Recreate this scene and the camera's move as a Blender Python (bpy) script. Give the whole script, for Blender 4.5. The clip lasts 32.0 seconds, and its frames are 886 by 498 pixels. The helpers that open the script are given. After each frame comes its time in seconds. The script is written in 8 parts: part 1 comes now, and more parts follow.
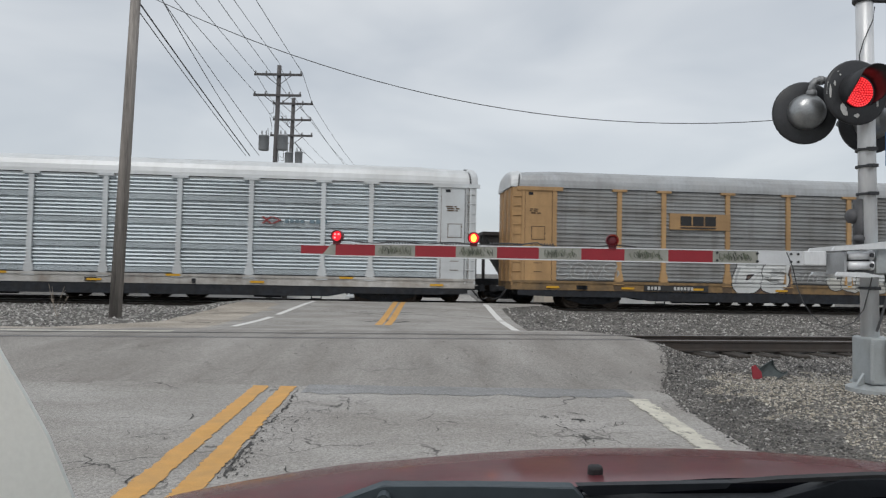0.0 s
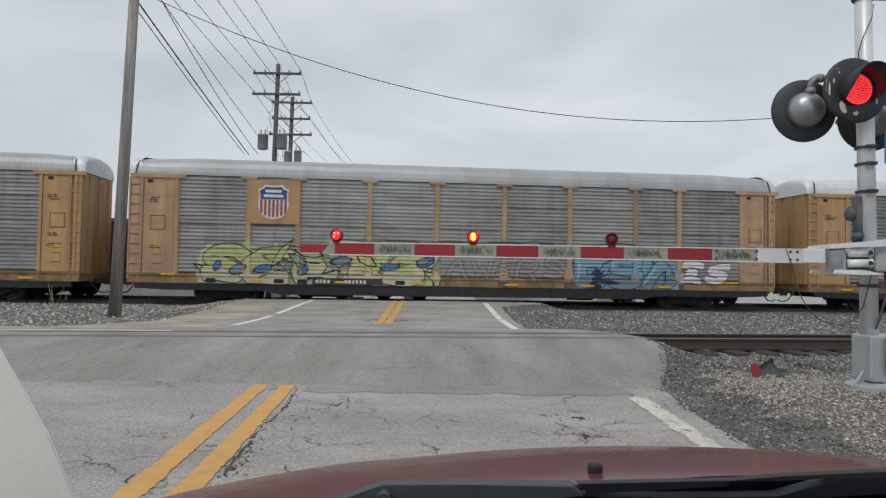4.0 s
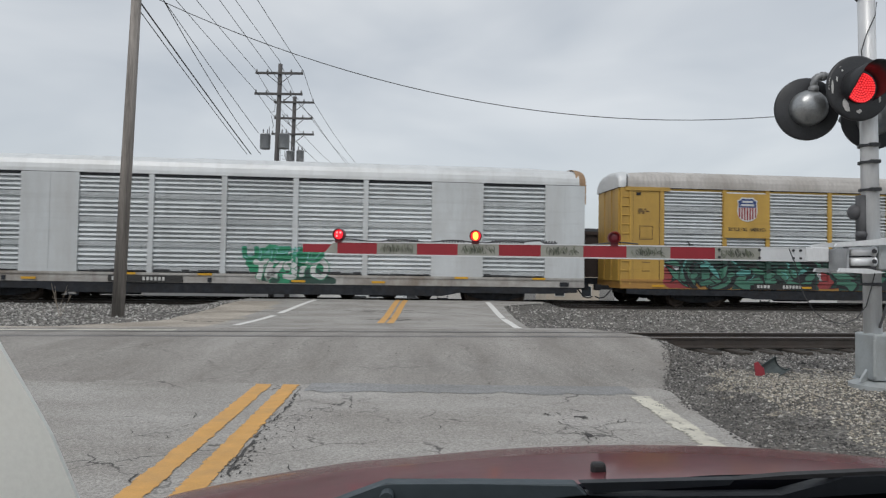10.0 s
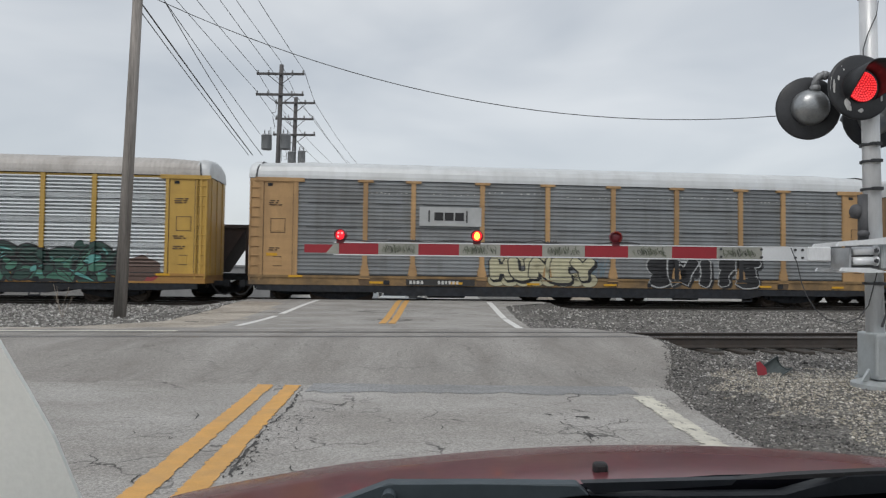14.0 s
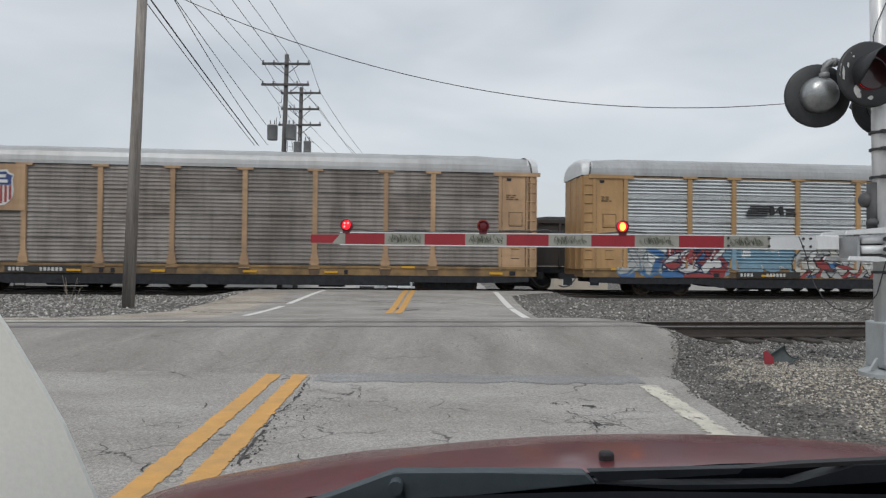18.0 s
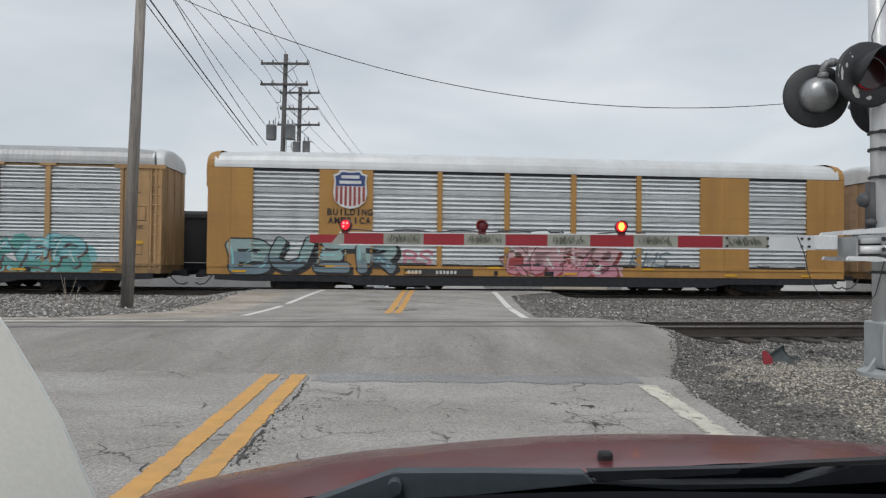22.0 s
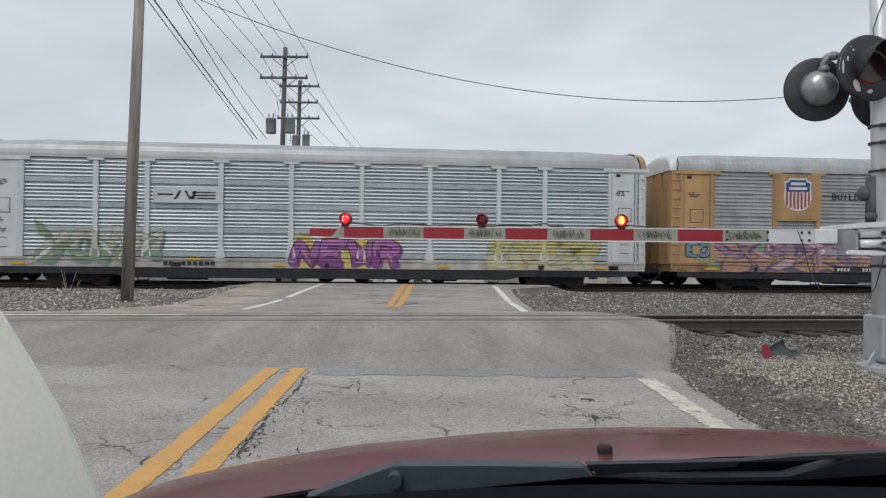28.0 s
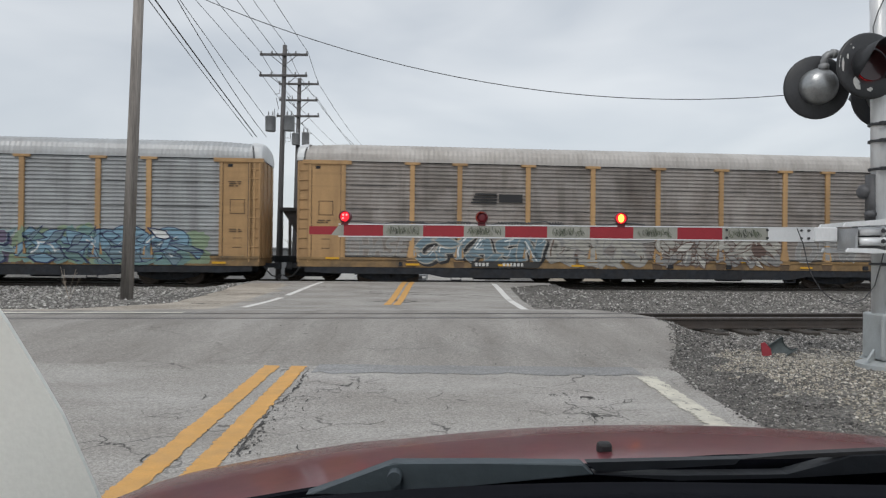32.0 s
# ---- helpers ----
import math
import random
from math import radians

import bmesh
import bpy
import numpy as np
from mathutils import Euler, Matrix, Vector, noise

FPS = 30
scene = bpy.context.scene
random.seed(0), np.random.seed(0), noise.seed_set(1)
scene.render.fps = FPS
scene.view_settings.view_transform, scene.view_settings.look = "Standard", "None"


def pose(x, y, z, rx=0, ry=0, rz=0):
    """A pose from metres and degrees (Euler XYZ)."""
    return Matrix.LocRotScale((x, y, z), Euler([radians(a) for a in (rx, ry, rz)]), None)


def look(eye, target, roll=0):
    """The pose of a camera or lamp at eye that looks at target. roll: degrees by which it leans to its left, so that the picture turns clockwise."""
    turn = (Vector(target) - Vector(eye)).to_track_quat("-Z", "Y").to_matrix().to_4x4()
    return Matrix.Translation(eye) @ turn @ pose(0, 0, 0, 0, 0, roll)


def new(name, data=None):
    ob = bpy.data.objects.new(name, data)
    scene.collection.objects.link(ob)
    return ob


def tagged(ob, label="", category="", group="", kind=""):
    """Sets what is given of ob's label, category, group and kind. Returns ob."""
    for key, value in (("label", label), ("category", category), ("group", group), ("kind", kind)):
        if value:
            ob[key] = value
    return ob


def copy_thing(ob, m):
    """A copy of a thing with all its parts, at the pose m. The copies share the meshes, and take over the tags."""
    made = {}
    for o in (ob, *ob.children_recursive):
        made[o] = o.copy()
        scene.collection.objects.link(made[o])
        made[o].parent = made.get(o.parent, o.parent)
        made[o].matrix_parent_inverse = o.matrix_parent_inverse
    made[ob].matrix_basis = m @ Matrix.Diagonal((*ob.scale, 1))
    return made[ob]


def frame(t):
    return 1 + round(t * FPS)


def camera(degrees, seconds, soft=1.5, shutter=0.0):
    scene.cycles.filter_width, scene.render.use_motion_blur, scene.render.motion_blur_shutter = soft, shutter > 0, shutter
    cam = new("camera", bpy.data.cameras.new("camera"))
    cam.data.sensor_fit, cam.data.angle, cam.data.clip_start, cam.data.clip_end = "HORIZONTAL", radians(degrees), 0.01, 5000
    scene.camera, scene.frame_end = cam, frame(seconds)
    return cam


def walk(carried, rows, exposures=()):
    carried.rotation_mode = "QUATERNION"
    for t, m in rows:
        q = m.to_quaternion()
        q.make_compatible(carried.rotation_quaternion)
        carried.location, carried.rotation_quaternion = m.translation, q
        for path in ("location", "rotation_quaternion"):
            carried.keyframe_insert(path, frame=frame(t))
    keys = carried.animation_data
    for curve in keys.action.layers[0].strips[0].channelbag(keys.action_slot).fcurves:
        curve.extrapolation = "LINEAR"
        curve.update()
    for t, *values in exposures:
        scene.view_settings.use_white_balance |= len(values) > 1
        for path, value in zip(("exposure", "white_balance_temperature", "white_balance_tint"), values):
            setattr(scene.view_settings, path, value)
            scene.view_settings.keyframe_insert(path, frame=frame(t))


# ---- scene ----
# ---- the camera ----
EYE = (0.0, 0.0, 1.3)


def aim(yaw, pitch, roll):
    """A pose at the eye: degrees turned to the left, tilted up and leaning to the left."""
    y, p = radians(yaw), radians(pitch)
    way = Vector((-math.sin(y) * math.cos(p), math.cos(y) * math.cos(p), math.sin(p)))
    return look(EYE, Vector(EYE) + way, roll)


cam = camera(68, 32.0, soft=1.25, shutter=0.13)
WALK = [
    (0, -0.152, 2.001, 1.110),
    (0.5, -0.145, 1.988, 1.100),
    (1, -0.149, 1.801, 1.084),
    (1.5, -0.172, 1.906, 1.053),
    (2, -0.173, 1.804, 1.061),
    (2.5, -0.195, 1.872, 1.017),
    (3, -0.227, 1.888, 0.977),
    (3.5, -0.207, 1.874, 0.971),
    (5.5, -0.209, 1.931, 0.986),
    (6, -0.198, 1.912, 0.935),
    (6.5, -0.175, 1.925, 0.936),
    (7, -0.116, 1.882, 0.931),
    (7.5, -0.056, 1.922, 0.966),
    (8, -0.031, 1.878, 0.944),
    (8.5, -0.033, 2.000, 0.921),
    (9, 0.000, 1.930, 0.930),
    (9.5, 0.016, 1.874, 0.900),
    (10, 0.006, 1.818, 0.866),
    (10.5, 0.014, 1.816, 0.907),
    (11, 0.045, 1.750, 0.893),
    (11.5, 0.044, 1.859, 0.885),
    (12, 0.077, 1.795, 0.900),
    (12.5, 0.083, 1.966, 0.895),
    (13, 0.111, 2.081, 0.888),
    (13.5, 0.133, 1.972, 0.783),
    (14, 0.135, 1.835, 0.745),
    (14.5, 0.159, 1.618, 0.660),
    (16.5, 0.452, 1.174, 0.645),
    (17, 0.561, 1.097, 0.651),
    (17.5, 0.611, 1.043, 0.594),
    (18, 0.663, 0.940, 0.589),
    (18.5, 0.705, 0.822, 0.631),
    (19, 0.692, 0.731, 0.586),
    (19.5, 0.700, 0.745, 0.604),
    (20, 0.703, 0.698, 0.645),
    (20.5, 0.670, 0.824, 0.598),
    (21, 0.627, 0.798, 0.590),
    (21.5, 0.587, 0.986, 0.581),
    (22, 0.572, 0.935, 0.605),
    (22.5, 0.556, 1.066, 0.588),
    (23, 0.557, 0.999, 0.614),
    (23.5, 0.564, 0.993, 0.689),
    (24, 0.567, 0.738, 0.628),
    (24.5, 0.574, 0.650, 0.648),
    (25, 0.559, 0.441, 0.637),
    (25.5, 0.575, 0.367, 0.652),
    (27.5, 0.577, 0.480, 0.588),
    (28, 0.560, 0.393, 0.613),
    (28.5, 0.572, 0.351, 0.589),
    (29, 0.586, 0.217, 0.617),
    (29.5, 0.590, 0.235, 0.609),
    (30, 0.598, 0.145, 0.610),
    (30.5, 0.577, 0.198, 0.580),
    (31, 0.582, 0.145, 0.616),
    (31.5, 0.538, 0.255, 0.607),
    (32, 0.531, 0.217, 0.616),
]
walk(cam, [(t, aim(a, b, c)) for t, a, b, c in WALK], [(0.0, 0.05), (5.0, 0.05), (10.0, 0.03), (15.0, 0.06), (19.0, 0.08), (27.0, 0.10), (32.0, 0.14)])

# ---- light: an overcast day ----
world = bpy.data.worlds.new("overcast_sky")
scene.world = world
world.use_nodes = True
nt = world.node_tree
nt.nodes.clear()
w_out = nt.nodes.new("ShaderNodeOutputWorld")
w_bg = nt.nodes.new("ShaderNodeBackground")
w_sky = nt.nodes.new("ShaderNodeTexSky")
w_sky.sky_type = "NISHITA"
w_sky.sun_disc = False
w_sky.sun_elevation = radians(48)
w_sky.sun_rotation = radians(200)
w_co = nt.nodes.new("ShaderNodeTexCoord")
w_map = nt.nodes.new("ShaderNodeMapping")
w_map.inputs["Scale"].default_value = (1.0, 1.0, 2.9)
w_map.inputs["Rotation"].default_value = (0.0, radians(-20), 0.0)
w_no = nt.nodes.new("ShaderNodeTexNoise")
w_no.inputs["Scale"].default_value = 2.3
w_no.inputs["Detail"].default_value = 4.0
w_no.inputs["Roughness"].default_value = 0.48
w_no.inputs["Distortion"].default_value = 0.35
w_ramp = nt.nodes.new("ShaderNodeValToRGB")
w_ramp.color_ramp.elements[0].position = 0.33
w_ramp.color_ramp.elements[0].color = (0.525, 0.565, 0.615, 1)
w_ramp.color_ramp.elements[1].position = 0.68
w_ramp.color_ramp.elements[1].color = (0.748, 0.774, 0.80, 1)
w_dim = nt.nodes.new("ShaderNodeMixRGB")
w_dim.blend_type = "MULTIPLY"
w_dim.inputs[0].default_value = 1.0
w_dim.inputs[2].default_value = (0.022, 0.021, 0.019, 1)
w_add = nt.nodes.new("ShaderNodeMixRGB")
w_add.blend_type = "ADD"
w_add.inputs[0].default_value = 1.0
nt.links.new(w_co.outputs["Generated"], w_map.inputs["Vector"])
nt.links.new(w_map.outputs[0], w_no.inputs["Vector"])
nt.links.new(w_no.outputs[0], w_ramp.inputs[0])
nt.links.new(w_sky.outputs[0], w_dim.inputs[1])
nt.links.new(w_ramp.outputs[0], w_add.inputs[1])
nt.links.new(w_dim.outputs[0], w_add.inputs[2])
nt.links.new(w_add.outputs[0], w_bg.inputs[0])
w_bg.inputs[1].default_value = 0.84
nt.links.new(w_bg.outputs[0], w_out.inputs[0])

sun = new("sun", bpy.data.lights.new("sun", "SUN"))
sun.data.energy = 1.1
sun.data.angle = radians(25)
sun.data.color = (1.0, 0.97, 0.93)
sun.matrix_basis = look((-6, -14, 18), (0, 0, 0))


# ---- materials ----
def mat(name, color, rough=0.7, metal=0.0, var=0.25, scale=6.0, fine=60.0, bump=0.15, dirt=None, dirt_amt=0.0,
        stretch=(1, 1, 1), emit=None, power=0.0, spec=0.5, coat=0.0):
    """A node material: a base colour varied by a broad and a fine noise, with dirt and relief."""
    m = bpy.data.materials.new(name)
    m.use_nodes = True
    t = m.node_tree
    b = t.nodes["Principled BSDF"]
    b.inputs["Roughness"].default_value = rough
    b.inputs["Metallic"].default_value = metal
    b.inputs["Specular IOR Level"].default_value = spec
    b.inputs["Coat Weight"].default_value = coat
    b.inputs["Coat Roughness"].default_value = 0.12 if coat == 1.0 else 0.03
    co = t.nodes.new("ShaderNodeTexCoord")
    info = t.nodes.new("ShaderNodeObjectInfo")
    shift = t.nodes.new("ShaderNodeVectorMath")
    shift.operation = "ADD"
    spread = t.nodes.new("ShaderNodeMath")
    spread.operation = "MULTIPLY"
    spread.inputs[1].default_value = 37.0
    t.links.new(info.outputs["Random"], spread.inputs[0])
    t.links.new(co.outputs["Object"], shift.inputs[0])
    t.links.new(spread.outputs[0], shift.inputs[1])
    mp = t.nodes.new("ShaderNodeMapping")
    mp.inputs["Scale"].default_value = stretch
    t.links.new(shift.outputs[0], mp.inputs[0])
    n1 = t.nodes.new("ShaderNodeTexNoise")
    n1.inputs["Scale"].default_value = scale
    n1.inputs["Detail"].default_value = 5
    n2 = t.nodes.new("ShaderNodeTexNoise")
    n2.inputs["Scale"].default_value = fine
    n2.inputs["Detail"].default_value = 3
    t.links.new(mp.outputs[0], n1.inputs["Vector"])
    t.links.new(mp.outputs[0], n2.inputs["Vector"])
    mixn = t.nodes.new("ShaderNodeMath")
    mixn.operation = "MULTIPLY_ADD"
    mixn.inputs[1].default_value = 0.4
    t.links.new(n2.outputs[0], mixn.inputs[0])
    half = t.nodes.new("ShaderNodeMath")
    half.operation = "MULTIPLY"
    half.inputs[1].default_value = 0.6
    t.links.new(n1.outputs[0], half.inputs[0])
    t.links.new(half.outputs[0], mixn.inputs[2])
    ramp = t.nodes.new("ShaderNodeValToRGB")
    lo = [c * (1 - var) for c in color]
    hi = [min(1, c * (1 + var)) for c in color]
    ramp.color_ramp.elements[0].position, ramp.color_ramp.elements[1].position = 0.32, 0.68
    ramp.color_ramp.elements[0].color = (*lo, 1)
    ramp.color_ramp.elements[1].color = (*hi, 1)
    t.links.new(mixn.outputs[0], ramp.inputs[0])
    last = ramp.outputs[0]
    if dirt:
        n3 = t.nodes.new("ShaderNodeTexNoise")
        n3.inputs["Scale"].default_value = scale * 0.45
        n3.inputs["Detail"].default_value = 7
        n3.inputs["Roughness"].default_value = 0.65
        t.links.new(mp.outputs[0], n3.inputs["Vector"])
        r3 = t.nodes.new("ShaderNodeValToRGB")
        r3.color_ramp.elements[0].position = 0.42
        r3.color_ramp.elements[1].position = 0.72
        r3.color_ramp.elements[0].color = (0, 0, 0, 1)
        r3.color_ramp.elements[1].color = (dirt_amt, dirt_amt, dirt_amt, 1)
        t.links.new(n3.outputs[0], r3.inputs[0])
        mx = t.nodes.new("ShaderNodeMixRGB")
        mx.inputs[2].default_value = (*dirt, 1)
        t.links.new(r3.outputs[0], mx.inputs[0])
        t.links.new(last, mx.inputs[1])
        last = mx.outputs[0]
    t.links.new(last, b.inputs["Base Color"])
    if bump:
        bp = t.nodes.new("ShaderNodeBump")
        bp.inputs["Strength"].default_value = bump
        bp.inputs["Distance"].default_value = 0.01
        t.links.new(n2.outputs[0], bp.inputs["Height"])
        t.links.new(bp.outputs[0], b.inputs["Normal"])
    if emit:
        b.inputs["Emission Color"].default_value = (*emit, 1)
        b.inputs["Emission Strength"].default_value = power
    return m


RUST = (0.11, 0.07, 0.045)
GRIME = (0.055, 0.05, 0.045)
V = (1.0, 1.0, 0.25)
M = {
    "yellow": mat("weathered_yellow_paint", (0.49, 0.30, 0.135), 0.6, var=0.14, scale=1.6, dirt=RUST, dirt_amt=0.45, stretch=V),
    "fresh_yellow": mat("bright_yellow_paint", (0.54, 0.335, 0.07), 0.5, var=0.1, scale=1.6, dirt=RUST, dirt_amt=0.25, stretch=V),
    "orange_yellow": mat("ochre_paint", (0.42, 0.222, 0.055), 0.5, var=0.1, scale=1.6, dirt=RUST, dirt_amt=0.25, stretch=V),
    "tan": mat("faded_tan_paint", (0.50, 0.325, 0.19), 0.65, var=0.15, scale=1.6, dirt=RUST, dirt_amt=0.5, stretch=V),
    "white": mat("white_car_paint", (0.60, 0.63, 0.645), 0.55, var=0.08, scale=1.4, dirt=(0.3, 0.27, 0.24), dirt_amt=0.4, stretch=V),
    "sill_rust": mat("rusty_sill_paint", (0.27, 0.17, 0.075), 0.75, var=0.3, scale=2.5, dirt=GRIME, dirt_amt=0.8),
    "sill_white": mat("dirty_white_sill_paint", (0.5, 0.49, 0.47), 0.65, var=0.15, scale=2.5, dirt=(0.2, 0.15, 0.1), dirt_amt=0.7),
    "sill_dark": mat("stained_bracket_steel", (0.13, 0.085, 0.05), 0.8, var=0.3, scale=5, dirt=GRIME, dirt_amt=0.6),
    "door_steel": mat("scuffed_door_steel", (0.42, 0.42, 0.41), 0.55, 0.2, var=0.3, scale=1.2, dirt=(0.10, 0.095, 0.09), dirt_amt=0.9, stretch=(3.0, 3.0, 0.2)),
    "housing": mat("scuffed_galvanised_housing", (0.36, 0.37, 0.375), 0.34, 0.75, var=0.22, scale=9, dirt=(0.16, 0.16, 0.16), dirt_amt=0.5),
    "louvre_bright": mat("bright_galvanised_steel", (0.66, 0.695, 0.71), 0.6, 0.1, var=0.12, scale=2.2, dirt=(0.3, 0.31, 0.31), dirt_amt=0.4, stretch=(0.3, 1, 2.5)),
    "louvre_blue": mat("pale_galvanised_steel", (0.56, 0.62, 0.65), 0.5, 0.2, var=0.1, scale=2.0, dirt=(0.36, 0.4, 0.42), dirt_amt=0.4, stretch=(0.3, 1, 2.5)),
    "louvre_grey": mat("grey_galvanised_steel", (0.325, 0.333, 0.333), 0.6, 0.2, var=0.16, scale=2.0, dirt=(0.16, 0.145, 0.125), dirt_amt=0.6, stretch=(0.35, 1, 2.0)),
    "louvre_soft": mat("soft_grey_steel", (0.385, 0.40, 0.41), 0.6, 0.2, var=0.14, scale=2.0, dirt=(0.25, 0.25, 0.24), dirt_amt=0.45, stretch=(0.35, 1, 2.0)),
    "louvre_mid": mat("dull_galvanised_steel", (0.245, 0.26, 0.27), 0.6, 0.2, var=0.14, scale=2.0, dirt=(0.2, 0.2, 0.19), dirt_amt=0.5, stretch=(0.35, 1, 2.0)),
    "louvre_brown": mat("grimy_brown_steel", (0.32, 0.295, 0.275), 0.7, 0.1, var=0.2, scale=1.8, dirt=(0.13, 0.1, 0.08), dirt_amt=0.7, stretch=(0.6, 1, 0.5)),
    "roof_white": mat("pale_roof_steel", (0.68, 0.70, 0.71), 0.5, 0.2, var=0.07, scale=1.2, dirt=(0.5, 0.5, 0.48), dirt_amt=0.4),
    "roof_grey": mat("grey_roof_steel", (0.44, 0.455, 0.465), 0.5, 0.3, var=0.1, scale=1.2, dirt=(0.33, 0.31, 0.29), dirt_amt=0.5),
    "roof_beige": mat("dusty_roof_steel", (0.50, 0.475, 0.45), 0.6, 0.15, var=0.1, scale=1.2, dirt=(0.33, 0.3, 0.27), dirt_amt=0.5),
    "dark": mat("dark_underframe_steel", (0.030, 0.033, 0.039), 0.85, 0.0, var=0.4, scale=5, dirt=(0.034, 0.030, 0.026), dirt_amt=0.6, spec=0.2),
    "wheel": mat("worn_wheel_steel", (0.07, 0.055, 0.045), 0.6, 0.6, var=0.3, scale=8),
    "black": mat("black_steel_paint", (0.030, 0.031, 0.034), 0.45, var=0.3, scale=9),
    "hopper": mat("brown_hopper_steel", (0.065, 0.045, 0.038), 0.75, var=0.3, scale=1.5, dirt=(0.03, 0.03, 0.03), dirt_amt=0.6, stretch=V),
    "hopper_grey": mat("dark_grey_hopper_steel", (0.06, 0.06, 0.06), 0.75, var=0.3, scale=1.5, dirt=(0.09, 0.06, 0.045), dirt_amt=0.6, stretch=V),
    "coal": mat("coal_load", (0.02, 0.02, 0.021), 0.9, var=0.5, scale=5, bump=0.8),
    "wood": mat("grey_pole_wood", (0.255, 0.232, 0.212), 0.85, var=0.5, scale=6, fine=45, bump=0.6, stretch=(1, 1, 0.06)),
    "wood_far": mat("dark_pole_wood", (0.10, 0.095, 0.095), 0.85, var=0.3, scale=6, fine=45, bump=0.4, stretch=(1, 1, 0.06)),
    "galv": mat("galvanised_fitting", (0.40, 0.41, 0.42), 0.45, 0.4, var=0.12, scale=8),
    "casting": mat("dark_grey_casting", (0.10, 0.10, 0.105), 0.6, 0.2, var=0.2, scale=8),
    "alu": mat("aluminium_mast", (0.78, 0.79, 0.80), 0.42, 0.25, var=0.08, scale=5, dirt=(0.35, 0.34, 0.33), dirt_amt=0.4, stretch=V),
    "box_paint": mat("grey_case_paint", (0.43, 0.46, 0.47), 0.5, 0.2, var=0.1, scale=6, dirt=(0.25, 0.24, 0.22), dirt_amt=0.5),
    "wire": mat("black_cable", (0.06, 0.06, 0.063), 0.7, var=0.1, bump=0),
    "rail": mat("rail_steel", (0.072, 0.062, 0.056), 0.6, 0.4, var=0.25, scale=5, dirt=(0.075, 0.055, 0.042), dirt_amt=0.6),
    "railhead": mat("worn_railhead_steel", (0.24, 0.22, 0.21), 0.35, 0.8, var=0.2, scale=5, stretch=(0.05, 1, 1)),
    "tie": mat("creosoted_tie_wood", (0.05, 0.042, 0.035), 0.9, var=0.35, scale=6, bump=0.5),
    "arm_red": mat("red_reflective_sheeting", (0.27, 0.014, 0.024), 0.45, var=0.12, scale=4),
    "arm_white": mat("soiled_white_sheeting", (0.30, 0.30, 0.265), 0.55, var=0.12, scale=4, dirt=(0.16, 0.165, 0.14), dirt_amt=0.6),
    "arm_alu": mat("bare_arm_aluminium", (0.66, 0.67, 0.68), 0.4, 0.3, var=0.08, scale=4),
    "tag_dark": mat("dark_green_marker", (0.05, 0.058, 0.045), 0.7, var=0.2, scale=8),
    "tag_grey": mat("dull_green_spray_paint", (0.15, 0.165, 0.12), 0.7, var=0.2, scale=8),
    "rubber": mat("black_rubber", (0.02, 0.02, 0.022), 0.6, var=0.2, scale=12),
    "hood": mat("dark_red_metallic_paint", (0.36, 0.092, 0.108), 0.42, 0.1, var=0.12, scale=3, bump=0.0, coat=1.0, dirt=(0.26, 0.12, 0.12), dirt_amt=0.25),
    "plastic": mat("dusty_black_plastic", (0.012, 0.015, 0.02), 0.55, var=0.2, scale=14),
    "cowl": mat("dusty_grey_plastic", (0.058, 0.076, 0.088), 0.6, var=0.15, scale=10),
    "dash": mat("black_dashboard_plastic", (0.006, 0.0068, 0.0105), 0.95, var=0.2, scale=20, spec=0.08),
    "trim": mat("pale_pillar_trim", (0.80, 0.81, 0.765), 0.7, var=0.06, scale=3, fine=200, dirt=(0.70, 0.71, 0.67), dirt_amt=0.5, bump=0.05),
    "arm_lens": mat("unlit_red_lens", (0.13, 0.012, 0.02), 0.35, var=0.15, scale=30, bump=0),
    "lens": mat("dark_red_lens", (0.035, 0.005, 0.006), 0.3, var=0.1, scale=30, bump=0, coat=0.5),
    "led": mat("lit_red_diodes", (0.5, 0.01, 0.015), 0.4, var=0.1, bump=0, emit=(1.0, 0.02, 0.04), power=0.9),
    "led_core": mat("bright_red_diodes", (0.6, 0.05, 0.03), 0.4, var=0.1, bump=0, emit=(1.0, 0.20, 0.20), power=2.2),
    "led_panel": mat("lit_red_lamp_board", (0.5, 0.01, 0.015), 0.4, var=0.1, bump=0, emit=(1.0, 0.015, 0.03), power=0.2),
    "led_dot": mat("red_lamp_diodes", (0.6, 0.05, 0.03), 0.4, var=0.1, bump=0, emit=(1.0, 0.06, 0.07), power=1.5),
    "led_hot": mat("amber_hot_diodes", (0.8, 0.3, 0.05), 0.4, var=0.1, bump=0, emit=(1.0, 0.27, 0.035), power=4.5),
    "reflector": mat("amber_reflector", (0.62, 0.33, 0.02), 0.4, var=0.1, scale=9),
    "ink": mat("black_stencil_paint", (0.022, 0.022, 0.024), 0.7, var=0.2, scale=8),
    "plate": mat("dark_number_panel", (0.035, 0.034, 0.033), 0.7, var=0.2, scale=8),
    "mark": mat("white_stencil_paint", (0.55, 0.55, 0.53), 0.7, var=0.15, scale=8),
}


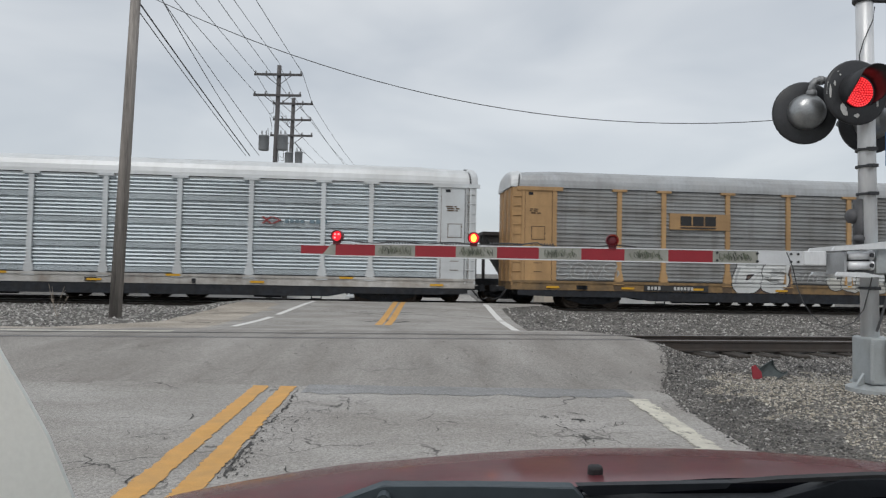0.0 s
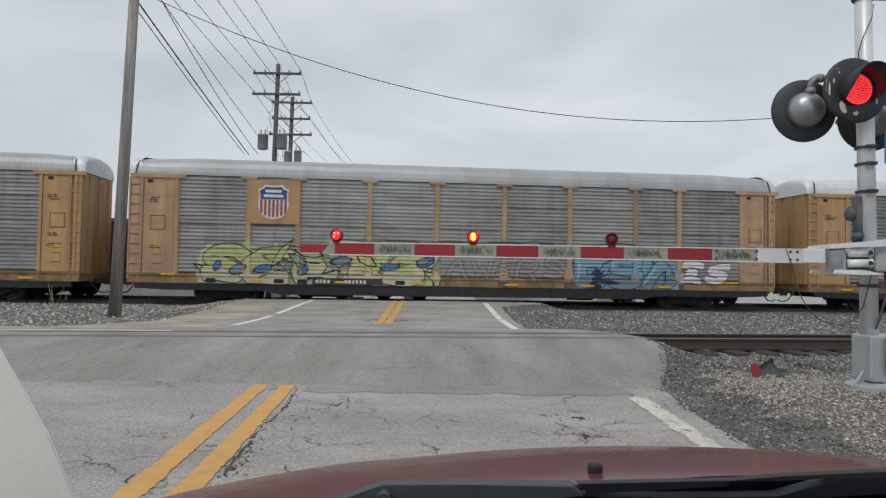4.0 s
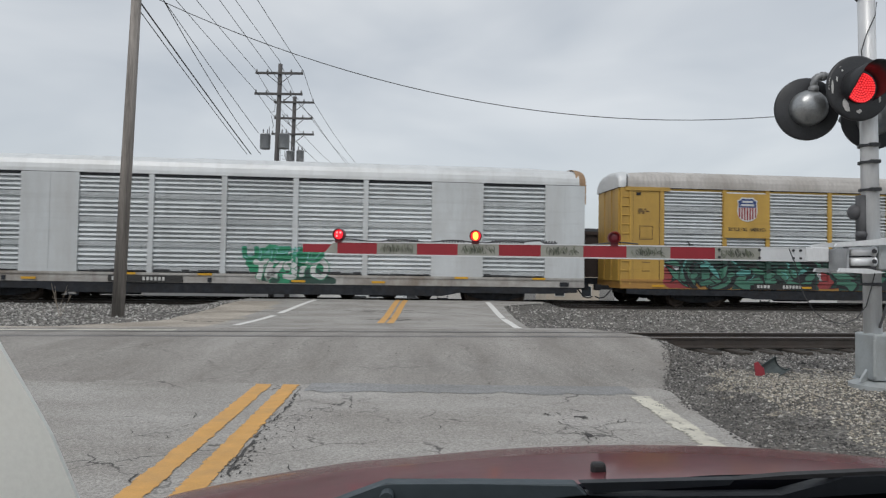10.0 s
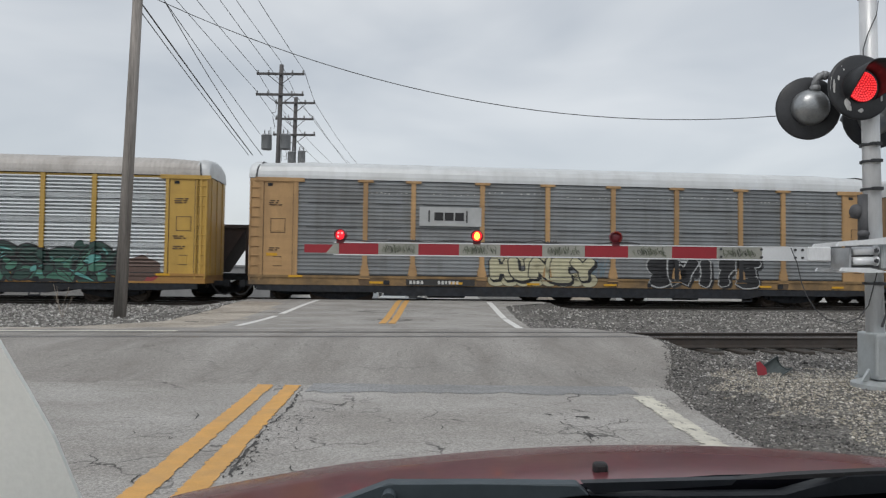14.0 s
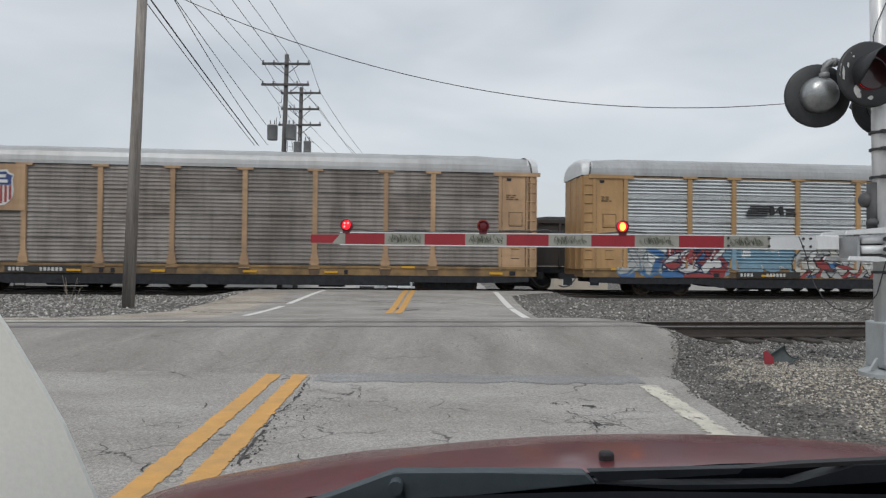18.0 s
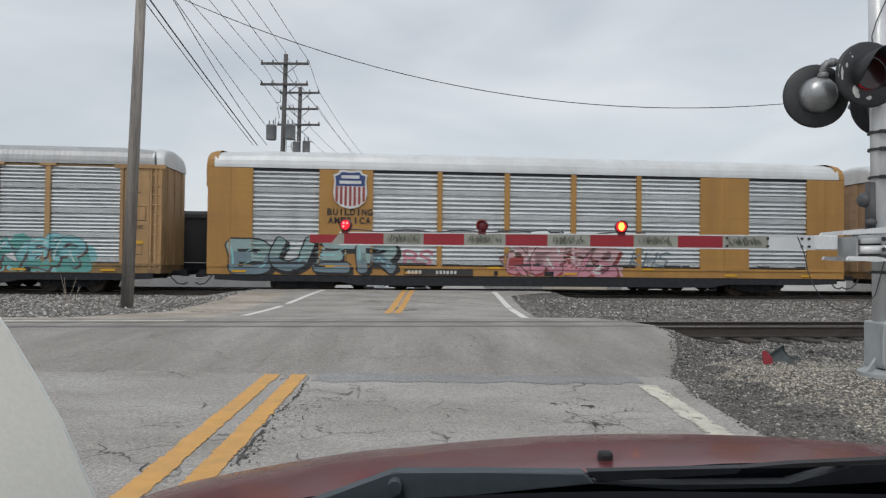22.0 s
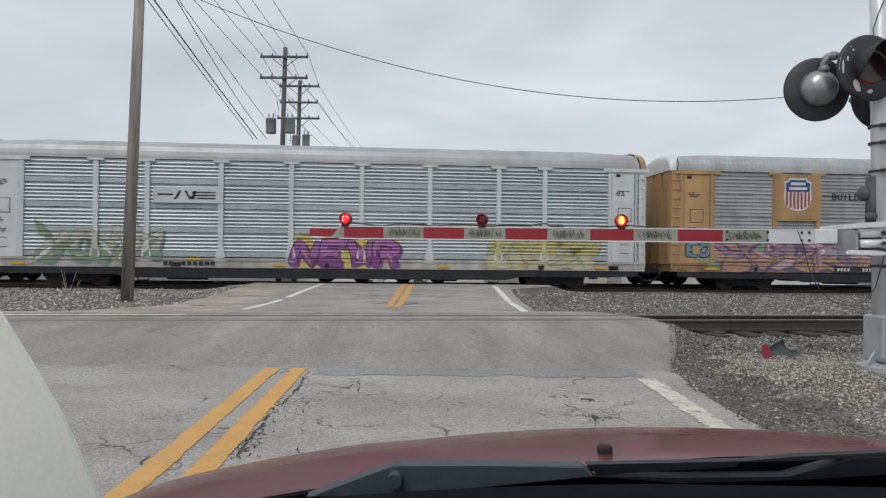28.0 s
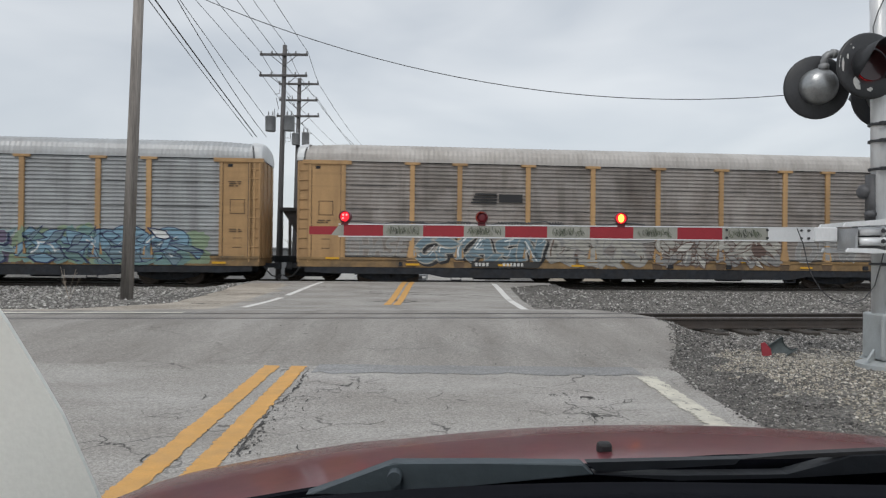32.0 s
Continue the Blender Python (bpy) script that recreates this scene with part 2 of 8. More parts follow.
def weather(key, streak, amount, panel):
    """Wear on a sheet finish: soot run down in streaks, wiped bands, and sheets that aged unlike their neighbours."""
    t = M[key].node_tree
    b = t.nodes["Principled BSDF"]
    last = b.inputs["Base Color"].links[0].from_socket
    where = t.nodes["Vector Math"].outputs[0]
    for stretch, scale, lo, hi, tint, amt in (((1.5, 1.0, 0.16), 1.2, 0.48, 0.76, streak, amount * 0.85), ((0.22, 1.0, 3.4), 1.1, 0.52, 0.75, [c * 0.75 for c in streak], amount * 0.55),
                                              ((0.5, 1.0, 0.5), 0.9, 0.50, 0.70, [c * 1.15 for c in streak], amount * 0.8)):
        mp = t.nodes.new("ShaderNodeMapping")
        mp.inputs["Scale"].default_value = stretch
        no = t.nodes.new("ShaderNodeTexNoise")
        no.inputs["Scale"].default_value = scale
        no.inputs["Detail"].default_value = 6
        no.inputs["Roughness"].default_value = 0.62
        r = t.nodes.new("ShaderNodeValToRGB")
        r.color_ramp.elements[0].position, r.color_ramp.elements[1].position = lo, hi
        r.color_ramp.elements[0].color = (0, 0, 0, 1)
        r.color_ramp.elements[1].color = (amt, amt, amt, 1)
        mx = t.nodes.new("ShaderNodeMixRGB")
        mx.inputs[2].default_value = (*tint, 1)
        t.links.new(where, mp.inputs[0])
        t.links.new(mp.outputs[0], no.inputs["Vector"])
        t.links.new(no.outputs[0], r.inputs[0])
        t.links.new(r.outputs[0], mx.inputs[0])
        t.links.new(last, mx.inputs[1])
        last = mx.outputs[0]
    pick = t.nodes.new("ShaderNodeMapRange")
    pick.inputs["To Min"].default_value, pick.inputs["To Max"].default_value = 1 - panel, 1 + panel * 0.6
    mul = t.nodes.new("ShaderNodeMixRGB")
    mul.blend_type = "MULTIPLY"
    mul.inputs[0].default_value = 1.0
    t.links.new(t.nodes["Object Info"].outputs["Random"], pick.inputs[0])
    t.links.new(last, mul.inputs[1])
    t.links.new(pick.outputs[0], mul.inputs[2])
    t.links.new(mul.outputs[0], b.inputs["Base Color"])


for key, streak, amount, panel in (
        ("louvre_bright", (0.30, 0.31, 0.32), 0.36, 0.08), ("louvre_blue", (0.36, 0.39, 0.41), 0.35, 0.05), ("louvre_grey", (0.12, 0.108, 0.097), 0.62, 0.13),
        ("louvre_soft", (0.16, 0.16, 0.155), 0.65, 0.12), ("louvre_mid", (0.12, 0.115, 0.11), 0.6, 0.12), ("louvre_brown", (0.09, 0.076, 0.065), 0.7, 0.15),
        ("yellow", (0.20, 0.12, 0.06), 0.5, 0.08), ("tan", (0.19, 0.125, 0.075), 0.6, 0.10), ("white", (0.40, 0.395, 0.385), 0.4, 0.05),
        ("orange_yellow", (0.22, 0.11, 0.04), 0.35, 0.06), ("fresh_yellow", (0.28, 0.17, 0.05), 0.3, 0.06), ("sill_white", (0.14, 0.11, 0.09), 0.6, 0.1),
        ("roof_white", (0.45, 0.45, 0.44), 0.5, 0.05), ("roof_grey", (0.24, 0.235, 0.23), 0.55, 0.06), ("roof_beige", (0.26, 0.235, 0.21), 0.6, 0.06)):
    weather(key, streak, amount, panel)

SHADED_PIERCED = {}


def shaded_pierced(key):
    """A darker copy of a louvre finish with rows of dark holes: pierced sheet, and painted shade between slats and
    stacks.
    """
    if key not in SHADED_PIERCED:
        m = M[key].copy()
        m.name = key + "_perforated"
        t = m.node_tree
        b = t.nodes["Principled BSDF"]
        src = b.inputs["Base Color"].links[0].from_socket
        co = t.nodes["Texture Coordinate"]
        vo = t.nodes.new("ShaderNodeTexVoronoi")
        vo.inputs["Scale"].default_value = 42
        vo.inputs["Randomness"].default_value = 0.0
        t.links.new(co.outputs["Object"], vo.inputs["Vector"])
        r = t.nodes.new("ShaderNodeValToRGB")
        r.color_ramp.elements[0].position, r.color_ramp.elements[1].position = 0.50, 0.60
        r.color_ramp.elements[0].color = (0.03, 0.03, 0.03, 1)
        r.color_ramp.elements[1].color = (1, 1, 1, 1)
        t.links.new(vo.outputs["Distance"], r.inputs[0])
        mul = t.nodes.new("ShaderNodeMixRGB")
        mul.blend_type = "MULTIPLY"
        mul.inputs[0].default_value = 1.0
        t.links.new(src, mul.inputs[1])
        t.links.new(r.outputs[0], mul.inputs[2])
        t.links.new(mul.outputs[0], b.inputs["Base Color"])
        SHADED_PIERCED[key] = m
    return SHADED_PIERCED[key]


def spray(name, c):
    """One colour of spray paint, made once."""
    key = "spray_" + name
    if key not in M:
        M[key] = mat(name + "_spray_paint", c, 0.6, var=0.14, scale=3, bump=0.05, dirt=[v * 0.6 + 0.05 for v in c], dirt_amt=0.35)
    return M[key]


INK = {
    "black": (0.018, 0.018, 0.02), "white": (0.62, 0.63, 0.62), "silver": (0.42, 0.43, 0.43), "pale": (0.5, 0.49, 0.45),
    "green": (0.03, 0.27, 0.14), "dkgreen": (0.028, 0.07, 0.056), "jade": (0.07, 0.20, 0.14), "teal": (0.12, 0.36, 0.33), "aqua": (0.24, 0.52, 0.55),
    "blue": (0.055, 0.16, 0.36), "sky": (0.19, 0.32, 0.41), "navy": (0.02, 0.03, 0.08), "red": (0.30, 0.05, 0.05),
    "pink": (0.55, 0.24, 0.30), "magenta": (0.40, 0.07, 0.18), "purple": (0.22, 0.06, 0.24), "mauve": (0.29, 0.19, 0.26), "dusk": (0.12, 0.095, 0.15), "mist": (0.27, 0.37, 0.37), "straw": (0.50, 0.45, 0.20), "bone": (0.36, 0.345, 0.31),
    "yellow": (0.55, 0.44, 0.12), "lime": (0.42, 0.45, 0.20), "orange": (0.42, 0.24, 0.17), "sage": (0.22, 0.29, 0.19),
    "royal": (0.028, 0.055, 0.19), "louvre": (0.27, 0.265, 0.255), "bottle": (0.15, 0.25, 0.24), "orchid": (0.36, 0.13, 0.38), "blush": (0.55, 0.36, 0.38), "cream": (0.50, 0.47, 0.32), "slate": (0.16, 0.23, 0.27), "brown": (0.12, 0.075, 0.06),
}


def ink(name):
    return spray(name, INK[name])


# ---- mesh helpers ----
def box(bm, x0, x1, y0, y1, z0, z1):
    vs = [bm.verts.new((x, y, z)) for z in (z0, z1) for y in (y0, y1) for x in (x0, x1)]
    for f in ((0, 2, 3, 1), (4, 5, 7, 6), (0, 1, 5, 4), (2, 6, 7, 3), (1, 3, 7, 5), (0, 4, 6, 2)):
        bm.faces.new([vs[i] for i in f])
    return vs


def bevelled(bm, r, seg=2):
    bmesh.ops.bevel(bm, geom=bm.edges[:], offset=r, segments=seg, affect="EDGES", profile=0.5)


def tube(bm, a, b, r0, r1=None, n=12):
    """A tapered round bar from a to b."""
    r1 = r0 if r1 is None else r1
    a, b = Vector(a), Vector(b)
    d = (b - a).normalized()
    u = d.orthogonal().normalized()
    v = d.cross(u)
    rings = []
    for p, r in ((a, r0), (b, r1)):
        rings.append([bm.verts.new(p + (u * math.cos(i * 2 * math.pi / n) + v * math.sin(i * 2 * math.pi / n)) * r) for i in range(n)])
    for i in range(n):
        bm.faces.new((rings[0][i], rings[0][(i + 1) % n], rings[1][(i + 1) % n], rings[1][i]))
    bm.faces.new(rings[0][::-1])
    bm.faces.new(rings[1])


def chain(bm, pts, r, n=6):
    """A bent round bar through points."""
    pts = [Vector(p) for p in pts]
    rings = []
    for i, p in enumerate(pts):
        d = (pts[min(i + 1, len(pts) - 1)] - pts[max(i - 1, 0)]).normalized()
        u = d.cross(Vector((0.31, 0.17, 0.93))).normalized()
        v = d.cross(u)
        rings.append([bm.verts.new(p + (u * math.cos(k * 2 * math.pi / n) + v * math.sin(k * 2 * math.pi / n)) * r) for k in range(n)])
    for a, b in zip(rings, rings[1:]):
        for k in range(n):
            bm.faces.new((a[k], a[(k + 1) % n], b[(k + 1) % n], b[k]))
    bm.faces.new(rings[0][::-1])
    bm.faces.new(rings[-1])


def lathe(bm, profile, axis="y", n=24, at=(0, 0, 0)):
    """Rings of (radius, distance) round an axis, closed at both ends."""
    rings = []
    for r, d in profile:
        ring = []
        for i in range(n):
            c, s = math.cos(i * 2 * math.pi / n) * r, math.sin(i * 2 * math.pi / n) * r
            p = {"x": (d, c, s), "y": (c, d, s), "z": (c, s, d)}[axis]
            ring.append(bm.verts.new(Vector(p) + Vector(at)))
        rings.append(ring)
    for a, b in zip(rings, rings[1:]):
        for i in range(n):
            bm.faces.new((a[i], a[(i + 1) % n], b[(i + 1) % n], b[i]))
    bm.faces.new(rings[0][::-1])
    bm.faces.new(rings[-1])


def slab(bm, pts, y0, y1):
    """An upright plate: an outline of (x, z) between two depths."""
    a = [bm.verts.new((x, y0, z)) for x, z in pts]
    b = [bm.verts.new((x, y1, z)) for x, z in pts]
    bm.faces.new(a)
    bm.faces.new(b[::-1])
    for i in range(len(pts)):
        j = (i + 1) % len(pts)
        bm.faces.new((a[j], a[i], b[i], b[j]))


def mesh_of(name, bm, material, smooth=False):
    bmesh.ops.recalc_face_normals(bm, faces=bm.faces[:])
    me = bpy.data.meshes.new(name)
    bm.to_mesh(me)
    bm.free()
    for m in material if isinstance(material, (list, tuple)) else [material]:
        me.materials.append(m)
    if smooth:
        me.polygons.foreach_set("use_smooth", [True] * len(me.polygons))
    return me


def part(name, bm, material, parent, label="", smooth=False, at=None):
    """One mesh object under a thing or a part; bm may also be a finished mesh."""
    me = bm if isinstance(bm, bpy.types.Mesh) else mesh_of(name, bm, material, smooth)
    ob = new(name, me)
    ob.parent = parent
    if at is not None:
        ob.matrix_basis = at
    if label:
        ob["label"] = label
    return ob


def thing(name, label, category, m=None, group="", kind=""):
    ob = new(name)
    ob.empty_display_size = 0.3
    if m is not None:
        ob.matrix_basis = m
    return tagged(ob, label, category, group, kind)


# ---- the plan ----
RAIL_Z = -0.2                      # rail tops of the two far tracks
TRACK_A = Vector((-13.67, 26.40))   # a point on the near side of the passing train
TRACK_ANGLE = math.atan2(2.74, 28.76)
TRACK_DIR = Vector((math.cos(TRACK_ANGLE), math.sin(TRACK_ANGLE)))
TRACK_NORM = Vector((-TRACK_DIR.y, TRACK_DIR.x))
NEAR_SLOPE = 0.125                  # the near track's line: y = 10.82 + slope * x


def along(s, off, z=0.0):
    p = TRACK_A + TRACK_DIR * s + TRACK_NORM * off
    return Vector((p.x, p.y, z))


def ease(a, b, x):
    t = min(1, max(0, (x - a) / (b - a)))
    return t * t * (3 - 2 * t)


def rail_gap(x, y):
    """Metres beyond the near rail of the near track."""
    return y - (10.82 + NEAR_SLOPE * x)


def road_z(x, y):
    d = rail_gap(x, y)
    t = (Vector((x, y)) - TRACK_A).dot(TRACK_NORM)
    ramp = 0.23 * ease(-8.5, -0.7, t) * (1 - ease(-0.25, 0.68, t)) * (1 - ease(3.9, 5.6, x)) * ease(-10.2, -8.2, x)
    return 0.2 * ease(-3.6, -0.3, d) - 0.06 * ease(0.0, 1.6, d) - 0.34 * ease(1.8, 6.5, d) + ramp - 1.75 * ease(31.0, 50.0, y)


def right_edge(y):
    wob = 0.06 * noise.noise((0.7 * y, 3.1, 0)) + 0.03 * noise.noise((3.1 * y, 7.7, 0))
    d = y - 11.2
    return 2.38 + 1.15 * ease(-5.0, -0.2, d) - 1.25 * ease(0.9, 4.2, d) + 1.9 * ease(13.2, 15.6, d) + wob


def left_edge(y):
    wob = 0.15 * noise.noise((0.8 * y, 9.1, 0))
    if rail_gap(-9, y) < 0.25:
        return -17.0
    return -9.9 + 2.2 * ease(14.5, 18.5, y) + wob


def ground_z(x, y):
    d = rail_gap(x, y)
    z = road_z(x, y)
    on = right_edge(y) - x
    off_road = ease(0.0, 0.7, -on) if x > 0 else ease(0.0, 0.7, left_edge(y) - x)
    inside = on if x > 0 else x - left_edge(y)
    z -= (0.015 + 0.04 * ease(0.1, 0.7, inside)) * (1 - off_road)
    z -= off_road * 0.23 * ease(-2.6, -0.6, d) * (1 - ease(3.0, 6.0, d))
    z += off_road * 0.20 * math.exp(-((x - 4.6) ** 2 + (y - 6.3) ** 2) / 2.2)
    if d > 3:
        t = (Vector((x, y)) - TRACK_A).dot(TRACK_NORM)
        z -= off_road * 0.10 * (1 - ease(9.5, 12, t))
    if off_road > 0.5 and y < 60:
        z += 0.02 * noise.noise((x * 1.3, y * 1.3, 0)) + 0.012 * noise.noise((x * 4, y * 4, 2))
    return z


def sheet(bm, xs, ys, height, slot=None):
    rows = [[bm.verts.new((x, y, height(x, y))) for x in xs] for y in ys]
    for j in range(len(ys) - 1):
        for i in range(len(xs) - 1):
            f = bm.faces.new((rows[j][i], rows[j][i + 1], rows[j + 1][i + 1], rows[j + 1][i]))
            f.smooth = True
            if slot:
                f.material_index = slot((xs[i] + xs[i + 1]) / 2, (ys[j] + ys[j + 1]) / 2)


def steps(*stops):
    """Values from stop to stop: (end, step) pairs after a start."""
    out = [stops[0]]
    for end, step in stops[1:]:
        n = max(1, round((end - out[-1]) / step))
        a = out[-1]
        out += [a + (end - a) * (i + 1) / n for i in range(n)]
    return out


def mineral(name, colours, scale, bump, patch_scale, patch):
    """Gravel: cells of several colours with relief, and broad patches of soil."""
    m = bpy.data.materials.new(name)
    m.use_nodes = True
    t = m.node_tree
    b = t.nodes["Principled BSDF"]
    b.inputs["Roughness"].default_value = 0.9
    co = t.nodes.new("ShaderNodeTexCoord")
    vo = t.nodes.new("ShaderNodeTexVoronoi")
    vo.inputs["Scale"].default_value = scale
    t.links.new(co.outputs["Object"], vo.inputs["Vector"])
    sep = t.nodes.new("ShaderNodeSeparateColor")
    t.links.new(vo.outputs["Color"], sep.inputs[0])
    ramp = t.nodes.new("ShaderNodeValToRGB")
    el = ramp.color_ramp.elements
    while len(el) < len(colours):
        el.new(0.5)
    for i, c in enumerate(colours):
        el[i].position = i / (len(colours) - 1)
        el[i].color = (*c, 1)
    t.links.new(sep.outputs[0], ramp.inputs[0])
    no = t.nodes.new("ShaderNodeTexNoise")
    no.inputs["Scale"].default_value = patch_scale
    no.inputs["Detail"].default_value = 6
    t.links.new(co.outputs["Object"], no.inputs["Vector"])
    r2 = t.nodes.new("ShaderNodeValToRGB")
    r2.color_ramp.elements[0].position, r2.color_ramp.elements[1].position = 0.42, 0.62
    r2.color_ramp.elements[1].color = (0.5, 0.5, 0.5, 1)
    t.links.new(no.outputs[0], r2.inputs[0])
    mx = t.nodes.new("ShaderNodeMixRGB")
    mx.inputs[2].default_value = (*patch, 1)
    t.links.new(r2.outputs[0], mx.inputs[0])
    t.links.new(ramp.outputs[0], mx.inputs[1])
    t.links.new(mx.outputs[0], b.inputs["Base Color"])
    bp = t.nodes.new("ShaderNodeBump")
    bp.inputs["Strength"].default_value = bump
    bp.inputs["Distance"].default_value = 0.03
    bp.invert = True
    t.links.new(vo.outputs["Distance"], bp.inputs["Height"])
    t.links.new(bp.outputs[0], b.inputs["Normal"])
    return m


def asphalt(name, base, crack, crack_scale, stain, sweep=(0.45, 0.9, 1)):
    """Asphalt: stone speckle, broad stains along the lanes and cracks."""
    m = bpy.data.materials.new(name)
    m.use_nodes = True
    t = m.node_tree
    b = t.nodes["Principled BSDF"]
    b.inputs["Roughness"].default_value = 0.82
    co = t.nodes.new("ShaderNodeTexCoord")
    n1 = t.nodes.new("ShaderNodeTexNoise")
    n1.inputs["Scale"].default_value = 30
    n1.inputs["Detail"].default_value = 9
    n1.inputs["Roughness"].default_value = 0.88
    t.links.new(co.outputs["Object"], n1.inputs["Vector"])
    r1 = t.nodes.new("ShaderNodeValToRGB")
    r1.color_ramp.elements[0].position, r1.color_ramp.elements[1].position = 0.36, 0.64
    r1.color_ramp.elements[0].color = (*[c * 0.70 for c in base], 1)
    r1.color_ramp.elements[1].color = (*[c * 1.32 for c in base], 1)
    t.links.new(n1.outputs[0], r1.inputs[0])
    mp = t.nodes.new("ShaderNodeMapping")
    mp.inputs["Scale"].default_value = sweep
    t.links.new(co.outputs["Object"], mp.inputs[0])
    n2 = t.nodes.new("ShaderNodeTexNoise")
    n2.inputs["Scale"].default_value = 1.1
    n2.inputs["Detail"].default_value = 7
    n2.inputs["Roughness"].default_value = 0.6
    t.links.new(mp.outputs[0], n2.inputs["Vector"])
    r2 = t.nodes.new("ShaderNodeValToRGB")
    r2.color_ramp.elements[0].position, r2.color_ramp.elements[1].position = 0.34, 0.66
    r2.color_ramp.elements[0].color = (1 - stain, (1 - stain) * 0.975, (1 - stain) * 0.945, 1)
    r2.color_ramp.elements[1].color = (1 + stain * 0.5, 1 + stain * 0.5, 1 + stain * 0.48, 1)
    t.links.new(n2.outputs[0], r2.inputs[0])
    mul = t.nodes.new("ShaderNodeMixRGB")
    mul.blend_type = "MULTIPLY"
    mul.inputs[0].default_value = 1
    t.links.new(r1.outputs[0], mul.inputs[1])
    t.links.new(r2.outputs[0], mul.inputs[2])
    last = mul.outputs[0]
    grain = t.nodes.new("ShaderNodeTexVoronoi")
    grain.inputs["Scale"].default_value = 95
    t.links.new(co.outputs["Object"], grain.inputs["Vector"])
    gsep = t.nodes.new("ShaderNodeSeparateColor")
    t.links.new(grain.outputs["Color"], gsep.inputs[0])
    gr = t.nodes.new("ShaderNodeValToRGB")
    gr.color_ramp.elements[0].position, gr.color_ramp.elements[1].position = 0.1, 0.98
    gr.color_ramp.elements[0].color = (0.80, 0.797, 0.795, 1)
    gr.color_ramp.elements[1].color = (1.30, 1.295, 1.28, 1)
    t.links.new(gsep.outputs[0], gr.inputs[0])
    gm = t.nodes.new("ShaderNodeMixRGB")
    gm.blend_type = "MULTIPLY"
    gm.inputs[0].default_value = 1
    t.links.new(last, gm.inputs[1])
    t.links.new(gr.outputs[0], gm.inputs[2])
    last = gm.outputs[0]
    if crack:
        warp = t.nodes.new("ShaderNodeTexNoise")
        warp.inputs["Scale"].default_value = 3.0
        warp.inputs["Detail"].default_value = 5
        t.links.new(co.outputs["Object"], warp.inputs["Vector"])
        mixv = t.nodes.new("ShaderNodeMixRGB")
        mixv.blend_type = "ADD"
        mixv.inputs[0].default_value = 0.55
        t.links.new(co.outputs["Object"], mixv.inputs[1])
        t.links.new(warp.outputs["Color"], mixv.inputs[2])
        vo = t.nodes.new("ShaderNodeTexVoronoi")
        vo.feature = "DISTANCE_TO_EDGE"
        vo.inputs["Scale"].default_value = crack_scale
        t.links.new(mixv.outputs[0], vo.inputs["Vector"])
        r3 = t.nodes.new("ShaderNodeValToRGB")
        r3.color_ramp.elements[0].position, r3.color_ramp.elements[1].position = 0.004, 0.016
        r3.color_ramp.elements[0].color = (1, 1, 1, 1)
        r3.color_ramp.elements[1].color = (0, 0, 0, 1)
        t.links.new(vo.outputs["Distance"], r3.inputs[0])
        n4 = t.nodes.new("ShaderNodeTexNoise")
        n4.inputs["Scale"].default_value = 0.8
        n4.inputs["Detail"].default_value = 3
        t.links.new(co.outputs["Object"], n4.inputs["Vector"])
        r4 = t.nodes.new("ShaderNodeValToRGB")
        r4.color_ramp.elements[0].position, r4.color_ramp.elements[1].position = 0.48, 0.6
        t.links.new(n4.outputs[0], r4.inputs[0])
        cm = t.nodes.new("ShaderNodeMath")
        cm.operation = "MULTIPLY"
        t.links.new(r3.outputs[0], cm.inputs[0])
        t.links.new(r4.outputs[0], cm.inputs[1])
        cm2 = t.nodes.new("ShaderNodeMath")
        cm2.operation = "MULTIPLY"
        cm2.inputs[1].default_value = crack
        t.links.new(cm.outputs[0], cm2.inputs[0])
        mx = t.nodes.new("ShaderNodeMixRGB")
        mx.inputs[2].default_value = (0.02, 0.019, 0.018, 1)
        t.links.new(cm2.outputs[0], mx.inputs[0])
        t.links.new(last, mx.inputs[1])
        last = mx.outputs[0]
    t.links.new(last, b.inputs["Base Color"])
    bp = t.nodes.new("ShaderNodeBump")
    bp.inputs["Strength"].default_value = 0.22
    bp.inputs["Distance"].default_value = 0.01
    t.links.new(n1.outputs[0], bp.inputs["Height"])
    t.links.new(bp.outputs[0], b.inputs["Normal"])
    return m


M["gravel"] = mineral("mixed_gravel", [(0.05, 0.048, 0.046), (0.17, 0.16, 0.145), (0.09, 0.087, 0.083), (0.25, 0.235, 0.205), (0.12, 0.115, 0.11), (0.40, 0.38, 0.34)], 42, 1.0, 0.7, (0.075, 0.07, 0.065))
M["asphalt_old"] = asphalt("old_cracked_asphalt", (0.345, 0.332, 0.315), 0.85, 1.15, 0.22)
M["asphalt_new"] = asphalt("newer_asphalt", (0.284, 0.269, 0.252), 0.3, 0.55, 0.27, (1.25, 0.3, 1))
M["asphalt_far"] = asphalt("far_asphalt", (0.335, 0.322, 0.305), 0.5, 0.5, 0.25)
M["apron"] = asphalt("tan_concrete_apron", (0.40, 0.36, 0.31), 0.4, 0.6, 0.3)
M["line_yellow"] = mat("worn_yellow_road_paint", (0.66, 0.36, 0.105), 0.7, var=0.12, scale=7, fine=90, bump=0.3, dirt=(0.36, 0.25, 0.14), dirt_amt=0.35)
M["line_bright"] = mat("bright_white_road_paint", (0.78, 0.77, 0.74), 0.6, var=0.06, scale=7, dirt=(0.5, 0.49, 0.46), dirt_amt=0.4)
M["line_white"] = mat("worn_white_road_paint", (0.68, 0.65, 0.55), 0.7, var=0.12, scale=7, fine=90, bump=0.3, dirt=(0.3, 0.285, 0.26), dirt_amt=0.6)

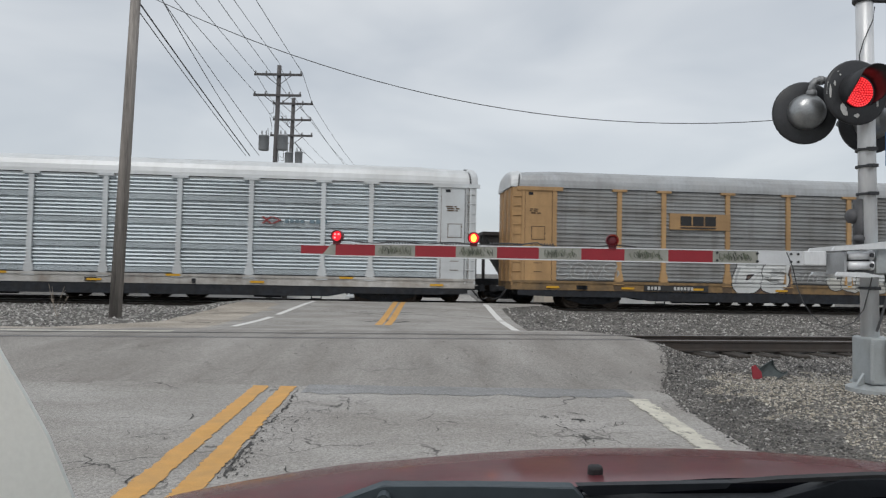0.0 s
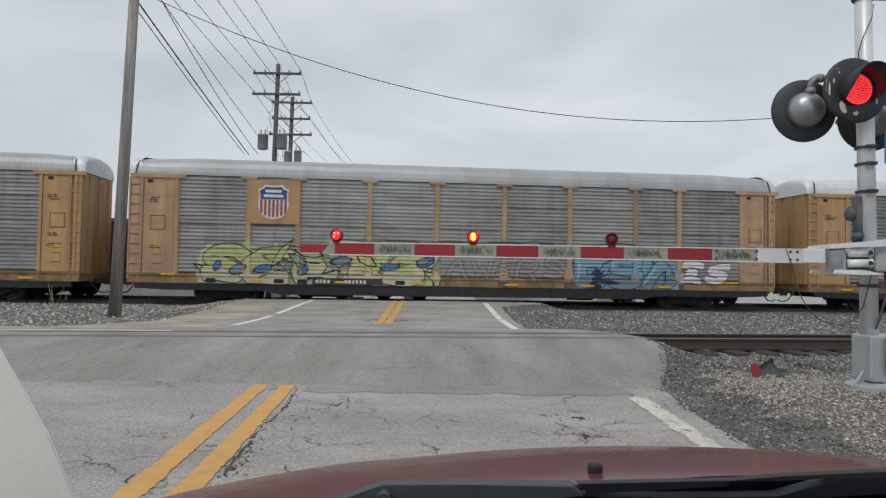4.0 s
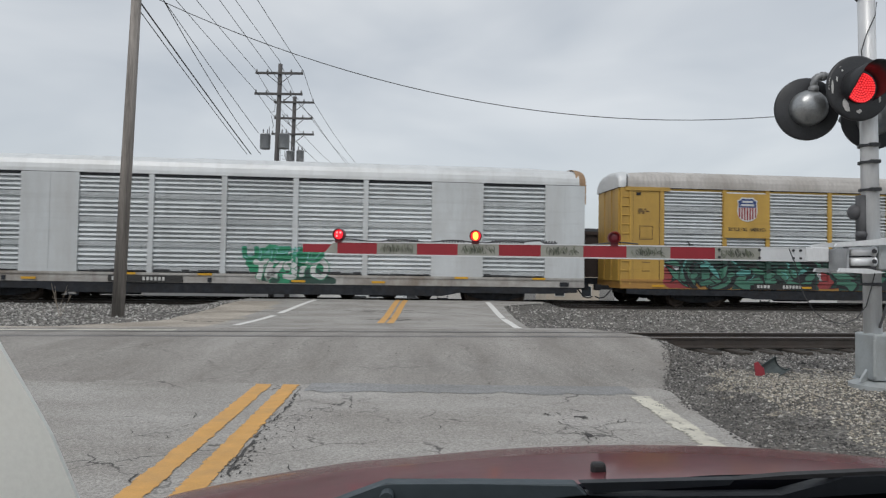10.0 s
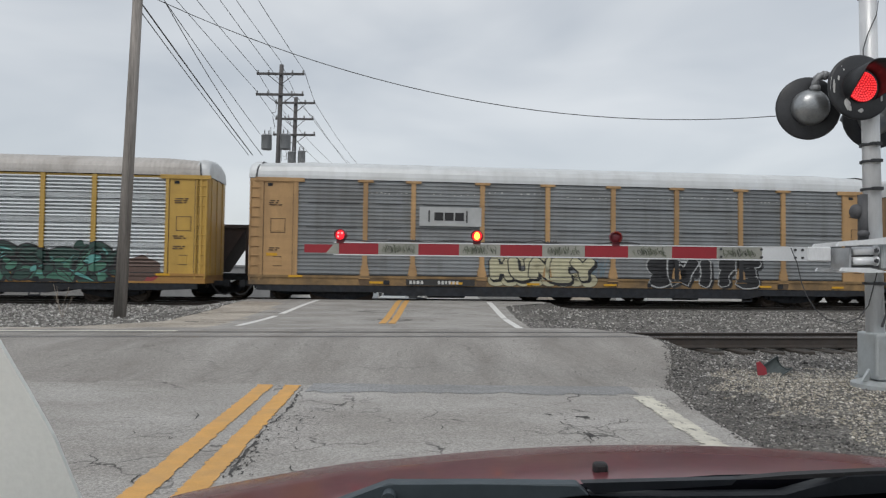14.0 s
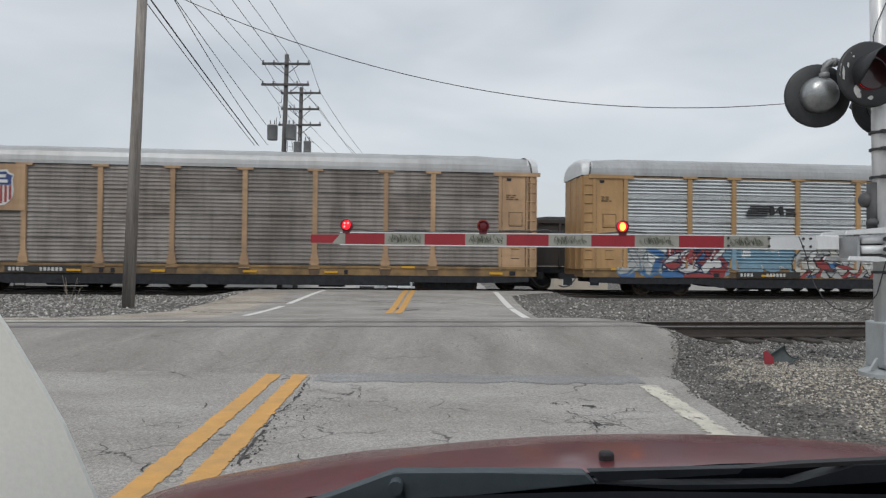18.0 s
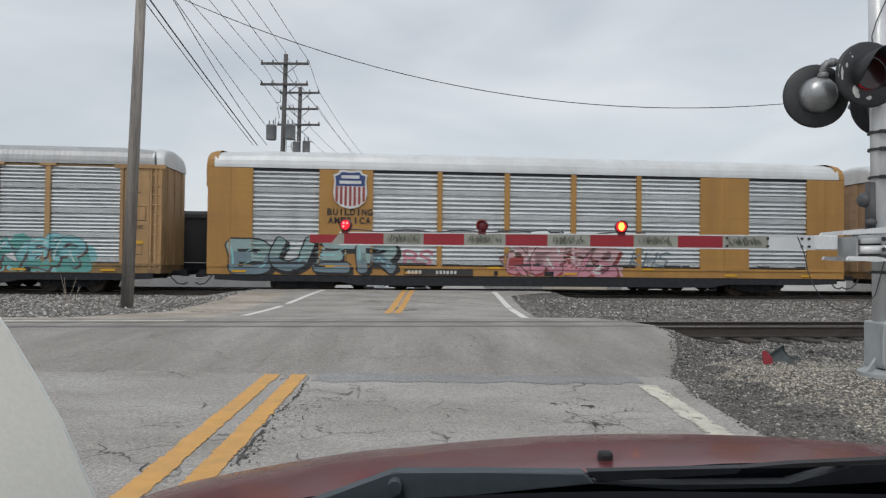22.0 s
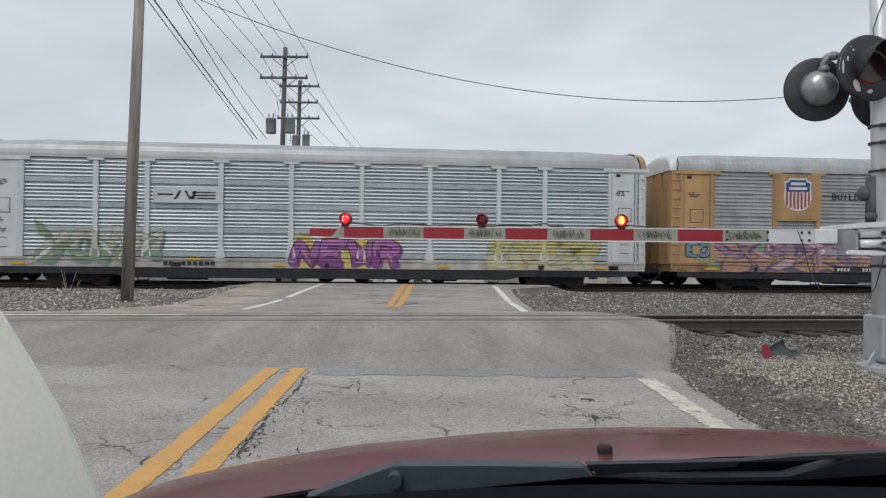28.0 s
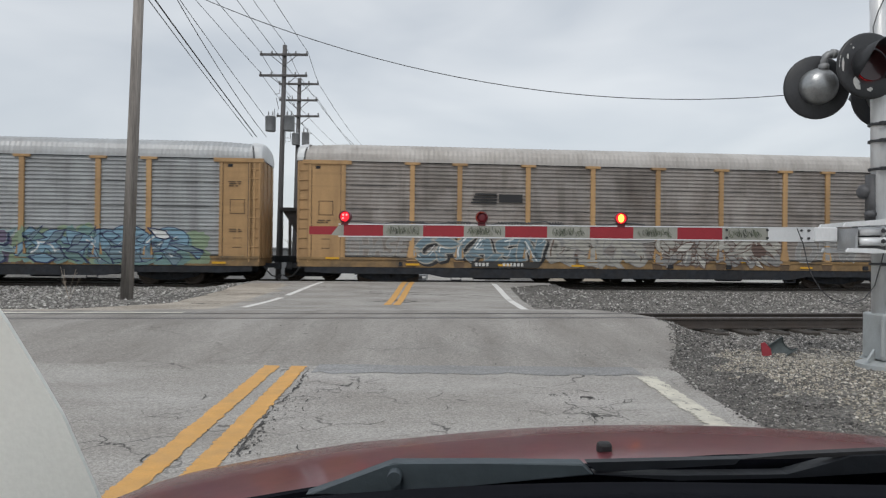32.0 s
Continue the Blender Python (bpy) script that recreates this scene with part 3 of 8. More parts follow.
# ---- ground and road ----
bm = bmesh.new()
sheet(bm, steps(-900, (-60, 120), (-18, 6), (-10, 0.8), (2, 1.0), (9, 0.2), (20, 0.9), (60, 8), (900, 120)),
      steps(-80, (-4, 12), (3, 1), (12.5, 0.2), (36, 0.6), (80, 6), (1500, 150)), ground_z)
ground = tagged(part("ground", bm, M["gravel"], None), "grey and tan gravel ground with soil", "ground", kind="structure")

bm = bmesh.new()
cols = 40
ys = steps(-14, (2, 1), (8.2, 0.12), (14, 0.2), (36, 0.5), (52, 1), (90, 4), (700, 40))
rows = []
for y in ys:
    a, b = left_edge(y), right_edge(y)
    rows.append([bm.verts.new((a + (b - a) * i / cols, y, road_z(a + (b - a) * i / cols, y))) for i in range(cols + 1)])
for j in range(len(ys) - 1):
    for i in range(cols):
        f = bm.faces.new((rows[j][i], rows[j][i + 1], rows[j + 1][i + 1], rows[j + 1][i]))
        f.smooth = True
        c = f.calc_center_median()
        seam = 7.38 + 0.10 * noise.noise((c.x * 0.9, 0.5, 0)) + 0.05 * noise.noise((c.x * 4, 1.5, 0)) + 0.02 * c.x
        d = rail_gap(c.x, c.y)
        f.material_index = 0 if c.y < seam else (1 if d < 2.2 else (3 if c.x < -5.9 + 0.5 * noise.noise((c.y * 0.7, 4, 0)) and c.y < 25 else 2))
road = tagged(part("road", bm, [M["asphalt_old"], M["asphalt_new"], M["asphalt_far"], M["apron"]], None), "cracked grey asphalt road over the tracks", "road", kind="structure")


def stripe(name, x0, y0, x1, y1, width, material, label, rag=1.0):
    """A painted line that follows the road's surface, with ragged edges."""
    bm = bmesh.new()
    if y1 < 10:
        # near the eye: small flakes, many lost along the edges
        cols, n = round(width / 0.009) + 4, round((y1 - y0) / 0.011)
        grid = []
        for j in range(n + 1):
            y = y0 + (y1 - y0) * j / n
            grid.append([])
            for i in range(cols + 1):
                a = i / cols - 0.5
                x = x0 + (x1 - x0) * j / n + a * (width + 0.03) + 0.004 * noise.noise((i * 3.7, j * 2.3, 4))
                grid[-1].append((x, y + 0.004 * noise.noise((i * 2.9, j * 3.1, 8))))
        made = {}

        def vert(j, i):
            if (j, i) not in made:
                x, y = grid[j][i]
                made[(j, i)] = bm.verts.new((x, y, road_z(x, y) + 0.006))
            return made[(j, i)]
        for j in range(n):
            for i in range(cols):
                x, y = grid[j][i]
                inner = 0.5 - abs((i + 0.5) / cols - 0.5)
                hold = 0.62 * noise.noise((x * 11, y * 9, 1)) + 0.45 * noise.noise((x * 31, y * 27, 2)) + 0.3 * noise.noise((x * 90, y * 80, 3))
                if hold * rag < inner * 6.5 - 0.35 and hold * rag < 0.52 + 0.9 * (1 - min(rag, 1.8) / 1.8):
                    bm.faces.new((vert(j, i), vert(j, i + 1), vert(j + 1, i + 1), vert(j + 1, i)))
        return tagged(part(name, bm, material, None), label, "road marking", kind="structure")
    n = max(6, round((y1 - y0) / 0.08)) if y1 < 40 else 60
    rows = []
    for i in range(n + 1):
        t = i / n
        x, y = x0 + (x1 - x0) * t, y0 + (y1 - y0) * t
        w = width / 2
        a = x - w + 0.012 * noise.noise((x * 9, y * 9, 1))
        b = x + w + 0.012 * noise.noise((x * 9, y * 9, 5))
        rows.append((bm.verts.new((a, y, road_z(a, y) + 0.006)), bm.verts.new((b, y, road_z(b, y) + 0.006))))
    for p, q in zip(rows, rows[1:]):
        bm.faces.new((p[0], p[1], q[1], q[0]))
    return tagged(part(name, bm, material, None), label, "road marking", kind="structure")


stripe("yellow_line", -1.63, 2.0, -1.955, 7.30, 0.155, M["line_yellow"], "worn yellow centre line on the asphalt")
stripe("yellow_line", -1.335, 2.0, -1.655, 7.30, 0.155, M["line_yellow"], "worn yellow centre line on the asphalt")
stripe("yellow_line", -1.14, -6.0, -1.63, 2.0, 0.155, M["line_yellow"], "worn yellow centre line on the asphalt")
stripe("yellow_line", -0.845, -6.0, -1.335, 2.0, 0.155, M["line_yellow"], "worn yellow centre line on the asphalt")
stripe("yellow_line", -1.70, 18.2, -1.80, 27.0, 0.20, M["line_yellow"], "worn yellow centre line on the asphalt")
stripe("yellow_line", -1.44, 18.2, -1.50, 27.0, 0.20, M["line_yellow"], "worn yellow centre line on the asphalt")
stripe("edge_line", 1.83, -6.0, 2.02, 3.4, 0.19, M["line_white"], "chipped cream-white edge line on the asphalt", 2.0)
stripe("edge_line", 2.02, 3.4, 2.09, 6.95, 0.19, M["line_white"], "chipped cream-white edge line on the asphalt", 2.0)
for x0, y0, x1, y1 in ((2.02, 16.3, 1.90, 20.3), (1.89, 20.5, 1.80, 26.4), (-5.28, 16.9, -5.16, 20.2), (-5.15, 20.9, -5.02, 26.3)):
    stripe("edge_line", x0, y0, x1, y1, 0.20, M["line_bright"], "bright white edge line on the asphalt")


# ---- tracks ----
def rail_section(bm, a, b):
    """One rail with foot, web and head from a to b (tops)."""
    d = (b - a).normalized()
    n = Vector((-d.y, d.x, 0))
    prof = [(-0.07, -0.18), (0.07, -0.18), (0.07, -0.165), (0.012, -0.14), (0.012, -0.045), (0.036, -0.035), (0.036, -0.006), (0.026, 0),
            (-0.026, 0), (-0.036, -0.006), (-0.036, -0.035), (-0.012, -0.045), (-0.012, -0.14), (-0.07, -0.165)]
    ends = [[bm.verts.new(p + n * u + Vector((0, 0, w))) for u, w in prof] for p in (a, b)]
    k = len(prof)
    for i in range(k):
        f = bm.faces.new((ends[0][i], ends[0][(i + 1) % k], ends[1][(i + 1) % k], ends[1][i]))
        f.material_index = 1 if i in (6, 7, 8) else 0
    bm.faces.new(ends[0])
    bm.faces.new(ends[1][::-1])


def track(name, label, point, way, z, reach, ties, bank=0.0):
    t = thing(name, label, "railway track", kind="structure")
    norm = Vector((-way.y, way.x, 0))
    for off in (0.0, 1.505):
        bm = bmesh.new()
        up = Vector((0, 0, z - bank * off / 1.505))
        rail_section(bm, point - way * reach + norm * off + up, point + way * reach + norm * off + up)
        part("rail", bm, [M["rail"], M["railhead"]], t)
    bm = bmesh.new()
    box(bm, -0.115, 0.115, -0.55, 2.05, -0.36, -0.18)
    bevelled(bm, 0.015, 1)
    me = mesh_of("tie", bm, M["tie"])
    a, b = ties
    i = a
    while i < b:
        p = point + way * i + Vector((0, 0, z + 0.012 - bank / 2 + random.uniform(-0.015, 0.01)))
        part("tie", me, None, t, at=Matrix.Translation(p) @ pose(0, 0, 0, 0, 0, math.degrees(math.atan2(way.y, way.x)) + random.uniform(-1, 1)))
        i += 0.54
    return t


near_way = Vector((1, NEAR_SLOPE, 0)).normalized()
track("track", "brown steel rails of the near track set into the crossing", Vector((0, 10.82, 0)), near_way, 0.207, 120, (3.4, 15), 0.06)
far_way = Vector((TRACK_DIR.x, TRACK_DIR.y, 0))
for off in (0.75, 5.05):
    p = along(13, off)
    track("track", "steel rails under the passing train on dark ties", p, far_way, RAIL_Z, 260, (-14, 16))

# dark flangeways beside the rails in the crossing
for off in (0.09, 1.37):
    bm = bmesh.new()
    p = Vector((0, 10.82 + off, 0))
    a, b = p - near_way * 9.5, p + near_way * 3.4
    n = 40
    rows = []
    for i in range(n + 1):
        q = a + (b - a) * i / n
        rows.append([bm.verts.new((q.x, q.y + w, road_z(q.x, q.y + w) + 0.005)) for w in (-0.035, 0.035)])
    for p0, q0 in zip(rows, rows[1:]):
        bm.faces.new((p0[0], p0[1], q0[1], q0[0]))
    tagged(part("flangeway", bm, M["black"], None), "dark groove beside the rail in the asphalt", "groove", kind="structure")

# pale concrete strip between the near track's rails, left of the lanes
bm = bmesh.new()
rows = []
for i in range(61):
    x = -16.0 + 11.2 * i / 60
    y = 10.82 + NEAR_SLOPE * x + 1.62 + 0.02 * noise.noise((x * 2.0, 6.0, 0))
    w = 0.10 + 0.05 * noise.noise((x * 1.4, 2.0, 0))
    rows.append((bm.verts.new((x, y - w, road_z(x, y - w) + 0.0045)), bm.verts.new((x, y + w, road_z(x, y + w) + 0.0045))))
for p, q in zip(rows, rows[1:]):
    bm.faces.new((p[0], q[0], q[1], p[1]))
tagged(part("concrete_strip", bm, M["line_white"], None), "pale worn concrete strip along the rail", "concrete strip", kind="structure")

# ---- the passing train of car carriers ----
PITCH = 29.288
BODY = 27.55
HALF = 1.5
PANEL_Z0, PANEL_Z1 = 1.25, 5.2
BAYS_A = [(1.95, 4.62), (4.82, 6.62), (6.82, 9.55), (9.75, 12.38), (12.58, 15.27), (15.47, 18.12), (18.32, 21.05), (21.25, 23.03), (23.23, 25.92)]
POSTS_A = [4.72, 6.72, 9.65, 12.48, 15.37, 18.22, 21.15, 23.13]
BAYS_B = [(1.8, 4.5), (6.72, 9.42), (9.63, 12.29), (12.51, 15.17), (15.4, 18.06), (18.28, 20.93), (23.14, 25.82)]


def rib_profile(ribs, pitch, deep=0.085, back=0.035, lean=0.03):
    """Breakpoints (z, depth) of one stack of slatted sheets: each slat has a lip below and slopes back above it."""
    pts = []
    groups = 4
    height = (PANEL_Z1 - PANEL_Z0) / groups
    for g in range(groups):
        z = g * height
        pts += [(z, deep), (z + 0.02, back)]
        z = (g + 1) * height - ribs * pitch - 0.01
        pts.append((z - 0.012, back))
        for r in range(ribs):
            pts += [(z, deep), (z + 0.018, 0.0), (z + pitch * 0.50, lean), (z + pitch * 0.56, deep)]
            z += pitch
    pts.append((groups * height, deep))
    return [(z + PANEL_Z0, d) for z, d in pts]


# A: open slats, S: flatter pressed sheets, B: broad slats
PROFILES = {"A": rib_profile(5, 0.147), "S": rib_profile(6, 0.157, 0.034, 0.016, 0.010), "B": rib_profile(4, 0.185)}


def relief(kind, z):
    """Depth of the car's side behind its ribs at the height z; the sill stands proud."""
    pr = PROFILES[kind]
    if z < 1.115:
        return -0.024
    if z <= 1.225:
        return -0.064
    if z <= pr[0][0]:
        return 0.0
    if z >= pr[-1][0]:
        return -0.03
    for (a, da), (b, db) in zip(pr, pr[1:]):
        if a <= z <= b:
            return da + (db - da) * (z - a) / (b - a)
    return 0.0


SHARED = {}


def louvre_mesh(kind, width, key):
    k = (kind, round(width, 2), key)
    if k not in SHARED:
        bm = bmesh.new()
        pr = PROFILES[kind]
        cols = [[bm.verts.new((x, d, z)) for z, d in pr] for x in (0, width)]
        for i in range(len(pr) - 1):
            f = bm.faces.new((cols[0][i], cols[1][i], cols[1][i + 1], cols[0][i + 1]))
            # bands between stacks and recesses behind slats: pierced sheet, darkened to paint in shade
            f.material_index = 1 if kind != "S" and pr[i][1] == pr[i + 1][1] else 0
        back = [[bm.verts.new((x, 0.11, z)) for z in (PANEL_Z0, PANEL_Z1)] for x in (0, width)]
        bm.faces.new((back[0][0], back[0][1], back[1][1], back[1][0]))
        for c, k2 in ((cols[0], back[0]), (cols[1], back[1])):
            bm.faces.new([*c, k2[1], k2[0]])
        me = mesh_of("louvre_panel", bm, [M[key], shaded_pierced(key)])
        SHARED[k] = me
    return SHARED[k]


def shared(key, build, material, smooth=False):
    if key not in SHARED:
        bm = bmesh.new()
        build(bm)
        SHARED[key] = mesh_of(key[0], bm, material, smooth)
    return SHARED[key]


def roof_build(ribbed):
    def build(bm):
        prof = [(-1.53, 5.22), (-1.53, 5.36), (-1.50, 5.54), (-1.41, 5.73), (-1.22, 5.88), (-0.8, 6.01), (0, 6.08), (0.8, 6.01), (1.22, 5.88), (1.41, 5.73), (1.5, 5.54), (1.53, 5.36), (1.53, 5.22)]
        n = 270 if ribbed else 36
        rings = []
        for i in range(n + 1):
            x = 0.25 + (BODY - 0.5) * i / n
            lift = (0.011 * ribbed if i % 2 else 0.0) if ribbed else (0.012 if i % 3 == 0 else 0.0)
            edge = 0.10 * (1 - min(1, min(i, n - i) / (3 if not ribbed else 16)))
            ring = []
            for y, z in prof:
                h = (z - 5.22) / 0.86
                ring.append(bm.verts.new((x, y * (1 + lift * 0.4), z + lift * h - edge * h)))
            rings.append(ring)
        for a, b in zip(rings, rings[1:]):
            for k in range(len(prof) - 1):
                bm.faces.new((a[k], a[k + 1], b[k + 1], b[k]))
        bm.faces.new(rings[0])
        bm.faces.new(rings[-1][::-1])
    return build


def roof_end_build(bm):
    """The rounded end of a roof, drawn in towards the doors."""
    prof = [(-1.52, 0.0), (-1.52, 0.14), (-1.49, 0.32), (-1.40, 0.51), (-1.21, 0.66), (-0.8, 0.78), (0, 0.85), (0.8, 0.78), (1.21, 0.66), (1.40, 0.51), (1.49, 0.32), (1.52, 0.14), (1.52, 0.0)]
    rings = []
    for x, sy, sz in ((0.40, 1.0, 1.0), (0.22, 0.996, 0.985), (0.08, 0.985, 0.95), (-0.01, 0.97, 0.89), (-0.055, 0.96, 0.80), (-0.07, 0.955, 0.68), (-0.075, 0.95, 0.0)):
        rings.append([bm.verts.new((x, y * sy, 5.22 + z * sz)) for y, z in prof])
    for p, q in zip(rings, rings[1:]):
        for k in range(len(prof) - 1):
            bm.faces.new((p[k], q[k], q[k + 1], p[k + 1]))


def post_build(bm):
    w = 0.10
    slab(bm, [(-0.32, 5.12), (0.32, 5.12), (0.32, 5.22), (-0.32, 5.22)], -0.08, 0.05)
    slab(bm, [(-0.24, 1.08), (0.24, 1.08), (0.17, 1.45), (w, 1.75), (w, 5.12), (-w, 5.12), (-w, 1.75), (-0.17, 1.45)], -0.055, 0.05)


def plain_post_build(bm):
    slab(bm, [(-0.09, 1.22), (0.09, 1.22), (0.09, 5.2), (-0.09, 5.2)], -0.03, 0.05)


def ladder_build(bm):
    for x in (-0.2, 0.2):
        box(bm, x - 0.03, x + 0.03, -0.09, -0.03, 1.0, 5.1)
    for i in range(10):
        tube(bm, (-0.2, -0.075, 1.2 + i * 0.4), (0.2, -0.075, 1.2 + i * 0.4), 0.022, n=6)


def end_door_build(bm):
    """Side panel of the end door with its frame and two small hatches."""
    box(bm, 0, 1.42, 0.0, 0.06, 1.1, 5.2)
    box(bm, -0.25, 1.75, -0.06, 0.02, 5.08, 5.24)
    box(bm, 0.0, 0.10, -0.04, 0.0, 1.1, 5.08)
    box(bm, 1.32, 1.42, -0.04, 0.0, 1.1, 5.08)
    box(bm, 0.45, 0.95, -0.015, 0.0, 3.0, 3.5)
    box(bm, 0.5, 0.9, -0.022, -0.015, 3.05, 3.45)
    box(bm, 0.55, 0.85, -0.02, 0.0, 1.6, 1.95)


def leaf_build(bm):
    box(bm, -0.05, 0.12, 0.02, 0.44, 1.15, 5.2)


def wheel_build(bm):
    lathe(bm, [(0.10, -0.02), (0.10, 0.02), (0.30, 0.03), (0.33, 0.0), (0.42, 0.0), (0.42, 0.09), (0.46, 0.10), (0.46, 0.13), (0.32, 0.13), (0.30, 0.09), (0.1, 0.1)], "y", 20)


def side_frame_build(bm):
    slab(bm, [(-1.25, 0.42), (-1.0, 0.34), (-0.45, 0.22), (0.45, 0.22), (1.0, 0.34), (1.25, 0.42), (1.25, 0.60), (0.8, 0.66), (0.3, 0.74), (-0.3, 0.74), (-0.8, 0.66), (-1.25, 0.60)], -0.07, 0.07)
    for x in (-0.88, 0.88):
        box(bm, x - 0.16, x + 0.16, -0.12, 0.08, 0.34, 0.58)
    for x in (-0.12, 0.0, 0.12):
        tube(bm, (x, -0.05, 0.28), (x, -0.05, 0.56), 0.05, n=8)


def coupler_build(bm):
    box(bm, -0.65, 0.3, -0.09, 0.09, 0.72, 0.92)
    box(bm, -0.75, -0.5, -0.15, 0.15, 0.68, 0.96)


def bogie(parent, x):
    for y, flip in ((-0.98, 0), (0.98, 180)):
        part("side_frame", shared(("side_frame",), side_frame_build, M["dark"]), None, parent, at=pose(x, y, 0, 0, 0, flip))
    for ax in (-0.88, 0.88):
        for y, flip in ((-0.79, 0), (0.79, 180)):
            part("wheel", shared(("wheel",), wheel_build, M["wheel"]), None, parent, at=pose(x + ax, y, 0.44, 0, 0, flip))
        bm_key = ("axle",)
        part("axle", shared(bm_key, lambda bm: tube(bm, (0, -0.75, 0), (0, 0.75, 0), 0.08, n=8), M["wheel"]), None, parent, at=pose(x + ax, 0, 0.44))


# ---- lettering and spray paint on the cars ----
GLYPHS = {}


def glyph(ch, fat):
    """Outline and faces of one letter in a unit box."""
    k = (ch, fat)
    if k not in GLYPHS:
        cu = bpy.data.curves.new("glyph", "FONT")
        cu.body = ch
        cu.resolution_u = 3
        cu.offset = fat
        ob = new("glyph", cu)
        dg = bpy.context.evaluated_depsgraph_get()
        me = bpy.data.meshes.new_from_object(ob.evaluated_get(dg))
        vs = [tuple(v.co[:2]) for v in me.vertices]
        fs = [tuple(p.vertices) for p in me.polygons]
        bpy.data.objects.remove(ob)
        bpy.data.curves.remove(cu)
        bpy.data.meshes.remove(me)
        cu0 = GLYPHS.get((ch, "box"))
        if cu0 is None:
            xs, zs = [v[0] for v in vs], [v[1] for v in vs]
            cu0 = GLYPHS[(ch, "box")] = (min(xs), max(xs), min(zs), max(zs))
        a, b, c, d = cu0
        GLYPHS[k] = ([((x - a) / max(b - a, 0.05), (z - c) / max(d - c, 0.05)) for x, z in vs], fs)
    return GLYPHS[k]


def lay(bm, verts, faces, slot, depth):
    vs = [bm.verts.new((x, depth, z)) for x, z in verts]
    for f in faces:
        try:
            g = bm.faces.new([vs[i] for i in f])
            g.material_index = slot
        except ValueError:
            pass


def drape(bm, kind, z0, z1):
    """Cut a flat painted layer along the ribs, the sill and the posts and lay it onto them."""
    if kind:
        def cut(co, no):
            bmesh.ops.bisect_plane(bm, geom=bm.verts[:] + bm.edges[:] + bm.faces[:], plane_co=co, plane_no=no)
        for z in [z for z, d in PROFILES[kind]] + [1.11, 1.118, 1.222, 1.23]:
            if z0 < z < z1:
                cut((0, 0, z), (0, 0, 1))
        if kind in ("A", "S"):
            xs = [v.co.x for v in bm.verts]
            for p in POSTS_A:
                if min(xs) < p < max(xs):
                    for e in (-0.112, -0.102, 0.102, 0.112):
                        cut((p + e, 0, 0), (1, 0, 0))
        for v in bm.verts:
            z = v.co.z
            d = relief(kind, z)
            if kind in ("A", "S") and 1.22 < z < 5.1 and any(abs(v.co.x - p) < 0.105 for p in POSTS_A):
                d = -0.058
            elif kind == "B" and 1.22 < z < 5.1 and not any(a < v.co.x < b for a, b in BAYS_B):
                d = -0.034
            v.co.y += d
    for v in bm.verts:
        v.co.z = max(v.co.z, 0.828)
    bmesh.ops.triangulate(bm, faces=[f for f in bm.faces if len(f.verts) > 4])


def blob(rng, cx, cz, rx, rz, n=18):
    return [(cx + math.cos(i * 2 * math.pi / n) * rx * rng.uniform(0.8, 1.15), cz + math.sin(i * 2 * math.pi / n) * rz * rng.uniform(0.8, 1.15)) for i in range(n)]


# hand-drawn letters: strokes of points on a grid of nine by nine
STROKES = dict(pair.split("=") for pair in (
    "A=004880 2363|B=0008 085876645404 0464726000|C=77481704114071|D=0008 0858845000|E=78080070 0454|F=000878 0454|G=774817041140717444|"
    "H=0008 7078 0474|I=4048|J=68624011|K=0008 780470|L=080070|M=0008438880|N=00087078|O=481704114071847748|P=000858765404|"
    "R=000858765404 4470|S=774817154473714001|T=0888 4840|U=080230617378|V=084088|W=0820456088|X=0870 0078|Y=084488 4440|Z=08780070").split("|"))
ROUND = "BCDGJOPRSUe"


def strip(bm, pts, half, slot, depth, pick=None, flare=0.0):
    """A painted stroke: a strip of quads along a line, rounded or flared at its ends."""
    n = len(pts)
    rows = []
    for i, p in enumerate(pts):
        a, b = pts[max(i - 1, 0)], pts[min(i + 1, n - 1)]
        dx, dz = b[0] - a[0], b[1] - a[1]
        d = math.hypot(dx, dz) or 1.0
        w = half * (1 + flare * (abs(2 * i / (n - 1) - 1) ** 2))
        rows.append((p[0] - dz / d * w, p[1] + dx / d * w, p[0] + dz / d * w, p[1] - dx / d * w, dx / d, dz / d))
    first, last = rows[0], rows[-1]
    k = half * 0.55
    pull = lambda r, s: ((r[0] * 0.8 + r[2] * 0.2) + r[4] * s, (r[1] * 0.8 + r[3] * 0.2) + r[5] * s, (r[2] * 0.8 + r[0] * 0.2) + r[4] * s, (r[3] * 0.8 + r[1] * 0.2) + r[5] * s)
    rows = [pull(first, -k)] + [r[:4] for r in rows] + [pull(last, k)]
    vs = [(bm.verts.new((r[0], depth, r[1])), bm.verts.new((r[2], depth, r[3]))) for r in rows]
    for p, q in zip(vs, vs[1:]):
        f = bm.faces.new((p[0], p[1], q[1], q[0]))
        f.material_index = pick((p[0].co + q[1].co) / 2) if pick else slot


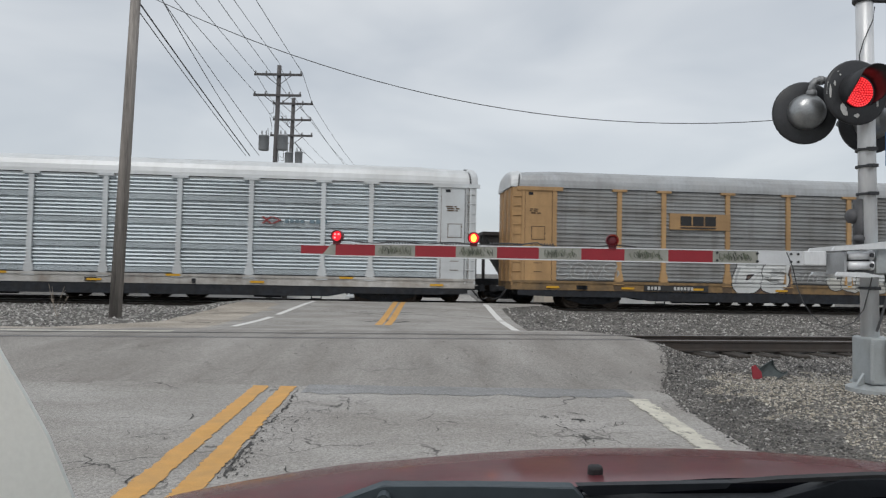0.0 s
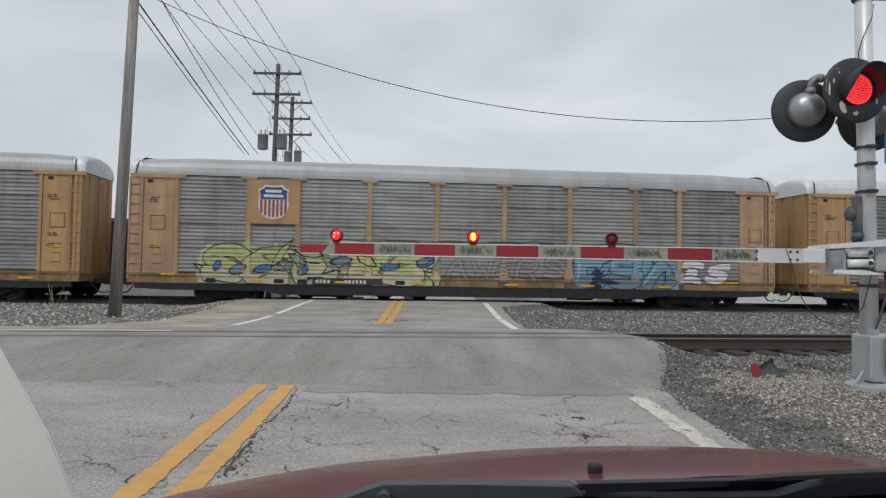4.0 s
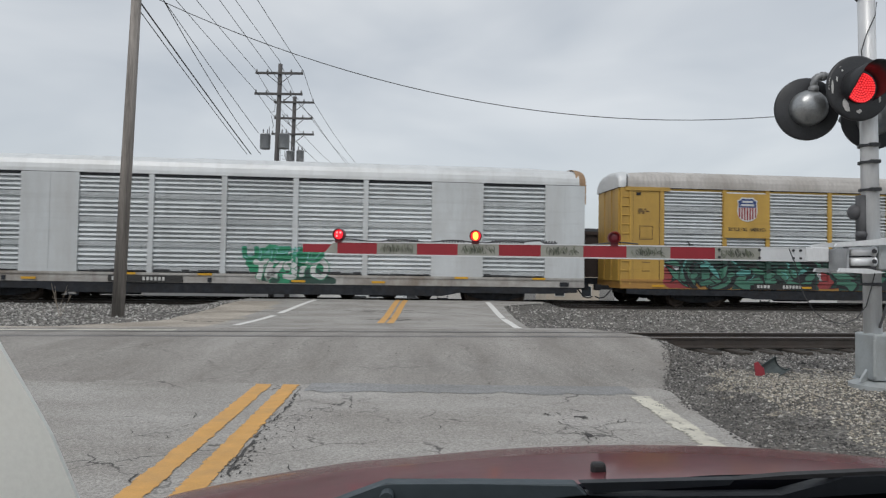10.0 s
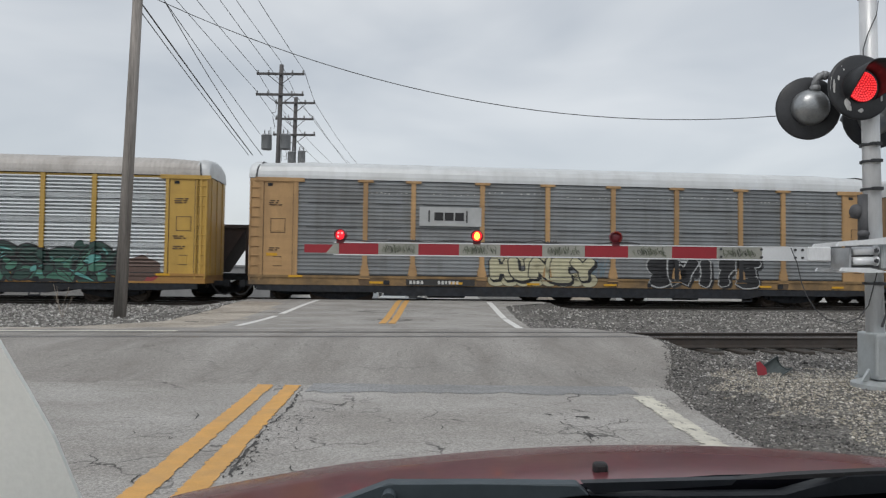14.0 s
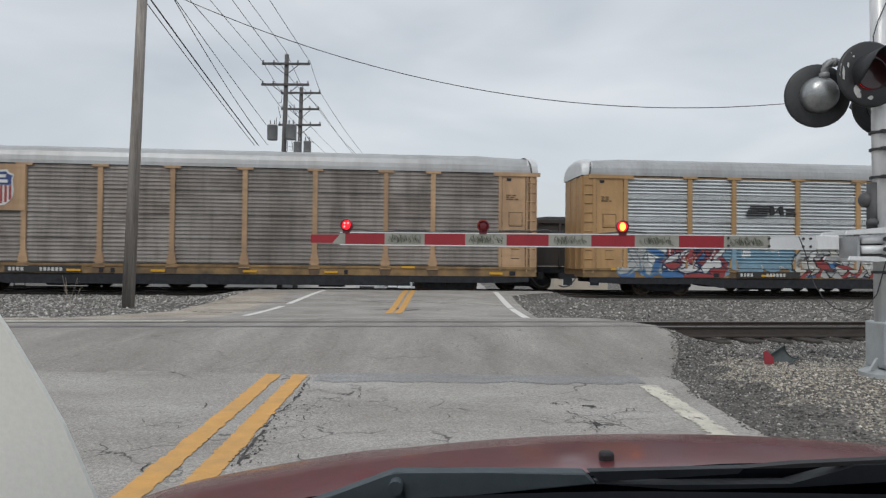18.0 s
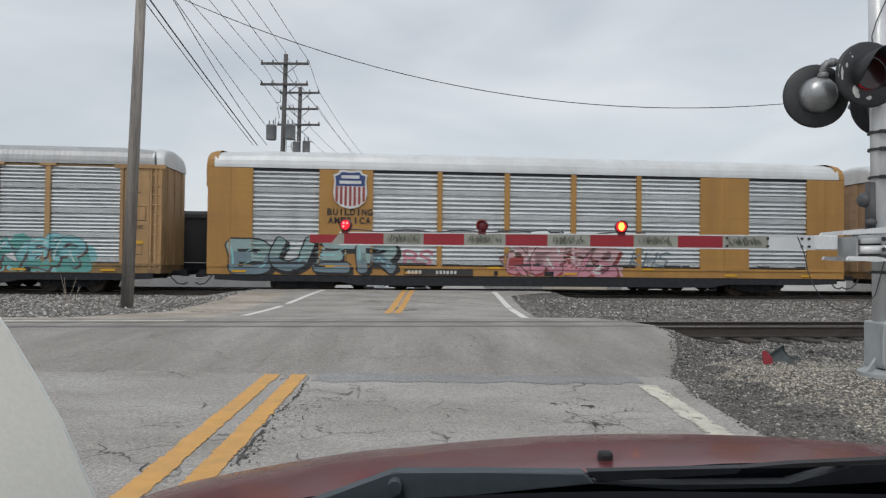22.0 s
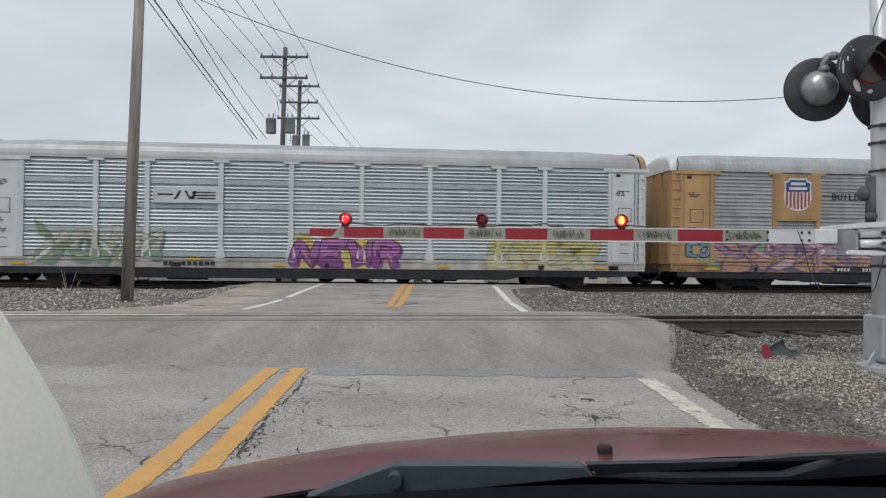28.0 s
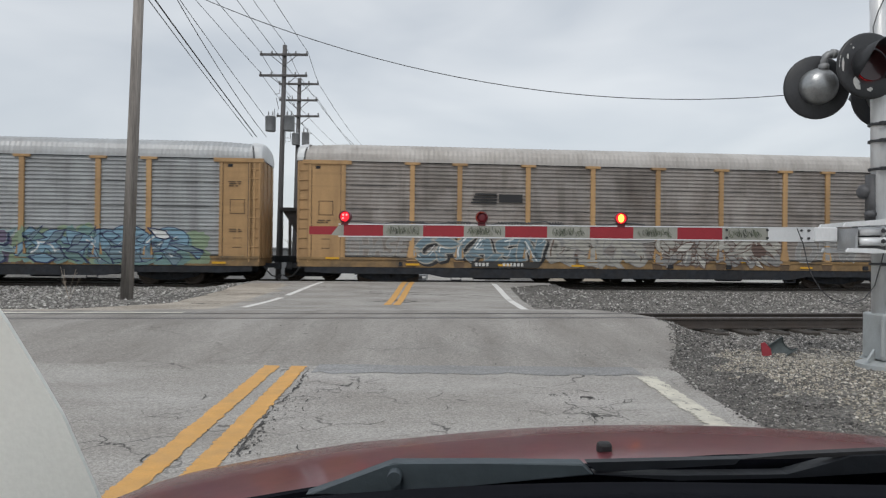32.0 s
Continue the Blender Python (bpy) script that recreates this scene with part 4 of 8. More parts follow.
def letter_lines(ch, put):
    """Dense points of a letter's strokes after the hand's distortion."""
    out = []
    for code in STROKES.get(ch, STROKES["S"]).split():
        raw = [(int(code[i]) / 8, int(code[i + 1]) / 8) for i in range(0, len(code), 2)]
        pts = []
        for i in range(len(raw) - 1):
            p0, p1, p2, p3 = raw[max(i - 1, 0)], raw[i], raw[i + 1], raw[min(i + 2, len(raw) - 1)]
            for k in range(5):
                s = k / 5
                if ch in ROUND:
                    q = [0.5 * (2 * b + (c - a) * s + (2 * a - 5 * b + 4 * c - d) * s * s + (3 * b - a - 3 * c + d) * s ** 3) for a, b, c, d in zip(p0, p1, p2, p3)]
                else:
                    q = [b + (c - b) * s for b, c in zip(p1, p2)]
                pts.append(put(q))
        pts.append(put(raw[-1]))
        out.append(pts)
    return out


def tag(parent, kind, word, u0, u1, z0, z1, fill, line, back=(), seed=1, lean=0.15, shine="", wild=0.12, label="", fat=0.15, rim=0.055, shadow="", fade="", arrows=0, drop=0.09, coat=0, shards=0, spots=()):
    """Spray-painted lettering: cloud, cast edge, outline, two-tone fill and streaks, lying in the ribs."""
    rng = random.Random(seed * 7 + 3)
    bm = bmesh.new()
    names = [line, fill, fade or fill, shadow or line, shine or fill] + list(back)
    mats = [ink(c) for c in names]
    depth = -0.004 - (0.0 if word == " " else 0.003) - 0.012 * coat
    w, h = u1 - u0, z1 - z0
    for i, c in enumerate(back):
        for k in range(max(4, int(w / 0.33))):
            pts = blob(rng, u0 + rng.uniform(0.0, 1.0) * w, z0 + rng.uniform(0.0, 0.82) * h, rng.uniform(0.2, 0.55), h * rng.uniform(0.2, 0.5))
            pts = [(x, max(z, max(0.84, z0 - 0.1))) for x, z in pts]
            lay(bm, pts, [tuple(range(len(pts)))], 5 + i, depth)
            depth -= 0.00006
        for k in range(int(w * 14)):
            x, z, r = u0 + rng.uniform(-0.06, 1.06) * w, z0 + rng.uniform(-0.05, 1.2) * h, rng.uniform(0.01, 0.035)
            if z > 0.86:
                lay(bm, [(x - r, z), (x, z - r), (x + r, z), (x, z + r)], [(0, 1, 2, 3)], 5 + i, depth)
    depth -= 0.0006
    n = len(word)
    cell = w / n
    half = 0.9 * fat * min(cell, h * 0.9)
    plan = []
    for i, ch in enumerate(word):
        lift, tall, turn = rng.uniform(-0.05, 0.05) * h, rng.uniform(0.86, 1.0), rng.uniform(-0.12, 0.12)
        wide = rng.uniform(0.88, 1.08)
        bend, bow = rng.uniform(-wild, wild), rng.uniform(-wild, wild)
        shape = (0.5 + 0.5 * math.sin(i * 2.3 + seed)) * wild

        def put(v, i=i, lift=lift, tall=tall, turn=turn, wide=wide, bend=bend, bow=bow, shape=shape):
            a, b = v
            a = 0.08 + a * 0.84
            b = 0.11 + b * 0.78
            x = (a - 0.5) * wide * cell * (1 + shape * (b - 0.5)) + (b - 0.5) * (lean + turn) * h + bend * cell * math.sin(b * 4.2)
            z = (b - 0.5) * tall * h + lift + bow * h * math.sin(a * 4.4) * 0.6
            return u0 + (i + 0.5) * cell + x, z0 + h / 2 + z
        plan.append((ch, put))
    for k in range(arrows):
        i = rng.randrange(n)
        x, z = u0 + (i + 0.5) * cell, z0 + h * rng.uniform(0.3, 0.8)
        d = rng.choice((-1, 1))
        pts = [(x + d * cell * s, z + h * 0.35 * math.sin(s * 3 + k)) for s in (0, 0.15, 0.3, 0.45, 0.6, 0.75)]
        for slot, hw in ((0, half * 0.5 + rim), (1, half * 0.5)):
            strip(bm, pts, hw, slot, depth, flare=0.9)
            depth -= 0.0004
    def patch(pts, cx, cz, slot, edge):
        """A filled shape with a thin outline round it."""
        nonlocal depth
        for grow, use in ((1 + edge, 0), (1.0, slot)):
            lay(bm, [(cx + (x - cx) * grow, max(0.85, cz + (z - cz) * grow)) for x, z in pts], [tuple(range(len(pts)))], use, depth)
            depth -= 0.0003

    def shard():
        cx, cz = u0 + rng.uniform(0.02, 0.98) * w, z0 + rng.uniform(0.12, 0.92) * h
        a = rng.choice((0.5, 0.9, 2.2, 2.6, -0.3, 0.1)) + rng.uniform(-0.25, 0.25)
        long, thin = h * rng.uniform(0.22, 0.5), h * rng.uniform(0.05, 0.14)
        k = rng.uniform(0.1, 0.6)
        shape = [(-long, 0), (-long * k, -thin), (long * 0.35, -thin * rng.uniform(0.3, 1.2)), (long, rng.uniform(-0.4, 0.4) * thin), (long * 0.2, thin), (-long * 0.5, thin * rng.uniform(0.2, 1.0))]
        pts = [(cx + x * math.cos(a) - z * math.sin(a), cz + x * math.sin(a) + z * math.cos(a)) for x, z in shape]
        patch(pts, cx, cz, rng.choice((1, 1, 2, 2, 4, 3)), 0.3)
    for k in range(shards // 2):
        shard()
    if shadow:
        for ch, put in plan:
            if ch != " ":
                for pts in letter_lines(ch, put):
                    strip(bm, [(x + drop, z - drop) for x, z in pts], half + rim * 1.3, 3, depth, flare=wild)
                    depth -= 0.0003
    mid = z0 + h * 0.42

    def tone(c):
        return 2 if c.z < mid + 0.22 * h * noise.noise((c.x * 2.1, c.z * 2.1, seed)) else 1
    for ch, put in plan:
        if ch == " ":
            continue
        lines = letter_lines(ch, put)
        for pts in lines:
            strip(bm, pts, half + rim, 0, depth, flare=wild)
            depth -= 0.0002
        for pts in lines:
            strip(bm, pts, half, 1, depth, tone if fade else None, flare=wild)
            depth -= 0.0002
        if shine:
            for pts in lines:
                off = half * rng.uniform(0.25, 0.5)
                a = rng.randrange(0, max(1, len(pts) - 5))
                strip(bm, [(x - off, z + off * 0.7) for x, z in pts[a:a + 5]], half * 0.16 + 0.006, 4, depth)
                depth -= 0.0002
            for k in range(2):
                a, b = rng.uniform(0.1, 0.8), rng.uniform(0.1, 0.8)
                strip(bm, [put((a, b)), put((a + 0.14, b + 0.10)), put((a + 0.22, b + 0.28))], 0.014, 4, depth)
                depth -= 0.0002
    for k in range(shards - shards // 2):
        shard()
    for c, count in spots:
        mats.append(ink(c))
        for k in range(count):
            cx, cz, rx, rz = u0 + (k + rng.uniform(0.25, 0.75)) * w / count, z0 + rng.uniform(0.3, 0.75) * h, rng.uniform(0.14, 0.38), rng.uniform(0.1, 0.2)
            patch([(cx + rx * math.cos(i * 0.524), cz + rz * math.sin(i * 0.524 + 0.4)) for i in range(12)], cx, cz, len(mats) - 1, 0.22)
    drape(bm, kind, z0 - 0.4, z1 + 0.4)
    me = bpy.data.meshes.new("graffiti")
    bm.to_mesh(me)
    bm.free()
    for m in mats:
        me.materials.append(m)
    return tagged(part("graffiti", me, None, parent, at=pose(0, -HALF, 0)), label or "%s spray-painted lettering on the car's side" % fill, kind="stuff")


def panel_text(parent, text, u, z, height, width, material, y=-1.58, label=""):
    """Flat stencilled words."""
    bm = bmesh.new()
    cell = width / len(text)
    for i, ch in enumerate(text):
        if ch != " ":
            vs, fs = glyph(ch, 0.03)
            thin = 0.26 if ch == "I" else 0.84
            lay(bm, [(u + (i + 0.5 - thin / 2 + a * thin) * cell, z + b * height) for a, b in vs], fs, 0, 0)
    me = bpy.data.meshes.new("lettering")
    bm.to_mesh(me)
    bm.free()
    me.materials.append(material)
    return part("lettering", me, None, parent, label, at=pose(0, y, 0))


def bars(parent, u, z, height, widths, material, y=-1.585, name="number_bar", label=""):
    """Plain bars in place of numbers and marks."""
    x = u
    for w in widths:
        if w > 0:
            key = ("bar", round(w, 3), round(height, 3), material.name)
            part(name, shared(key, lambda bm: box(bm, 0, w, -0.003, 0.003, 0, height), material), None, parent, label, at=pose(x, y, z))
        x += abs(w) + 0.06


def shield(parent, u, z, size, wordmark=""):
    """A shield emblem: blue head over red and white stripes."""
    def outline(s):
        half = [(0, -0.62), (0.25, -0.56), (0.44, -0.40), (0.5, -0.15), (0.46, 0.2), (0.5, 0.38), (0.36, 0.42), (0.3, 0.52), (0, 0.5)]
        return [(x * s, q * s) for x, q in half] + [(-x * s, q * s) for x, q in half[-2:0:-1]]
    bm = bmesh.new()
    slab(bm, outline(size), -0.004, 0.0)
    part("emblem", bm, ink("white"), parent, "white rim of a shield emblem", at=pose(u, -1.60, z))
    bm = bmesh.new()
    s = size * 0.93
    pts = [(-0.46, 0.05), (0.46, 0.05), (0.45, 0.2), (0.48, 0.36), (0.34, 0.41), (0.28, 0.49), (0, 0.47), (-0.28, 0.49), (-0.34, 0.41), (-0.48, 0.36), (-0.45, 0.2)]
    slab(bm, [(x * s, q * s) for x, q in pts], -0.004, 0.0)
    part("emblem", bm, ink("royal"), parent, "blue head of a shield emblem", at=pose(u, -1.605, z))
    for i in range(7):
        bm = bmesh.new()
        x = (-0.42 + i * 0.14) * s
        low = -0.58 + 0.9 * (abs(x / s) ** 2.2)
        slab(bm, [(x - 0.04 * s, low * s), (x + 0.04 * s, low * s), (x + 0.04 * s, 0.04 * s), (x - 0.04 * s, 0.04 * s)], -0.004, 0.0)
        part("emblem_stripe", bm, ink("red"), parent, "red stripe of a shield emblem", at=pose(u, -1.605, z))
    for x0, x1, q in ((-0.28, 0.28, 0.29), (-0.34, 0.34, 0.12)):
        bm = bmesh.new()
        box(bm, x0 * s, x1 * s, -0.004, 0, q * s, (q + 0.10) * s)
        part("emblem_bar", bm, ink("white"), parent, "white bar on the emblem", at=pose(u, -1.610, z))


def plate(parent, u0, u1, z0, z1, material, label):
    bm = bmesh.new()
    box(bm, u0, u1, -0.03, 0.08, z0, z1)
    return part("panel", bm, material, parent, label, at=pose(0, -1.555, 0))


def car_carrier(label, kind, louvre, paint, roof, sill, ribbed=0, capped=True, seed=0, dark_end="", hood="", grimy=()):
    """One enclosed car carrier: origin at its left end on the rail tops, its near side towards -y."""
    rng = random.Random(seed)
    t = thing("car_carrier", label, "railway car", group="cars of the passing train")
    # unseen dark core, added to block light through the car
    bm = bmesh.new()
    box(bm, 0.12, BODY - 0.12, -1.36, 1.37, 1.1, 5.3)
    part("body", bm, M["dark"], t)
    if kind in ("A", "S"):
        for k, (a, b) in enumerate(BAYS_A):
            part("louvre_panel", louvre_mesh(kind, b - a, "louvre_brown" if k in grimy else louvre), None, t, at=pose(a, -HALF, 0))
        for x in POSTS_A:
            if capped:
                part("post", shared(("post", paint), post_build, M[paint]), None, t, at=pose(x, -HALF, 0))
            else:
                part("post", shared(("plain_post", paint), plain_post_build, M[paint]), None, t, at=pose(x, -HALF, 0))
        for x in (0.44, BODY - 1.60):
            part("end_door", shared(("end_door", paint), end_door_build, M[paint]), None, t, at=pose(x, -HALF, 0))
        bm = bmesh.new()
        for a, b in ((1.86, 1.95), (25.92, 26.0)):
            box(bm, a, b, -1.53, -1.40, 1.2, 5.2)
        box(bm, 0.1, BODY - 0.1, -1.45, -1.38, 5.05, 5.2)
        part("frame", bm, M[paint], t)
        # black strips paint in the gap and its shadow below the sheets
        for a, b in BAYS_A:
            w = round(b - a - 0.1, 2)
            part("drip_gap", shared(("drip_gap", w), lambda bm: box(bm, 0, w, -1.572, -1.50, 1.235, 1.262), M["black"]), None, t, at=pose(a + 0.05, 0, 0))
        if louvre != "louvre_mid":
            bm = bmesh.new()
            for a, b in BAYS_A:
                for g in (1, 2, 3):
                    z = PANEL_Z0 + g * (PANEL_Z1 - PANEL_Z0) / 4 - 0.004 + rng.uniform(-0.006, 0.006)
                    x = a + rng.uniform(0.01, 0.25)
                    while x < b - 0.2:
                        e = min(b - rng.uniform(0.01, 0.15), x + rng.uniform(0.5, 2.4))
                        box(bm, x, e, -0.004, 0.0, z, z + rng.uniform(0.010, 0.024))
                        x = e + rng.uniform(0.04, 0.5)
            tagged(part("open_seam", bm, M["black"], t, at=pose(0, -HALF - 0.002, 0)), "dark open seams between the stacked sheets", kind="stuff")
        else:
            # sheets that gape at their seams, and rows of bare flecks
            for name, key, label in (("open_seam", "black", "dark gaping seams between the sheets"), ("bare_fleck", "mark", "pale bare flecks on the sheets")):
                bm = bmesh.new()
                for k, (a, b) in enumerate(BAYS_A):
                    if name == "open_seam":
                        for g in (1, 2, 3):
                            z = PANEL_Z0 + g * (PANEL_Z1 - PANEL_Z0) / 4 + rng.uniform(-0.01, 0.01)
                            x = a + rng.uniform(0.02, 0.5)
                            box(bm, x, b - rng.uniform(0.02, 0.5), -0.006, 0.0, z, z + rng.uniform(0.018, 0.032))
                    elif k > 0:
                        for i in range(9):
                            x, z = a + 0.15 + i * (b - a - 0.4) / 8, 4.66 + 0.02 * math.sin(i) + (0.12 if k % 3 == 0 else 0.0)
                            if rng.random() < 0.75:
                                w = rng.uniform(0.03, 0.11)
                                box(bm, x, x + w, -0.006, 0.0, z, z + rng.uniform(0.02, 0.045))
                tagged(part(name, bm, M[key], t, at=pose(0, -HALF - 0.002, 0)), label, kind="stuff")
        # a black strip paints in the shadow line between door and corner post
        for x in (0.40, BODY - 0.48):
            part("door_gap", shared(("door_gap",), lambda bm: box(bm, 0, 0.055, -1.508, -1.49, 1.15, 5.05), M["black"]), None, t, "black strip painting in the shadow line beside the end door", at=pose(x, 0, 0))
        for x in (0.44, BODY - 1.60):
            part("hatch_seam", shared(("hatch_seam",), lambda bm: (box(bm, 0.40, 1.0, -0.008, 0, 2.95, 2.975), box(bm, 0.40, 1.0, -0.008, 0, 3.525, 3.55), box(bm, 0.40, 0.425, -0.008, 0, 2.95, 3.55), box(bm, 0.975, 1.0, -0.008, 0, 2.95, 3.55),
                                                                        box(bm, 0.52, 0.88, -0.008, 0, 1.57, 1.60), box(bm, 0.52, 0.88, -0.008, 0, 1.95, 1.98), box(bm, 0.10, 0.125, -0.006, 0, 1.2, 5.05), box(bm, 1.295, 1.32, -0.006, 0, 1.2, 5.05)), M["sill_dark"]), None, t, "dark seams round the hatch", at=pose(x, -HALF - 0.001, 0))
        for x in (0.22, BODY - 0.22):
            part("ladder", shared(("ladder", paint), ladder_build, M[paint]), None, t, at=pose(x, -HALF + 0.05, 0))
            bm = bmesh.new()
            box(bm, x - 0.22, x + 0.22, -1.5, -1.36, 1.1, 5.2)
            part("corner_post", bm, M[paint], t)
    else:
        edges = [0.0] + [v for b in BAYS_B for v in b] + [BODY]
        # black notched strips paint in the dark gap below the sheets
        bm = bmesh.new()
        for a, b in BAYS_B:
            x = a + 0.05
            while x < b - 0.1:
                e = min(b - 0.05, x + rng.uniform(0.25, 0.9))
                box(bm, x, e, -1.52, -1.49, 1.262, 1.262 + rng.choice((0.03, 0.05, 0.09)))
                x = e + rng.uniform(0.0, 0.06)
        tagged(part("drip_gap", bm, M["black"], t), "black notched strips painting in the dark gap under the sheets", kind="stuff")
        for a, b in BAYS_B:
            part("louvre_panel", louvre_mesh("B", b - a, louvre), None, t, at=pose(a, -HALF + 0.01, 0))
        for i in range(0, len(edges), 2):
            a, b = edges[i], edges[i + 1]
            bm = bmesh.new()
            box(bm, a, b, -1.53, -1.36, 1.15, 5.2)
            if b - a > 1:
                for k in range(1, 2):
                    x = a + (b - a) * 0.5
                    box(bm, x - 0.02, x + 0.02, -1.545, -1.53, 1.2, 5.15)
                    for z in (1.8, 2.6, 3.4, 4.2):
                        box(bm, x - 0.3, x - 0.26, -1.54, -1.53, z, z + 0.05)
            part("wall_panel", bm, M[paint], t)
        bm = bmesh.new()
        box(bm, 0.1, BODY - 0.1, -1.50, -1.40, 5.12, 5.22)
        part("frame", bm, M["dark"], t)
    bm = bmesh.new()
    box(bm, 0.1, BODY - 0.1, 1.40, 1.5, 1.1, 5.25)
    part("far_side", bm, M[louvre], t)
    for x, flip in ((0.0, 0), (BODY, 180)):
        end_key = dark_end or paint
        for i in range(6):
            fold = 0.03 if i % 2 else 0.0
            part("door_leaf", shared(("door_leaf", end_key), leaf_build, M[end_key]), None, t, at=pose(x, 0, 0, 0, 0, flip) @ pose(fold, -1.38 + i * 0.46, 0))
        if hood:
            part("end_hood", shared(("end_hood", hood), lambda bm: (slab(bm, [(-0.09, 4.42), (0.16, 4.42), (0.16, 5.24), (-0.09, 5.24)], -1.44, 1.44), bevelled(bm, 0.03, 2)), M[hood]), None, t, "coloured upper part of the end doors", at=pose(x, 0, 0, 0, 0, flip))
        part("roof_end", shared(("roof_end", hood), roof_end_build, M[hood or "roof_white"]), None, t, at=pose(x, 0, 0, 0, 0, flip))
    if kind in ("A", "S"):
        for x, d in ((0.24, 1), (BODY - 0.24, -1)):
            part("end_seal", shared(("end_seal", d), lambda bm: chain(bm, [(0.0, -1.555, 5.24), (0.02 * d, -1.545, 5.42), (0.04 * d, -1.50, 5.58), (0.07 * d, -1.42, 5.70), (0.10 * d, -1.30, 5.78)], 0.03, 6), M["black"]), None, t, "black rubber seal on the roof's end", at=pose(x, 0, 0))
    part("roof", shared(("roof", roof, ribbed), roof_build(ribbed), M[roof], False), None, t)
    bm = bmesh.new()
    box(bm, 0.0, BODY, -1.52, 1.5, 0.82, 1.18)
    box(bm, 0.0, BODY, -1.56, -1.50, 1.12, 1.22)
    part("sill", bm, M[sill], t)
    if kind in ("A", "S") and sill == "sill_rust":
        for x in POSTS_A:
            part("bracket", shared(("bracket",), lambda bm: slab(bm, [(-0.26, 1.11), (-0.20, 0.83), (0.20, 0.83), (0.26, 1.11)], -1.5255, -1.5), M["sill_dark"]), None, t, "dark stained bracket under the post", at=pose(x, 0, 0))
    # drain pipes, brake rods and a tank hung under the floor
    for x, w in ((7.4, 1.6), (BODY - 9.2, 1.1)):
        part("tank", shared(("tank", w), lambda bm: tube(bm, (0, -0.9, 0.50), (w, -0.9, 0.50), 0.2, n=12), M["dark"]), None, t, at=pose(x, 0, 0))
    for x in (6.6, BODY - 6.6):
        part("step", shared(("step",), lambda bm: (box(bm, -0.22, -0.19, -1.5, -1.46, 0.3, 0.8), box(bm, 0.19, 0.22, -1.5, -1.46, 0.3, 0.8), box(bm, -0.22, 0.22, -1.52, -1.44, 0.28, 0.32)), M["dark"]), None, t, at=pose(x if rng.random() < 0.6 else x + 0.5, 0, 0))
    bm = bmesh.new()
    for y0, y1 in ((-1.50, -1.40), (-0.3, 0.3)):
        slab(bm, [(0.3, 0.82), (0.3, 0.60), (1.6, 0.54), (5.4, 0.54), (6.1, 0.40), (BODY - 6.1, 0.40), (BODY - 5.4, 0.54), (BODY - 1.6, 0.54), (BODY - 0.3, 0.60), (BODY - 0.3, 0.82)], y0, y1)
    part("underframe", bm, M["dark"], t)
    for x in (3.75, BODY - 3.75):
        bogie(t, x)
    for x, flip in ((0.1, 0), (BODY - 0.1, 180)):
        part("coupler", shared(("coupler",), coupler_build, M["dark"]), None, t, at=pose(x, 0, 0, 0, 0, flip))
    for i in range(8):
        x = 1.6 + i * 3.45 + rng.uniform(-0.3, 0.3)
        part("reflector", shared(("reflector",), lambda bm: box(bm, -0.28, 0.28, -0.006, 0.0, 0, 0.09), M["reflector"]), None, t, at=pose(x, -1.565, rng.choice((0.9, 1.13))))
    if kind in ("A", "S"):
        for x in (1.0, BODY - 1.0):
            if rng.random() < 0.6:
                part("placard", shared(("placard", "y"), lambda bm: box(bm, -0.22, 0.22, -0.012, 0.0, 0, 0.12), M["reflector"]), None, t, "small yellow placard", at=pose(x + rng.uniform(-0.1, 0.1), -1.505, rng.uniform(2.0, 2.3)))
            part("hatch", shared(("hatch",), lambda bm: box(bm, -0.10, 0.10, -0.012, 0.0, 0, 0.12), M["dark"]), None, t, at=pose(x - 0.2, -1.505, 4.88))
        for x in (0.75, BODY - 1.32):
            for z, count in ((4.25, 3), (2.72, 2), (2.30, 2)):
                if rng.random() < 0.8:
                    for q in range(count):
                        bars(t, x + rng.uniform(0.0, 0.1), z - q * 0.085, 0.045, (rng.choice((0.12, 0.2, 0.3)), rng.choice((0.1, 0.16))), M["sill_dark"], y=-1.522, name="door_stencil")
    for x, d in ((-0.25, -1), (BODY + 0.25, 1)):
        part("air_hose", shared(("air_hose", d), lambda bm: chain(bm, [(-0.3 * d, -0.45, 0.86), (-0.12 * d, -0.5, 0.62), (0.08 * d, -0.46, 0.40), (0.32 * d, -0.4, 0.34), (0.5 * d, -0.38, 0.42)], 0.03, 6), M["black"]), None, t, at=pose(x, 0, 0))
    # grab irons and small fittings on the sill
    for i in range(5):
        x, w = rng.uniform(1, BODY - 1), rng.choice((0.15, 0.25, 0.4))
        part("fitting", shared(("fitting", w), lambda bm: box(bm, 0, w, -1.56, -1.5, 0.86, 1.04), M["dark"]), None, t, at=pose(x, 0, 0))
    return t


def stencil(t, u=7.0):
    """The dark panel with the car's marks and number, as plain bars."""
    bm = bmesh.new()
    box(bm, u - 0.15, u + 2.75, -1.5655, -1.5, 0.84, 1.10)
    part("number_panel", bm, M["plate"], t)
    bars(t, u, 0.90, 0.14, (0.10, 0.08, 0.11, 0.10, -0.5, 0.09, 0.10, 0.08, 0.10, 0.10, 0.09), M["mark"], y=-1.57)


TRAIN = []

